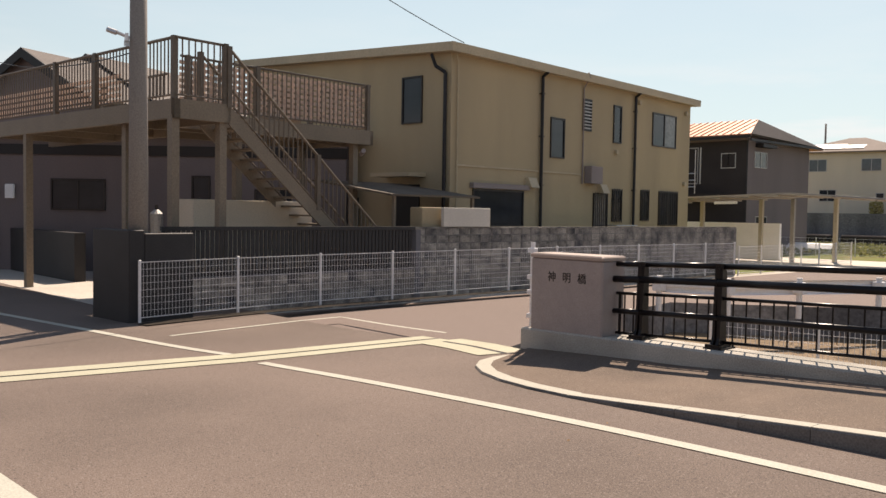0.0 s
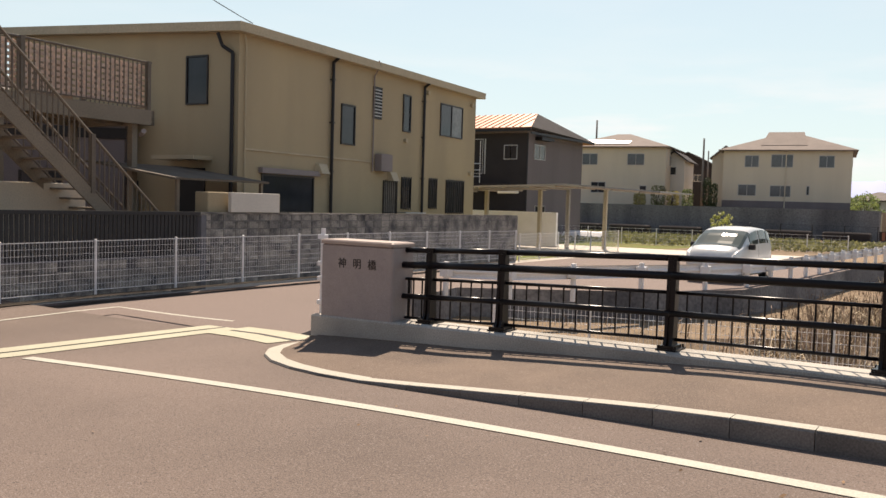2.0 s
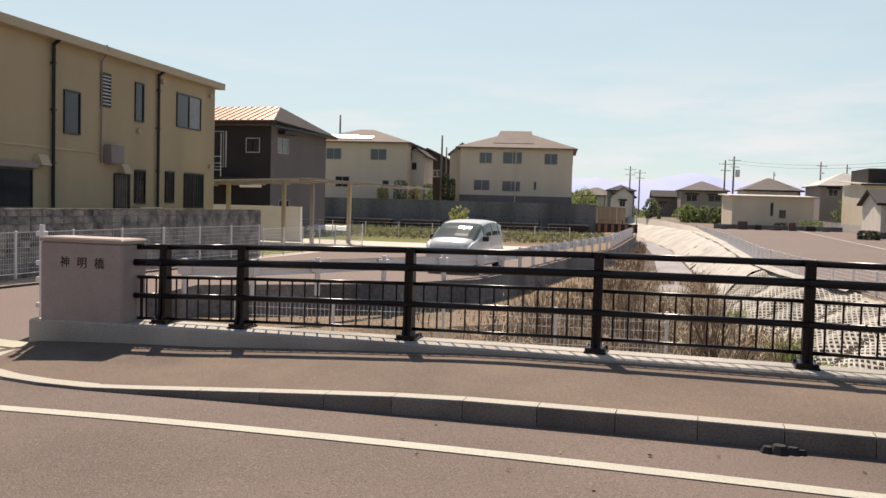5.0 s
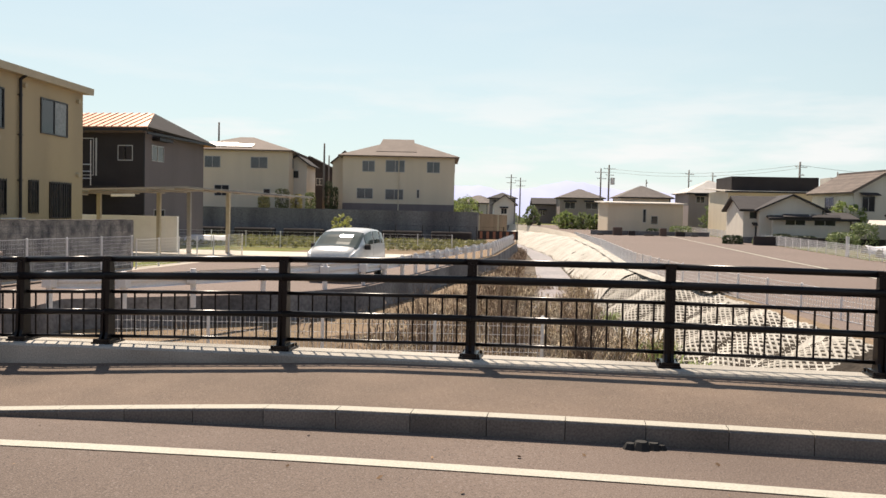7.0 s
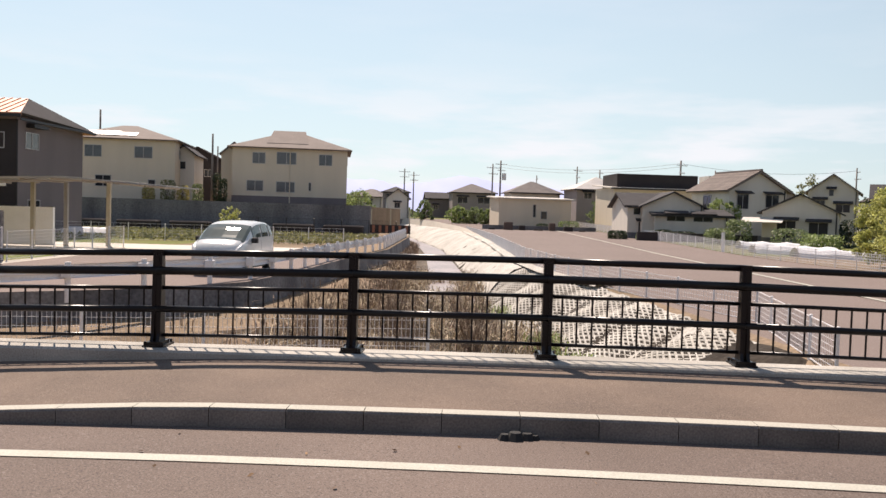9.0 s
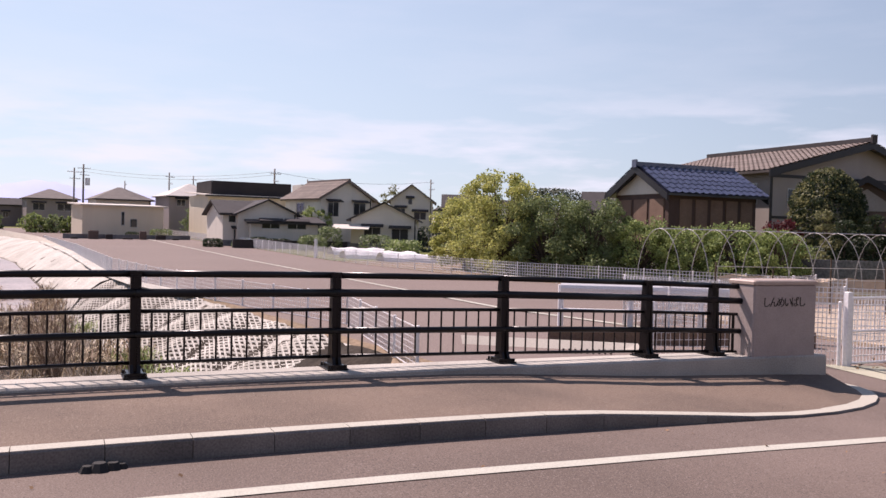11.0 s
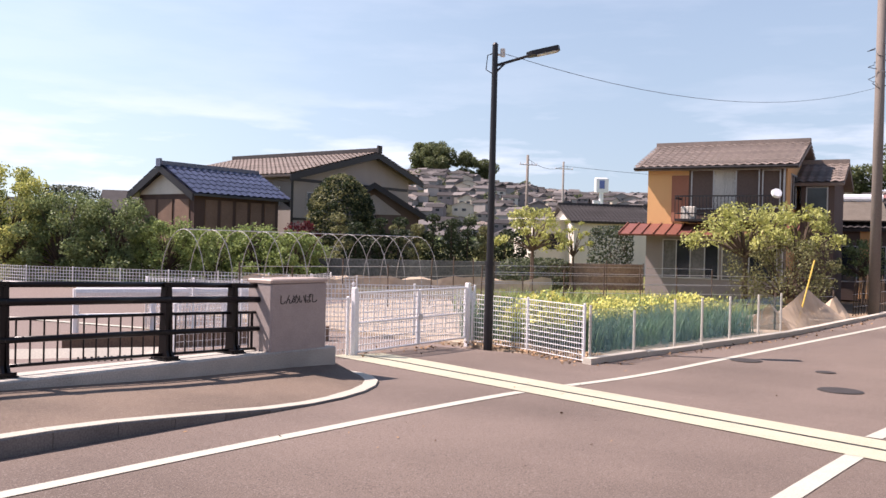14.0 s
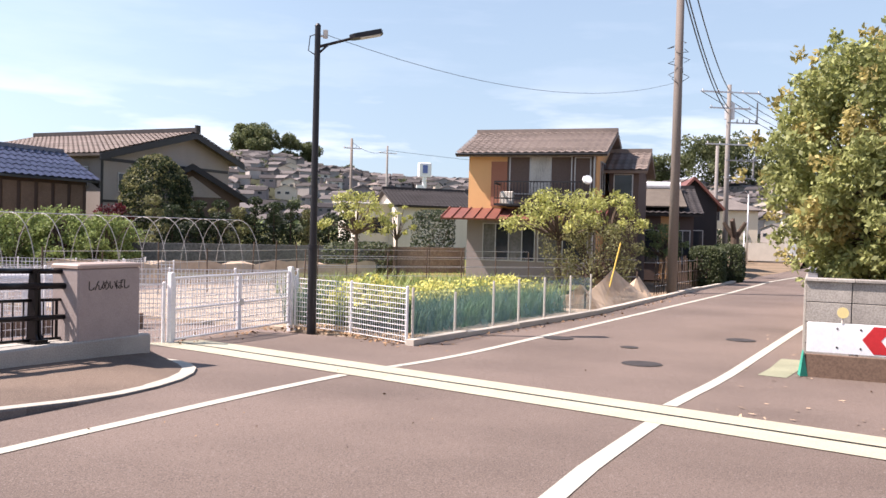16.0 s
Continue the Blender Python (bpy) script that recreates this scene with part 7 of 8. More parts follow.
    for s, h in ((0.08, 1.1), (0.55, 1.2), (0.97, 1.05)):
        Mesh().cyl((4.9 * s, -0.75 * s + 0.25, 0), (4.9 * s, -0.75 * s + 0.25, h), 0.025, n=6).part("stake", BARK, t)
    Mesh().cyl((26.2, 5.8, LAND), (26.9, 5.5, 1.5), 0.022, n=6).thing("yellow_stake", YELLOWP, "leaning yellow stake at the plot's edge", "stake")
    # hoops of a bare tunnel frame
    hp = thing("tunnel_frame", Matrix(), "bare steel hoops of a plastic tunnel frame", "tunnel frame")
    a, b = Vector((16.6, 20.6, LAND)), Vector((28.0, 20.6, LAND))
    ax = (b - a).normalized()
    side = Vector((-ax.y, ax.x, 0))
    for i in range(12):
        c = a.lerp(b, i / 11)
        pts = [c + side * (1.05 * math.cos(math.pi * k2 / 14)) + Vector((0, 0, 2.45 * math.sin(math.pi * k2 / 14) ** 0.75)) for k2 in range(15)]
        Mesh().tube(pts, 0.012, 6).part("hoop", DULLSTEEL, hp)
    for u, z in ((0.0, 2.45),):
        Mesh().cyl(a + side * u + Vector((0, 0, z)), b + side * u + Vector((0, 0, z)), 0.014, n=5).part("purlin", GALV, hp)
    # post and wire fences of the fields
    def stakes(pts, h, label, gap=1.4, mater=BARK, wires=4):
        root = thing("wire_fence", Matrix(), label, "fence", "wire fences of the plots")
        for p, q in zip(pts[:-1], pts[1:]):
            P, Q = Vector((*p, LAND)), Vector((*q, LAND))
            n = max(1, round((Q - P).length / gap))
            for i in range(n):
                s = P.lerp(Q, i / n)
                Mesh().cyl(s, s + Vector((rng.normal() * 0.03, rng.normal() * 0.03, h * (0.9 + 0.35 * rng.random()))), 0.022, n=5).part("stake", mater, root)
            for i in range(wires):
                z = Vector((0, 0, h * (0.25 + 0.72 * i / (wires - 1))))
                Mesh().cyl(P + z, Q + z, 0.012, n=4, caps=False).part("wire", GALV, root)
    stakes([(24.6, 15.4), (27.5, 12.3), (30.6, 9.6), (33.6, 6.2)], 1.35, "weathered stake and wire fence round the plot")
    stakes([(17.5, 19.2), (24.5, 17.4), (29.0, 17.6), (36.5, 11.5)], 1.45, "grey stake and wire fence across the fields", 1.7)
    stakes([(33.8, 5.6), (37.5, 5.2), (41.5, 4.7)], 1.25, "rough lattice fence beside the road", 0.35, BARK, 3)
    br = Mesh()
    for i in range(30):
        s = i / 29
        x, y = 22.5 + 10.5 * s, 24.6 - 7.5 * s
        br.v += [(x, y, LAND), (x + 0.2, y + 0.2, LAND + 0.80 + 0.08 * math.sin(i * 0.7) + 0.05 * math.sin(i * 2.1)), (x + 0.6, y + 0.6, LAND + 0.65 + 0.2 * math.sin(i * 0.9))]
    br.f = [(3 * i + k2, 3 * i + 3 + k2, 3 * i + 4 + k2, 3 * i + 1 + k2) for i in range(29) for k2 in range(2)]
    br.thing("windbreak_net", NET_TAN, "sagging tan windbreak net across the field", "netting")
    litter = Mesh()
    for i in range(700):
        s = rng.random()
        x, y = 14.9 + 1.0 * rng.random() + 0.7 * s, 6.7 + 3.4 * s
        p = Vector((x, y, -0.375 + 0.02 * rng.random()))
        u = Vector(rng.normal(size=3)).normalized() * 0.045
        v = u.orthogonal().normalized() * 0.03
        litter.add([p - u, p + v, p + u, p - v], [(0, 1, 2, 3)])
    litter.thing("leaf_litter", mat("dead_leaf", (0.42, 0.29, 0.17), 0.85, 0, 0.2, 3, 20, 0, island=0.4), "dry brown leaves along the fence", "leaf litter", kind="stuff")
    sc = Mesh()
    for i in range(70):
        x, y = 9.5 + 12 * rng.random(), -1.8 + 2.8 * rng.random()
        p = Vector((x, y, road_z(x) + 0.018))
        u = Vector((rng.normal(), rng.normal(), 0.15 * rng.normal())).normalized() * (0.03 + 0.03 * rng.random())
        v = Vector((-u.y, u.x, 0.3 * u.x)) * 0.5
        sc.add([p - u, p + v, p + u, p - v], [(0, 1, 2, 3)])
    sc.thing("fallen_leaves", mat("fallen_leaf", (0.46, 0.33, 0.22), 0.85, 0, 0.2, 3, 20, 0, island=0.4), "scattered fallen leaves on the asphalt", "leaf litter", kind="stuff")


build_plot()


def manhole(x, y, r):
    root = thing("manhole_cover", Matrix.Translation((x, y, road_z(x))), "round cast iron manhole cover in the asphalt", "manhole cover", "manhole covers")
    Mesh().cyl((0, 0, -0.02), (0, 0, 0.008), r, n=28).part("ring", IRON, root)
    Mesh().cyl((0, 0, 0.0), (0, 0, 0.013), r * 0.9, n=28).part("lid", IRON, root)


for x, y, r in ((14.6, 2.55, 0.33), (16.6, 3.15, 0.17), (17.2, 4.68, 0.3), (19.1, 1.35, 0.3)):
    manhole(x, y, r)
b = Mesh()
for i, (dx, dy, s) in enumerate(((0, 0, 1), (0.09, 0.02, 0.8), (-0.08, -0.01, 0.7), (0.15, 0.02, 0.5))):
    b.cyl((0.66 + dx, 6.50 + dy, -0.005), (0.66 + dx, 6.50 + dy, 0.045 * s + 0.012), 0.085 * s, 0.045 * s, n=8)
b.thing("rubber_scrap", RUBBER, "flat black scrap of rubber lying against the kerb", "debris")


def build_yard():
    """White barrier, planks and concrete beyond the bridge's right end."""
    g = thing("pipe_barrier", Matrix(), "white steel barrier beams behind the bridge pillar", "barrier")
    A, B = Vector((11.5, 17.8, LAND)), Vector((16.0, 15.6, LAND))
    for z0, r in ((0.92, 0.15), (0.40, 0.035)):
        m = Mesh()
        for p in (A, B):
            m.v += [tuple(p + Vector((0.07 * math.cos(k * math.pi / 6) * 1.4, 0.14 * math.cos(k * math.pi / 6), z0 + r * math.sin(k * math.pi / 6)))) for k in range(12)]
        m.f = [(k, (k + 1) % 12, 12 + (k + 1) % 12, 12 + k) for k in range(12)] + [tuple(range(11, -1, -1)), tuple(range(12, 24))]
        m.part("beam", WHITE, g)
    for i in range(4):
        p = A.lerp(B, i / 3)
        Mesh().cyl(p - Vector((0, 0, 0.2)), p + Vector((0, 0, 1.0)), 0.07, n=10).part("post", WHITE, g)
    Mesh().prism([(9.6, 15.2), (14.6, 13.0), (14.7, 13.15), (9.7, 15.35)], LAND - 0.3, LAND + 0.32).thing("earth_board", PLANK, "brown timber board holding back the earth", "board")
    rv = Mesh().add([(7.3, 14.0, -1.5), (10.2, 12.2, -1.0), (10.6, 13.6, LAND + 0.15), (7.8, 15.6, LAND + 0.15)], [(0, 1, 2, 3)])
    rv.thing("revetment", CONCRETE, "sloping pale concrete revetment by the bridge end", "revetment", kind="structure")
    d = thing("drain_grating", Matrix.Translation((9.0, 13.7, -0.75)) @ Matrix.Rotation(radians(-25), 4, "Z"), "dark ribbed drain grating on the bank", "grating")
    for i in range(9):
        Mesh().cyl((i * 0.11, 0, 0), (i * 0.11, 0.05, 0.34), 0.02, n=6).part("bar", IRON, d)
    for i, (x, y, l) in enumerate(((19.6, 60, 5), (21.0, 56, 6.5), (20.5, 66, 6))):
        m = Mesh()
        for k in range(12):
            m.v += [(x + l * k / 11, y - 0.3 * l * k / 11 + 0.9 * math.cos(math.pi * j / 6), rise_z(y) - 0.05 + (0.62 + 0.06 * math.sin(k * 2 + i)) * math.sin(math.pi * j / 6)) for j in range(7)]
        m.f = [(7 * k + j, 7 * k + j + 1, 7 * k + 8 + j, 7 * k + 7 + j) for k in range(11) for j in range(6)]
        m.thing("film_tunnel", PLASTICW, "low tunnel of white plastic film over a crop bed", "film tunnel", "film tunnels")
    rng = np.random.default_rng(31)
    cb = Mesh()
    for i in range(3500):
        x, y = 21 + 10 * rng.random(), 27 + 16 * rng.random()
        y = round(y / 1.1) * 1.1 + 0.15 * rng.normal()
        if x < lerp(FENCE_R, y) + 0.6:
            continue
        p = Vector((x, y, LAND + 0.05 + 0.2 * rng.random()))
        u = Vector(rng.normal(size=3)).normalized() * 0.13
        v = u.orthogonal().normalized() * 0.07
        cb.add([p - u, p + v, p + u, p - v], [(0, 1, 2, 3)])
    cb.thing("crop_rows", LEAF_MID, "low rows of greens beside the fence", "crops", kind="stuff")
    yf = Mesh()
    for i in range(900):
        p = Vector((24.2 + 2.6 * rng.random(), 62 + 2 * rng.random(), LAND + 0.2 + 1.2 * rng.random()))
        u = Vector(rng.normal(size=3)).normalized() * 0.14
        v = u.orthogonal().normalized() * 0.08
        yf.add([p - u, p + v, p + u, p - v], [(0, 1, 2, 3)])
    yf.thing("green_shrub", LEAF_FRESH, "fresh green shrub clump by the road", "shrub", kind="stuff")
    Mesh().cyl((17.6, 60, LAND), (17.6, 60, 0.9), 0.12, n=8).thing("white_bollard", WHITE, "white marker post by the fence", "marker post")


build_yard()


def build_right_houses():
    def at(x, y, a, z=0.0):
        return Matrix.Translation((x, y, z)) @ Matrix.Rotation(radians(a), 4, "Z")
    # orange house
    o = house("house", at(37.9, 14.96, -85), 5.96, 6.1, 5.50, ("gable_x", 1.08), ORANGE, TILE_BROWN, [("f", 1.95, 3.5, 2.9, 1.75, [GLASS_PALE, CURTAIN, GLASS], 3), ("f", 4.95, 3.55, 0.75, 1.65, CURTAIN, 1), ("r", 0.9, 3.6, 1.5, 1.5), ("r", 3.6, 3.9, 1.1, 1.1)], "orange rendered two-storey house with a brown tiled gable roof", tiles=0.36, over=0.5, base=-0.6)
    Mesh().box(-0.02, -0.03, -0.6, 5.98, 0.0, 2.75).part("lower_wall", MAUVE, o)
    Mesh().box(1.1, -0.06, 2.95, 1.85, -0.01, 5.0).part("red_panel", BRICKRED, o)
    # Dark sheet on the orange front for the shade of eave and balcony.
    Mesh().box(1.85, -0.02, 2.9, 5.9, -0.005, 5.3).part("upper_panel", BROWNWALL, o)
    lo = Mesh().slab([(-0.9, -1.35, 2.35), (6.5, -1.35, 2.35), (6.5, 0.0, 2.85), (-0.9, 0.0, 2.85)], 0.08).part("porch_roof", REDROOF, o)
    for i in range(15):
        Mesh().box(-0.9 + i * 0.52, 0, 0, -0.86 + i * 0.52, math.hypot(1.35, 0.5), 0.05, Matrix.Translation((0, -1.35, 2.36)) @ Matrix.Rotation(math.atan2(0.5, 1.35), 4, "X")).part("seam", REDROOF, lo)
    for s, w in ((0.75, 2.5), (3.35, 2.3)):
        win(o, face_y(s, 0.42, -0.035), w, 1.75, 4 if s < 1 else 2, [GLASS_PALE, GLASS], fr=FRAMEL)
    bal = Mesh().box(1.5, -1.0, 2.95, 5.6, 0.0, 3.05).part("balcony_floor", DARKTRIM, o)
    for z in (3.25, 4.0):
        Mesh().box(1.5, -1.0, z, 5.6, -0.95, z + 0.06).part("rail", DARKTRIM, bal)
    for i in range(28):
        Mesh().box(1.5 + i * 0.15, -0.985, 3.05, 1.525 + i * 0.15, -0.965, 4.0).part("baluster", DARKTRIM, bal)
    Mesh().box(1.5, -1.0, 3.9, 1.56, 0, 3.98).part("side_rail", DARKTRIM, bal)
    Mesh().cbox(1.7, -0.7, 3.05, 2.3, -0.35, 3.6, 0.03).part("air_conditioner", PALE, bal)
    Mesh().cyl((5.7, -1.1, 4.1), (5.75, -1.18, 4.15), 0.22, 0.19, n=16).part("satellite_dish", SIGNWHITE, o)
    Mesh().cyl((1.6, -0.2, 5.25), (5.7, -0.2, 5.3), 0.05, n=6).part("awning_roll", DARKTRIM, o)
    Mesh().cyl((-0.5, -0.55, 5.30), (6.46, -0.55, 5.28), 0.06, n=6).part("gutter", DARKTRIM, o)
    Mesh().cyl((5.85, -0.1, 0.2), (5.85, -0.1, 5.3), 0.045, n=6).part("downpipe", FRAMEL, o)
    house("house", at(40.6, 8.95, -85), 1.35, 4, 4.9, ("gable_x", 0.8), BROWNWALL, TILE_BROWN, [("f", 0.2, 3.3, 0.9, 1.3, GLASS, 1)], "brown side wing with a small tiled gable", base=-0.6, over=0.4, tiles=True)
    w = house("house", at(46.5, 9.8, -75), 4.0, 7, 3.1, ("gable_x", 1.3), BROWNWALL, TILE_DARK, [("f", 0.7, 0.3, 1.5, 1.8), ("f", 3.05, 0.3, 0.8, 1.8)], "low brown and orange house with a dark tiled roof", base=-0.6, tiles=True)
    Mesh().slab([(0.3, -0.3, 3.35), (3.6, -0.3, 3.35), (3.6, 2.6, 4.4), (0.3, 2.6, 4.4)], 0.08).part("solar_heater", DARKSHEET, w)
    Mesh().box(2.3, -0.03, -0.5, 3.0, 0.0, 2.9).box(-0.02, -0.03, -0.5, 0.55, 0.0, 2.9).part("orange_panel", ORANGE, w)
    Mesh().cyl((0.3, 2.8, 4.6), (3.6, 2.8, 4.6), 0.22, n=10).part("water_tank", SIGNWHITE, w)
    house("house", at(56, 8.5, -75), 2.9, 7, 4.0, ("gable_y", 1.5), DARKWALL, REDROOF, [("f", 0.8, 0.6, 1.3, 1.6)], "dark house with a red-brown gable roof by the road", base=-0.6)
    house("house", at(66, 10, -75), 3.4, 7, 4.6, ("hip", 1.5), PALE, TILE_BROWN, [("f", 2.0, 3.0, 1.6, 1.2)], "pale house with a brown roof further along the road", base=-0.6)
    house("house", at(112, 3.5, -85), 8, 7, 5.0, ("gable_y", 1.6), PALE, TILE_GREY, [("f", 1.0, 3.0, 1.6, 1.2), ("f", 4.5, 3.0, 1.6, 1.2)], "pale house closing the end of the road", base=-0.6)
    house("house", at(96, 13.5, -80), 8, 7, 4.8, ("hip", 1.6), CREAM, TILE_GREY, [("f", 1.0, 3.0, 1.6, 1.2)], "cream house with a grey roof at the bend", base=-0.6)
    Mesh().box(95.5, 2.9, LAND, 95.9, 7.0, 1.35).thing("garden_wall", CONCRETE, "low pale garden wall at the bend", "wall")
    # barn with blue tiles and the farmhouses behind it
    k = house("barn", at(31.88, 39.05, -0.3), 6.38, 4.98, 4.41, ("gable_x", 1.36), BOARD, TILE_BLUE, [], "brown boarded storehouse with a glazed blue tile roof", "barn", barge=True, tiles=0.48, over=0.5, base=-0.6)
    Mesh().prism([(-0.04, 0.12), (0.02, 0.12), (0.02, 2.49), (-0.04, 2.49)], 4.15, lambda x, y: 4.2 + y * 0.53).prism([(-0.04, 2.49), (0.02, 2.49), (0.02, 4.86), (-0.04, 4.86)], 4.15, lambda x, y: 4.2 + (4.98 - y) * 0.53).part("gable_plaster", PALE, k)
    for i in range(5):
        Mesh().box(0.75 + i * 1.12, -0.05, 1.6, 1.6 + i * 1.12, 0.0, 3.85).part("door_panel", mat("panel_wood", (0.20, 0.125, 0.09), 0.8, 0, 0.18, 1.2, 30, 0.2) if i == 0 else bpy.data.materials["panel_wood"], k)
    for i in range(3):
        Mesh().box(-0.05, 0.4 + i * 1.5, 1.4, 0.0, 1.65 + i * 1.5, 3.85).part("door_panel", bpy.data.materials["panel_wood"], k)
    Mesh().box(-0.3, -0.4, -0.6, 6.7, 5.3, 0.2).part("plinth", CONCRETE, k)
    Mesh().box(-0.5, 2.33, 5.72, 6.88, 2.65, 6.04).part("ridge_cap", TILE_BLUE, k)
    Mesh().box(-0.62, 2.29, 5.70, -0.5, 2.69, 6.16).part("ridge_end", TILE_BLUE, k)
    # long farmhouse with an uneven gable: the ridge stands nearer its back wall
    fh = thing("farmhouse", at(40.93, 54.4, -91.2), "long farmhouse with a brown tiled roof and dark-timbered plaster gable", "house")
    w, d1, d2, zt, zf, zb, o = 14.07, 7.73, 4.5, 8.08, 5.9, 6.32, 0.8
    kf, kb = (zt - zf) / (d1 + o), (zt - zb) / (d2 + o)
    wf, wb = zf + kf * o - 0.15, zb + kb * o - 0.15
    Mesh().add([(0, 0, -0.6), (w, 0, -0.6), (w, d1 + d2, -0.6), (0, d1 + d2, -0.6), (0, 0, wf), (w, 0, wf), (w, d1 + d2, wb), (0, d1 + d2, wb), (0, d1, zt - 0.2), (w, d1, zt - 0.2)], [(0, 1, 5, 4), (1, 2, 6, 9, 5), (2, 3, 7, 6), (3, 0, 4, 8, 7)]).part("wall", FARMWALL, fh)
    sf = [(-o, -o, zf), (w + o, -o, zf), (w + o, d1, zt), (-o, d1, zt)]
    sb = [(w + o, d1 + d2 + o, zb), (-o, d1 + d2 + o, zb), (-o, d1, zt), (w + o, d1, zt)]
    fr = Mesh().slab(sf, 0.14).slab(sb, 0.14).part("roof", TILE_BROWN, fh)
    tile_plane(Mesh(), *sf, 36, 22, 0.06).part("tiles", TILE_BROWN, fr, smooth=True)
    tile_plane(Mesh(), *sb, 36, 14, 0.06).part("tiles", TILE_BROWN, fr, smooth=True)
    Mesh().box(-o, d1 - 0.16, zt + 0.02, w + o, d1 + 0.16, zt + 0.34).part("ridge", TILE_DARK, fr)
    Mesh().box(w + o, d1 - 0.22, zt - 0.05, w + o + 0.14, d1 + 0.22, zt + 0.5).part("ridge_end", TILE_DARK, fr)
    Mesh().add([(w + o + e, y, z) for e in (-0.06, 0.04) for y, z in ((-o, zf), (d1, zt), (d1 + d2 + o, zb), (d1 + d2 + o, zb - 0.42), (d1, zt - 0.42), (-o, zf - 0.42))], [(0, 5, 4, 1), (1, 4, 3, 2), (6, 7, 10, 11), (7, 8, 9, 10), (5, 11, 10, 4), (4, 10, 9, 3), (0, 6, 11, 5), (2, 3, 9, 8)]).part("barge_board", DARKTRIM, fr)
    for y0, y1, z0, z1 in ((0.1, 12.1, 5.55, 5.75), (0.02, 0.2, -0.5, 5.6), (5.2, 5.38, -0.5, 5.6), (9.0, 9.18, -0.5, 5.6), (0.1, 12.1, 3.0, 3.16)):
        Mesh().box(w, y0, z0, w + 0.04, y1, z1).part("timber", DARKTRIM, fh)
    win(fh, Matrix.Translation((w - 2.9, 0, 3.9)), 1.9, 1.3, 2, [GLASS_PALE, GLASS], fr=FRAMEL)
    win(fh, Matrix.Translation((w - 7.0, 0, 3.9)), 1.9, 1.3, 2, GLASS, fr=FRAMEL)
    win(fh, face_x(1.4, 3.7, w), 1.6, 1.2, 2, GLASS, fr=FRAMEL)
    q = house("house", at(44.6, 40.7, -47), 6.3, 9, 3.9, ("gable_y", 1.85), BROWNWALL, TILE_DARK, [], "farmhouse end with white plaster gable and black barge boards", barge=True, over=0.6, base=-0.6)
    Mesh().add([(x, y, z) for y in (-0.05, 0.0) for x, z in ((1.2, 3.6), (5.1, 3.6), (3.15, 5.0))], [(0, 1, 2), (3, 5, 4), (0, 3, 4, 1), (1, 4, 5, 2), (2, 5, 3, 0)]).part("gable_plaster", FARMWALL, q)
    Mesh().slab([(-2.4, -1.6, 2.9), (3.2, -1.6, 2.9), (3.2, 0.2, 4.2), (-2.4, 0.2, 4.2)], 0.15).part("side_roof", TILE_BROWN, q)
    Mesh().box(-2.0, -0.6, -0.5, 2.6, 0.0, 2.9).part("side_wall", FARMWALL, q)
    house("house", at(62.9, 31.0, -45), 6.5, 6, 3.9, ("gable_x", 1.2), PALE, TILE_DARK, [], "low pale house with a dark grey tiled roof", tiles=True, base=-0.6)
    house("shop", at(62.5, 34.5, -45), 9.5, 6, 3.9, ("shed", 0.25), PALE, PALE, [("f", 1.0, 1.4, 2.2, 1.4), ("f", 5.0, 1.4, 2.2, 1.4)], "long low white building with a flat roof", "building", base=-0.6)
    sg = thing("roadside_sign", Matrix.Translation((87.5, 40.0, LAND)) @ Matrix.Rotation(radians(-50), 4, "Z"), "tall white roadside sign with a blue panel", "sign")
    Mesh().cyl((0, 0, 0), (0, 0, 8.4), 0.25, n=8).part("mast", SIGNWHITE, sg)
    Mesh().cbox(-0.75, -0.25, 8.2, 0.75, 0.25, 9.8, 0.12).part("panel", SIGNWHITE, sg)
    Mesh().box(-0.28, -0.29, 8.6, 0.28, -0.25, 9.5).part("blue_mark", SIGNBLUE, sg)
    Mesh().box(-0.9, -0.15, 6.5, -0.2, 0.15, 7.3).part("lower_board", SIGNWHITE, sg)


build_right_houses()


def dome_pine(x, y):
    root = thing("clipped_pine", Matrix.Translation((x, y, LAND)), "large dark rounded clipped garden pine", "tree")
    rng = np.random.default_rng(240)
    Mesh().cyl((0, 0, -0.1), (0.1, 0, 4.2), 0.24, 0.10, n=9).part("trunk", BARK, root)
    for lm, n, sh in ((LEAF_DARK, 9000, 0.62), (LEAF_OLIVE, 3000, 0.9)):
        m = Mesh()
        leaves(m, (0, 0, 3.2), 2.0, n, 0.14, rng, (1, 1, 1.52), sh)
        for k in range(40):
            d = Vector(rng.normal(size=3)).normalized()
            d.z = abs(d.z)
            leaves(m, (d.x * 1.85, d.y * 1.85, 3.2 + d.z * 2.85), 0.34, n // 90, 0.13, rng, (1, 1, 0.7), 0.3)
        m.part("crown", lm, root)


RT = (28.8, 46.4)


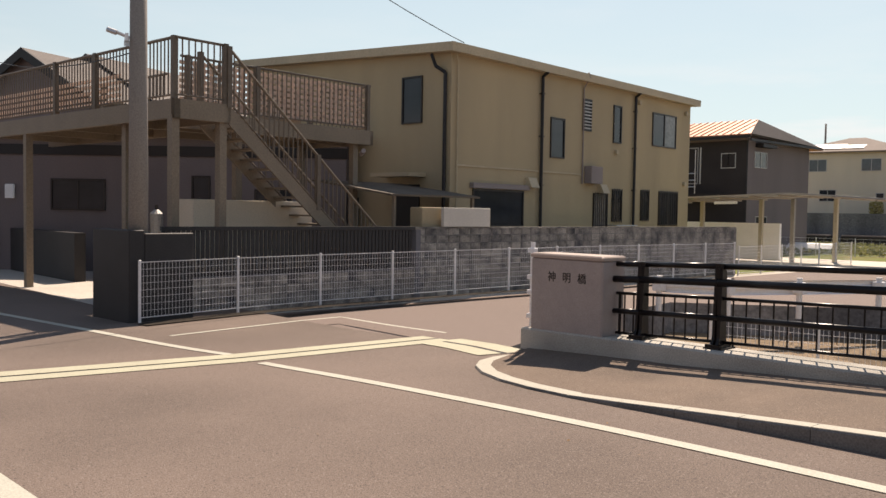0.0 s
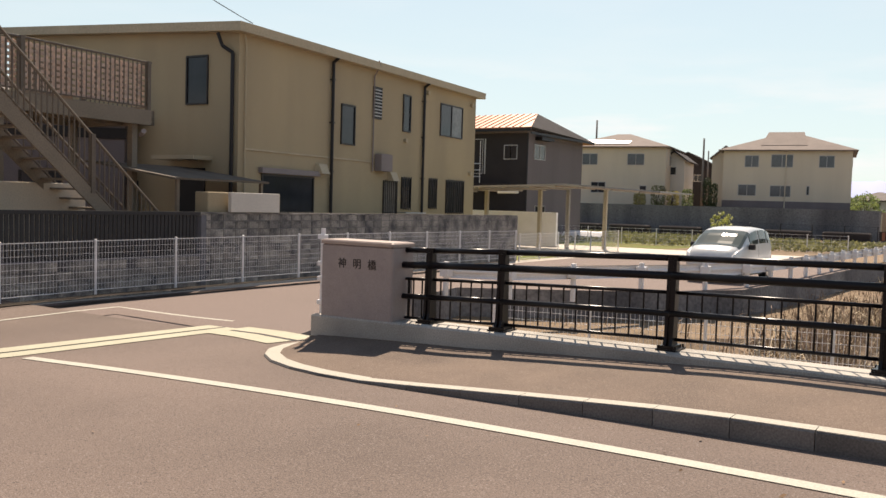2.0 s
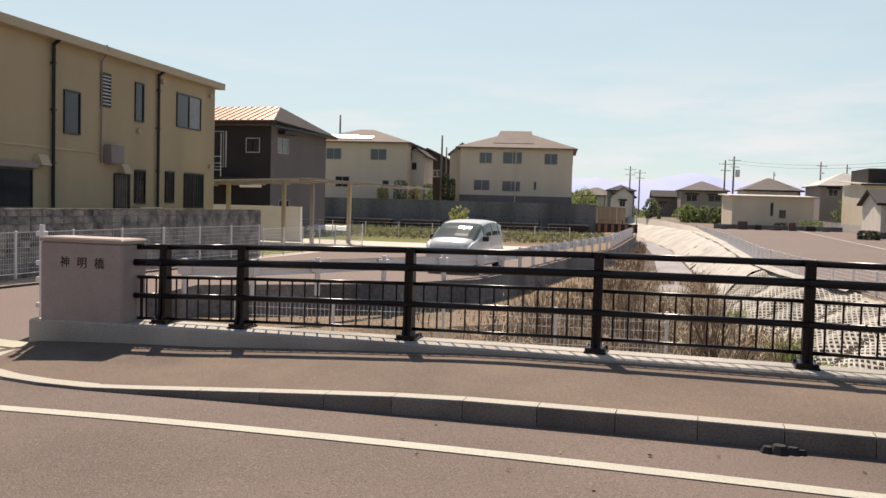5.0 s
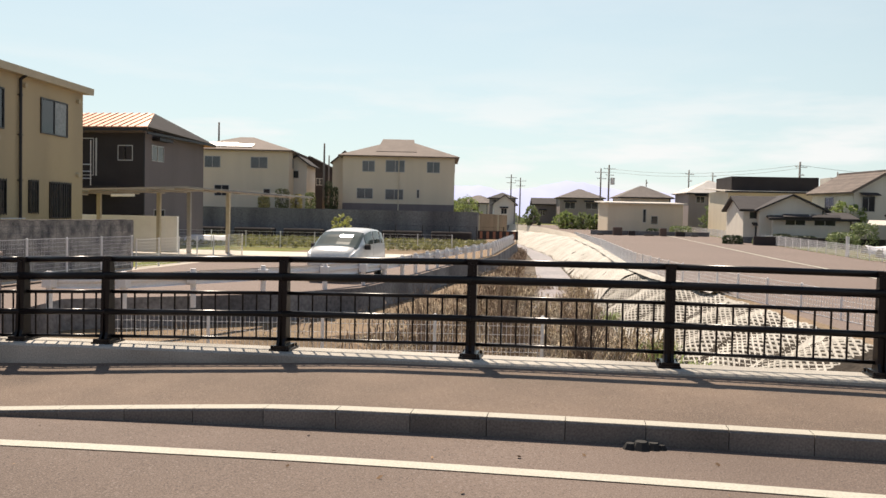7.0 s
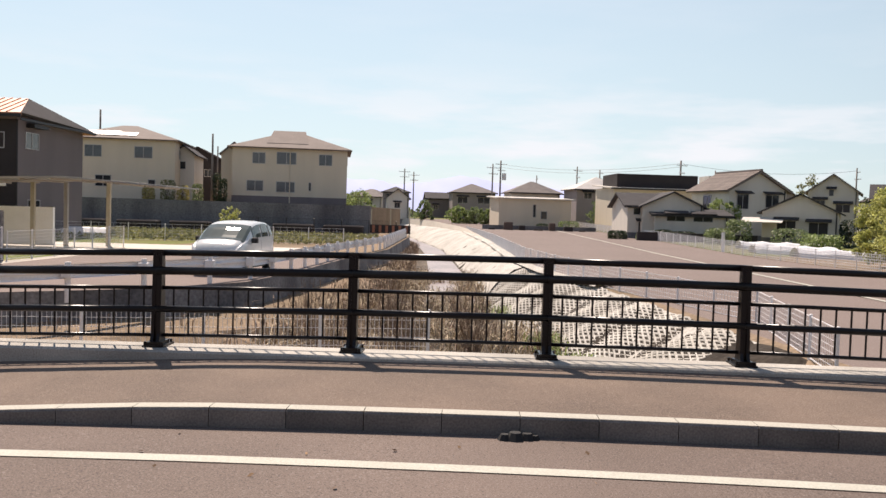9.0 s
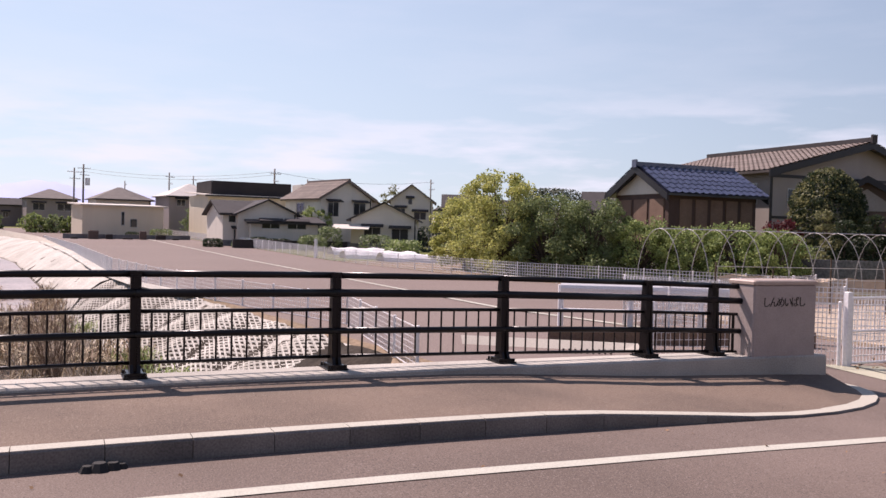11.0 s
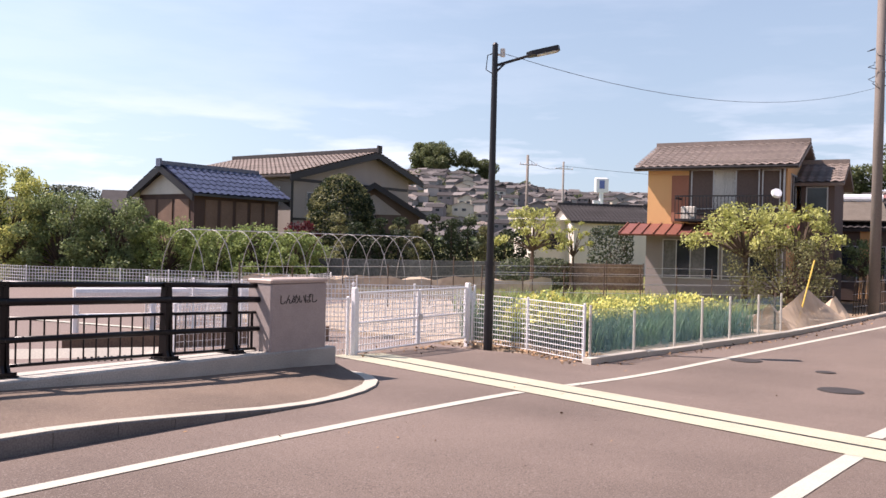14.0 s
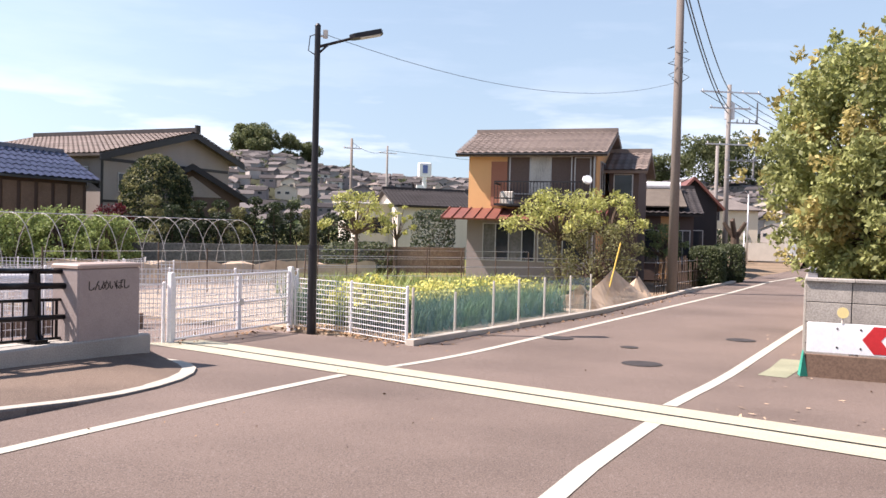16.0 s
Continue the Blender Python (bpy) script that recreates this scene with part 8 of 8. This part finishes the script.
def build_right_trees():
    fruit = (((21.4, 39.3), 5.4, 2.5, LEAF_YG, 0.26), ((22.2, 45.2), 4.3, 1.9, LEAF_YG, 0.26), ((22.6, 36.8), 4.1, 2.2, LEAF_MID, 0.22), ((24.2, 35.2), 3.9, 2.1, LEAF_MID, 0.22), ((25.8, 33.6), 3.0, 1.8, LEAF_FRESH, 0.22), ((27.4, 32.4), 2.7, 1.8, LEAF_FRESH, 0.22), ((28.8, 30.8), 2.8, 1.7, LEAF_FRESH, 0.22), ((29.8, 29.0), 2.6, 1.5, LEAF_FRESH, 0.2), ((24.6, 49.0), 3.6, 1.6, LEAF_MID, 0.22), ((23.4, 42.0), 4.2, 2.2, LEAF_MID, 0.25))
    for i, ((x, y), h, s, lm, sz) in enumerate(fruit):
        tree("fruit_tree", (x, y, LAND), h, s, lm, ("fruit tree in bright yellow-green spring leaf" if lm is LEAF_YG else "leafy green fruit tree beyond the fence"), 200 + i, 11000 if i < 4 else 7000, sz * 0.66, 0.16, 0.10, 30, group="fruit trees", low=0.08)
    tree("garden_tree", (33.1, 18.2, LAND), 4.0, 1.75, LEAF_YG, "open tree in bright yellow-green spring leaf", 230, 1500, 0.15, 0.5, 0.09, 13, low=0.56, puff=0.75)
    tree("garden_tree", (34.6, 17.0, LAND), 3.5, 0.9, LEAF_YG, "slim tree with yellow-green spring leaves", 231, 380, 0.15, 0.5, 0.06, 8, low=0.6, puff=0.8)
    tree("persimmon_tree", (32.4, 9.0, LAND), 3.95, 2.5, LEAF_YG, "spreading tree in yellow-green leaf before the orange house", 232, 2900, 0.14, 0.5, 0.11, 22, low=0.64, puff=0.62)
    tree("persimmon_tree", (33.6, 7.4, LAND), 4.1, 1.9, LEAF_YG, "spreading tree in yellow-green leaf beside the house wing", 233, 1500, 0.14, 0.5, 0.10, 15, low=0.62, puff=0.65)
    tree("sparse_shrub", (32.0, 7.5, LAND), 2.9, 1.9, LEAF_OLIVE, "sparse olive-brown shrub behind the netting", 234, 3600, 0.10, 0.2, 0.06, 24, low=0.2)
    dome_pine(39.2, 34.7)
    bush("round_tree", (RT[0], RT[1], 1.6), (3.2, 3.0, 2.9), LEAF_DARK, "dark rounded clipped tree behind the orchard", 242, 4200, 0.16, "tree")
    Mesh().cyl((RT[0], RT[1], LAND), (RT[0], RT[1], 2.6), 0.16, 0.1, n=8).part("trunk", BARK, bpy.data.objects["round_tree"]).matrix_parent_inverse = Matrix.Translation((-RT[0], -RT[1], -1.6))
    tree("red_maple", (32.1, 30.9, LAND), 3.2, 1.2, LEAF_RED, "small dark red maple in the garden", 243, 2200, 0.15, 0.3, 0.06, 16)
    rng = np.random.default_rng(55)
    spots = [(34.6, 30.6), (35.4, 30.2), (36.1, 29.1), (36.9, 28.5), (37.4, 27.5), (38.0, 27.0), (38.7, 26.3), (39.4, 25.7), (39.9, 24.9), (40.8, 24.2), (41.4, 23.4), (36.4, 31.4), (38.2, 29.4), (40.4, 27.4)]
    for i, (x, y) in enumerate(spots):
        root = thing("topiary_tree", Matrix.Translation((x, y, LAND)), "dark garden tree clipped into tiers of round pads", "tree", "topiary trees")
        h = 2.7 + 0.9 * rng.random()
        Mesh().cyl((0, 0, 0), (0, 0, h), 0.07, 0.03, n=6).part("trunk", BARK, root)
        m = Mesh()
        n = 5 + i % 3
        for k in range(n):
            z = 0.7 + (h - 0.7) * k / (n - 1)
            a = k * 2.4 + i
            rr = 0.34 * (1 - 0.5 * k / n)
            leaves(m, (math.cos(a) * rr, math.sin(a) * rr, z), 0.60 - 0.035 * k, 260, 0.12, rng, (1, 1, 0.6), 0.55)
        m.part("foliage", LEAF_DARK if i % 4 else LEAF_OLIVE, root)
    bush("dark_hedge", (44.4, 19.6, LAND), (2.1, 2.1, 3.4), LEAF_DARK, "tall dark clipped bush by the garden", 250, 2600, 0.16)
    for i in range(6):
        bush("garden_hedge", (35.6 + i * 1.35, 31.2 - i * 1.35, LAND), (2.2, 2.0, 1.9 + 0.5 * (i % 3)), LEAF_DARK, "dense dark evergreen hedge behind the topiary", 300 + i, 1500, 0.16, group="dark garden hedges")
    for i, (x, y, s, h) in enumerate(((21.0, 73, 2.2, 1.4), (17.6, 78.6, 1.6, 1.2), (26.5, 72.0, 2.6, 1.7), (28.5, 70.0, 2.2, 1.3), (11.6, 101, 2.4, 1.6), (9.0, 103, 2.0, 1.2), (23.5, 76.0, 2.0, 2.3), (30.5, 66, 2.4, 1.8), (26.2, 56.5, 1.8, 1.2), (13.6, 79.2, 1.6, 1.0), (16.2, 78.9, 1.8, 0.9), (19.4, 78.4, 2.0, 1.1), (22.3, 77.6, 2.2, 1.5), (32.5, 73.5, 2.2, 2.6), (34.6, 71.0, 2.4, 2.1), (31.0, 77.4, 1.6, 2.4))):
        bush("garden_bush", (x, y, LAND), (s, s, h), LEAF_DARK if i % 2 else LEAF_MID, "dark green bush before the far houses", 320 + i, 900, 0.2, "shrub", "bushes before the far houses")
    bush("long_hedge", (37.8, 20.6, LAND), (6.0, 1.2, 1.6), LEAF_HEDGE, "long low green hedge along the garden", 251, 2600, 0.14)
    bush("box_hedge", (41.2, 4.5, LAND), (1.7, 1.6, 1.85), LEAF_HEDGE, "clipped dark green box hedge at the roadside", 252, 6000, 0.10, group="roadside box hedges")
    bush("box_hedge", (44.6, 3.9, LAND), (1.9, 1.6, 1.95), LEAF_HEDGE, "clipped dark green box hedge beyond a thin post", 253, 6000, 0.10, group="roadside box hedges")
    tree("small_tree", (42.2, 6.6, LAND), 3.0, 1.2, LEAF_MID, "small dense green tree above the hedge", 254, 2600, 0.12, 0.4, 0.07, 18, low=0.45)
    st = thing("pollard_trunk", Matrix.Translation((49.5, 4.0, LAND)), "thick pollarded trunk with cut limbs at the roadside", "tree")
    m = Mesh().cyl((0, 0, 0), (0.05, 0, 2.4), 0.26, 0.22, n=9)
    for a, l in ((0.3, 0.9), (1.6, 0.7), (2.9, 0.8), (4.3, 0.7)):
        m.cyl((0.05, 0, 2.2), (math.cos(a) * 0.6, math.sin(a) * 0.6, 2.4 + l), 0.16, 0.10, n=7)
    m.part("trunk", BARK, st)
    Mesh().prism([(28.5, 31.6), (37.0, 23.2), (44, 17.5), (44.2, 17.7), (37.2, 23.4), (28.7, 31.8)], LAND, 0.85).thing("garden_wall", RETWALL, "long dark grey garden wall below the topiary", "wall")
    # right-hand tree over the block wall
    domed_tree("broadleaf_tree", (20.6, -1.65, LAND), 6.45, 2.72, LEAF_LOQ, LEAF_BROWN, "large domed broad-leaved evergreen with bronze young leaves over the wall", 260, 52000, 0.115)
    for i, (x, y, h, s) in enumerate(((86, 11, 4, 2.2), (90, 8.5, 3.2, 1.9), (98, 7.5, 3.5, 2.0), (76, 9.5, 4.2, 2.0), (104, 9, 4, 2.4), (116, -4, 6, 3.2), (60, 7.2, 2.6, 1.3))):
        tree("tree", (x, y, LAND), h, s, LEAF_DARK if i % 2 else LEAF_MID, "garden tree along the road ahead", 270 + i, 1300, 0.26, 0.25, 0.12, 16, group="roadside trees")


build_right_trees()


def build_right_wall():
    root = thing("retaining_block_wall", Matrix(), "stained pale concrete block wall at the corner plot", "wall")
    core = Mesh().box(16.62, -7.0, -0.7, 16.8, 0.12, 1.02).box(16.8, -0.06, -0.7, 30, 0.12, 1.02)
    core.part("core", MORTAR, root)
    for r in range(4):
        for c in range(9):
            y0 = 0.12 - 0.72 * (c + 1)
            Mesh().cbox(16.57, y0 + 0.008, -0.42 + r * 0.36 + 0.008, 16.63, y0 + 0.712, -0.42 + (r + 1) * 0.36 - 0.008, 0.006).part("block", KERBWALL, root)
    for c in range(18):
        Mesh().cbox(16.62 + 0.74 * c, 0.10, -0.42, 16.62 + 0.74 * (c + 1) - 0.012, 0.16, 1.01, 0.006).part("block", KERBWALL, root)
    for c in range(9):
        Mesh().cbox(16.52, 0.16 - 0.8 * (c + 1), 1.02, 16.86, 0.152 - 0.8 * c, 1.07, 0.01).part("coping", KERBWALL, root)
    Mesh().box(16.8, -7, -0.5, 32, -0.06, 0.8).thing("raised_bed", EARTH, "raised earth bed behind the block wall", "ground", kind="structure")
    s = thing("chevron_barrier", Matrix.Translation((15.05, 0.1, -0.38)), "white barrier board with red chevrons and an amber reflector", "barrier")
    Mesh().cbox(-0.03, -3.6, 0.36, 0.03, -0.02, 0.82, 0.01).part("board", SIGNWHITE, s)
    for i in range(4):
        y = -0.80 - i * 0.62
        m = Mesh()
        q = [(y, 0.59), (y - 0.16, 0.80), (y - 0.42, 0.80), (y - 0.26, 0.59), (y - 0.42, 0.38), (y - 0.16, 0.38)]
        m.add([(x, a, b) for x in (-0.034, -0.030) for a, b in q], [(0, 1, 2, 3), (0, 3, 4, 5)] + [(i, (i + 1) % 6, 6 + (i + 1) % 6, 6 + i) for i in range(6)])
        m.part("chevron", SIGNRED, s)
    for y in (-0.7, -2.2):
        Mesh().cyl((0.07, y, 0), (0.07, y, 0.7), 0.06, n=10).part("support", PALE, s)
    Mesh().cyl((-0.02, -0.52, 0.82), (-0.02, -0.52, 0.92), 0.02, n=6).part("reflector_stem", PALE, s)
    Mesh().cyl((-0.05, -0.52, 0.99), (0.0, -0.52, 0.99), 0.085, n=18).part("reflector", REFLECT, s)
    for y in (-0.45, -0.78):
        for z in (0.45, 0.74):
            Mesh().cyl((-0.036, y, z), (-0.03, y, z), 0.016, n=8).part("bolt", IRON, s)
    Mesh().cbox(14.72, -4.2, -0.38, 14.80, 0.10, -0.02, 0.01).thing("plank", PLANK, "brown timber plank standing on edge below the barrier", "plank")
    Mesh().add([(14.66, 0.16, -0.37), (14.9, 0.2, -0.37), (14.86, 0.14, 0.02), (14.7, 0.12, 0.02), (14.72, 0.05, -0.37), (14.92, 0.08, -0.37)], [(0, 1, 2, 3), (4, 3, 2, 5), (0, 3, 4), (1, 5, 2)]).thing("green_cover", GREENP, "crumpled green plastic at the end of the plank", "plastic")
    strip([(14.4, 0.55), (15.2, 0.42), (16.6, 0.28)], 0.42, 0.006).thing("painted_apron", mat("faded_green_paint", (0.30, 0.30, 0.20), 0.85, 0, 0.15, 2, 40, 0.3), "faded yellow-green painted patch beside the wall", "road marking", "painted road lines", "structure")


KERBWALL = mat("pale_block", (0.40, 0.37, 0.33), 0.9, 0, 0.22, 1.6, 45, 0.4, 0.005, (0.22, 0.20, 0.18), island=-0.12, spec=0.15)
build_right_wall()

utility_pole((33.67, 4.92, LAND), 14.5, 0.19, "tall weathered utility pole at the roadside", WOODPOLE, [(12.8, 0.7, 30)])
tp = utility_pole((63.4, 5.8, LAND), 12.9, 0.20, "grey concrete utility pole with crossarms and transformers", CONPOLE, [(12.3, 4.4, -60), (11.2, 3.0, -60), (8.7, 3.4, -60)], box=(10.6, 0.7))
for z, ang in ((10.2, -60), (7.6, -60), (6.4, -50)):
    R = Matrix.Rotation(radians(ang), 4, "Z")
    g = Mesh().box(-0.2, -0.32, z, 2.1, -0.24, z + 0.08, R).box(1.9, -0.32, z, 1.98, -0.24, z + 1.5, R)
    for i in range(4):
        p = R @ Vector((0.5 + 0.45 * i, -0.28, z + 0.08))
        g.cyl(p, p + Vector((0, 0, 0.22)), 0.05, 0.035, n=6)
    g.part("side_bracket", DULLSTEEL, tp)
utility_pole((62.6, 6.4, LAND), 8.6, 0.16, "short grey support pole beside the larger pole", CONPOLE)
utility_pole((65.4, 36.8, LAND), 10.0, 0.16, "dark utility pole beyond the garden", WOODPOLE, [(9.1, 1.6, -40)])
utility_pole((89.1, 45.5, LAND), 11.9, 0.16, "thin utility pole beyond the low building", CONPOLE, [(11.0, 2.2, -40)])
utility_pole((44.9, 3.2, LAND), 2.6, 0.04, "thin metal post between the hedges", GALV)
utility_pole((88.0, 6.0, LAND), 6.5, 0.09, "slim street pole at the bend", GALV)
for dz, sag in ((12.9, 0.7), (11.7, 0.8), (11.3, 0.8)):
    cable((33.67, 4.92, dz), (63.4, 5.8, dz - 0.9), sag, 0.03)
for i in range(5):
    cable((63.4 + 0.5 * (i - 2), 5.8 - 0.9 * (i - 2), 11.9), (110, -8 - i, 9.5), 1.0, 0.025)
cable((65.4, 36.8, 9.2), (89.1, 45.5, 10.9), 0.6, 0.02)
cable((89.1, 45.5, 10.9), (128, 10, 11.5), 1.0, 0.02)
for i in range(14):
    a = i * 2.4
    Mesh().tube([(33.67 + 0.19 * math.cos(a), 4.92 + 0.19 * math.sin(a), 7.6 + 0.12 * i), (33.67 + 0.42 * math.cos(a + 0.3), 4.92 + 0.42 * math.sin(a + 0.3), 7.5 + 0.12 * i), (33.67 + 0.2 * math.cos(a + 0.9), 4.92 + 0.2 * math.sin(a + 0.9), 7.3 + 0.14 * i)], 0.014, 5).part("wire_tail", CABLE, tp).matrix_parent_inverse = tp.matrix_basis.inverted()


def build_hill():
    rng = np.random.default_rng(71)
    m = Mesh()
    nu, nv = 40, 16
    def hill(u, v):
        """u: bearing in degrees from the y axis; v: 0 near, 1 far."""
        d = 270 + 420 * v
        top = 37 + 13 * math.exp(-((u - 53) / 4.5) ** 2) + 2 * math.sin(u * 0.35)
        return (math.sin(radians(u)) * d, math.cos(radians(u)) * d, LAND - 0.5 + top * (math.sin(min(1, v * 1.15) * math.pi / 2) ** 1.5))
    for j in range(nv):
        for i in range(nu):
            m.v.append(hill(36 + 66 * i / (nu - 1), j / (nv - 1)))
    m.f = [(j * nu + i, j * nu + i + 1, (j + 1) * nu + i + 1, (j + 1) * nu + i) for j in range(nv - 1) for i in range(nu - 1)]
    m.thing("hill", HILL, "low wooded hill covered with houses", "hill", kind="structure", smooth=True)
    walls = [MAUVE, CREAM, FARMWALL, PALE]
    roofs = [TILE_DARK, TILE_DARK, TILE_GREY, TILE_BROWN, TILE_DARK, TILE_GREY]
    protos = []
    for i in range(10):
        p = house("hill_house", Matrix.Translation((0, 0, -900)), 6.6 + i % 3 * 1.3, 6.2, 3.2 + (i % 3) * 0.7, (("hip", "gable_x", "gable_y")[i % 3], 1.5), walls[i % 4], roofs[i % 6], [("f", 0.9, 1.9, 1.6, 1.2, GLASS, 1), ("f", 4.4, 1.9, 1.9, 1.2, GLASS, 1)], "small house on the hillside with a tiled roof", group="hillside houses", base=-3)
        protos.append(p)
    n = 0
    for j in range(10):
        for i in range(30):
            u = 41 + 47 * (i + 0.8 * rng.random()) / 30
            v = 0.06 + 0.84 * (j + 0.6 * rng.random()) / 10
            if 60 < u < 70 and v < 0.2:
                continue
            x, y, z = hill(u, v)
            mm = Matrix.Translation((x, y, z)) @ Matrix.Rotation(radians(-u + rng.normal() * 25), 4, "Z")
            if n < len(protos):
                protos[n].matrix_basis = mm
            else:
                copy_thing(protos[n % len(protos)], mm)
            n += 1
    # the crowded rest of the hillside: gabled roofs over plain walls
    walls2, roofs2 = Mesh(), Mesh()
    for k in range(620):
        u, v = 41 + 47 * rng.random(), 0.05 + 0.88 * rng.random()
        x, y, z = hill(u, v)
        R = Matrix.Translation((x, y, z)) @ Matrix.Rotation(radians(-u + rng.normal() * 35), 4, "Z")
        w, d, h, e = 5 + 3 * rng.random(), 5 + 2 * rng.random(), 2.6 + 2.2 * rng.random(), 0.5
        walls2.box(0, 0, -3, w, d, h, R)
        q = [R @ Vector(p) for p in ((-e, -e, h - 0.2), (w + e, -e, h - 0.2), (w + e, d + e, h - 0.2), (-e, d + e, h - 0.2), (-e, d / 2, h + 1.5), (w + e, d / 2, h + 1.5))]
        roofs2.add(q, [(0, 1, 5, 4), (2, 3, 4, 5), (0, 4, 3), (1, 2, 5), (3, 2, 1, 0)])
    walls2.thing("hillside_walls", mat("mixed_walls", (0.31, 0.28, 0.26), 0.85, 0, 0.12, 0.3, 10, 0, island=0.55, spec=0.15), "walls of crowded small houses on the hillside", "houses", kind="stuff")
    roofs2.thing("hillside_roofs", mat("mixed_roofs", (0.13, 0.115, 0.11), 0.75, 0, 0.12, 0.3, 10, 0, island=0.6, spec=0.2), "tiled roofs of crowded small houses on the hillside", "houses", kind="stuff")
    wood = Mesh()
    lumps = [(55.0, 0.93, 30, 11), (53.7, 0.95, 34, 12), (54.4, 0.97, 36, 11), (56.3, 0.95, 26, 11), (57.6, 0.95, 23, 11), (60.0, 0.95, 10, 9), (47.8, 0.95, 9, 8), (46, 0.95, 9, 8), (83.5, 0.6, 30, 16), (85, 0.6, 34, 17), (86.6, 0.6, 28, 15), (81.6, 0.65, 20, 12)]
    for u, v, h, r in lumps:
        x, y, z = hill(u, v)
        for k in range(9):
            c = (x + rng.normal() * r * 0.6, y + rng.normal() * r * 0.6, z + h * (0.3 + 0.6 * rng.random()))
            leaves(wood, c, r * 0.5, 420, 1.5, rng, (1, 1, 0.85), 0.3)
    for k in range(230):
        u, v = 40 + 50 * rng.random(), 0.03 + 0.92 * rng.random()
        x, y, z = hill(u, v)
        leaves(wood, (x, y, z + 2.2), 3.6, 110, 0.9, rng, (1, 1, 0.9), 0.3)
    wood.thing("hill_trees", leafmat("hill_leaf", (0.15, 0.17, 0.075), (0.08, 0.095, 0.042)), "clumps of trees between and above the hillside houses", "trees", kind="stuff")


build_hill()


def parked_van():
    root = thing("van", Matrix.Translation((104, 1.9, LAND)) @ Matrix.Rotation(radians(95), 4, "Z"), "white van parked at the end of the road", "van")
    b = Mesh()
    for y, w, s, r in ((-1.9, 0.7, 0.4, 0.9), (-1.7, 0.8, 0.3, 1.1), (-1.1, 0.82, 0.3, 1.9), (1.8, 0.82, 0.3, 1.95), (1.9, 0.78, 0.4, 1.8)):
        b.v += [(-w, y, s), (-w, y, r * 0.6), (-w * 0.9, y, r), (w * 0.9, y, r), (w, y, r * 0.6), (w, y, s)]
    for i in range(4):
        b.f += [(6 * i + k, 6 * i + (k + 1) % 6, 6 * i + 6 + (k + 1) % 6, 6 * i + 6 + k) for k in range(6)]
    b.f += [(5, 4, 3, 2, 1, 0), tuple(24 + k for k in range(6))]
    b.part("body", CARPAINT, root)
    Mesh().slab([(-0.7, -1.62, 1.2), (0.7, -1.62, 1.2), (0.66, -1.15, 1.8), (-0.66, -1.15, 1.8)], -0.03).part("windscreen", CARGLASS, root)
    for s in (-1, 1):
        for y in (-1.2, 1.2):
            Mesh().cyl((s * 0.62, y, 0.3), (s * 0.85, y, 0.3), 0.3, n=14).part("wheel", RUBBER, root)


parked_van()
# plain unseen wall added behind the viewer; closes the street and cuts sky light
Mesh().box(-45, -13.6, -0.5, 45, -13.2, 6.2).thing("wall_south", GREYWALL, "unseen dark wall added behind the viewer to cut sky light", "wall", kind="structure")


# ---- pieces of walls ----
build_block_wall()
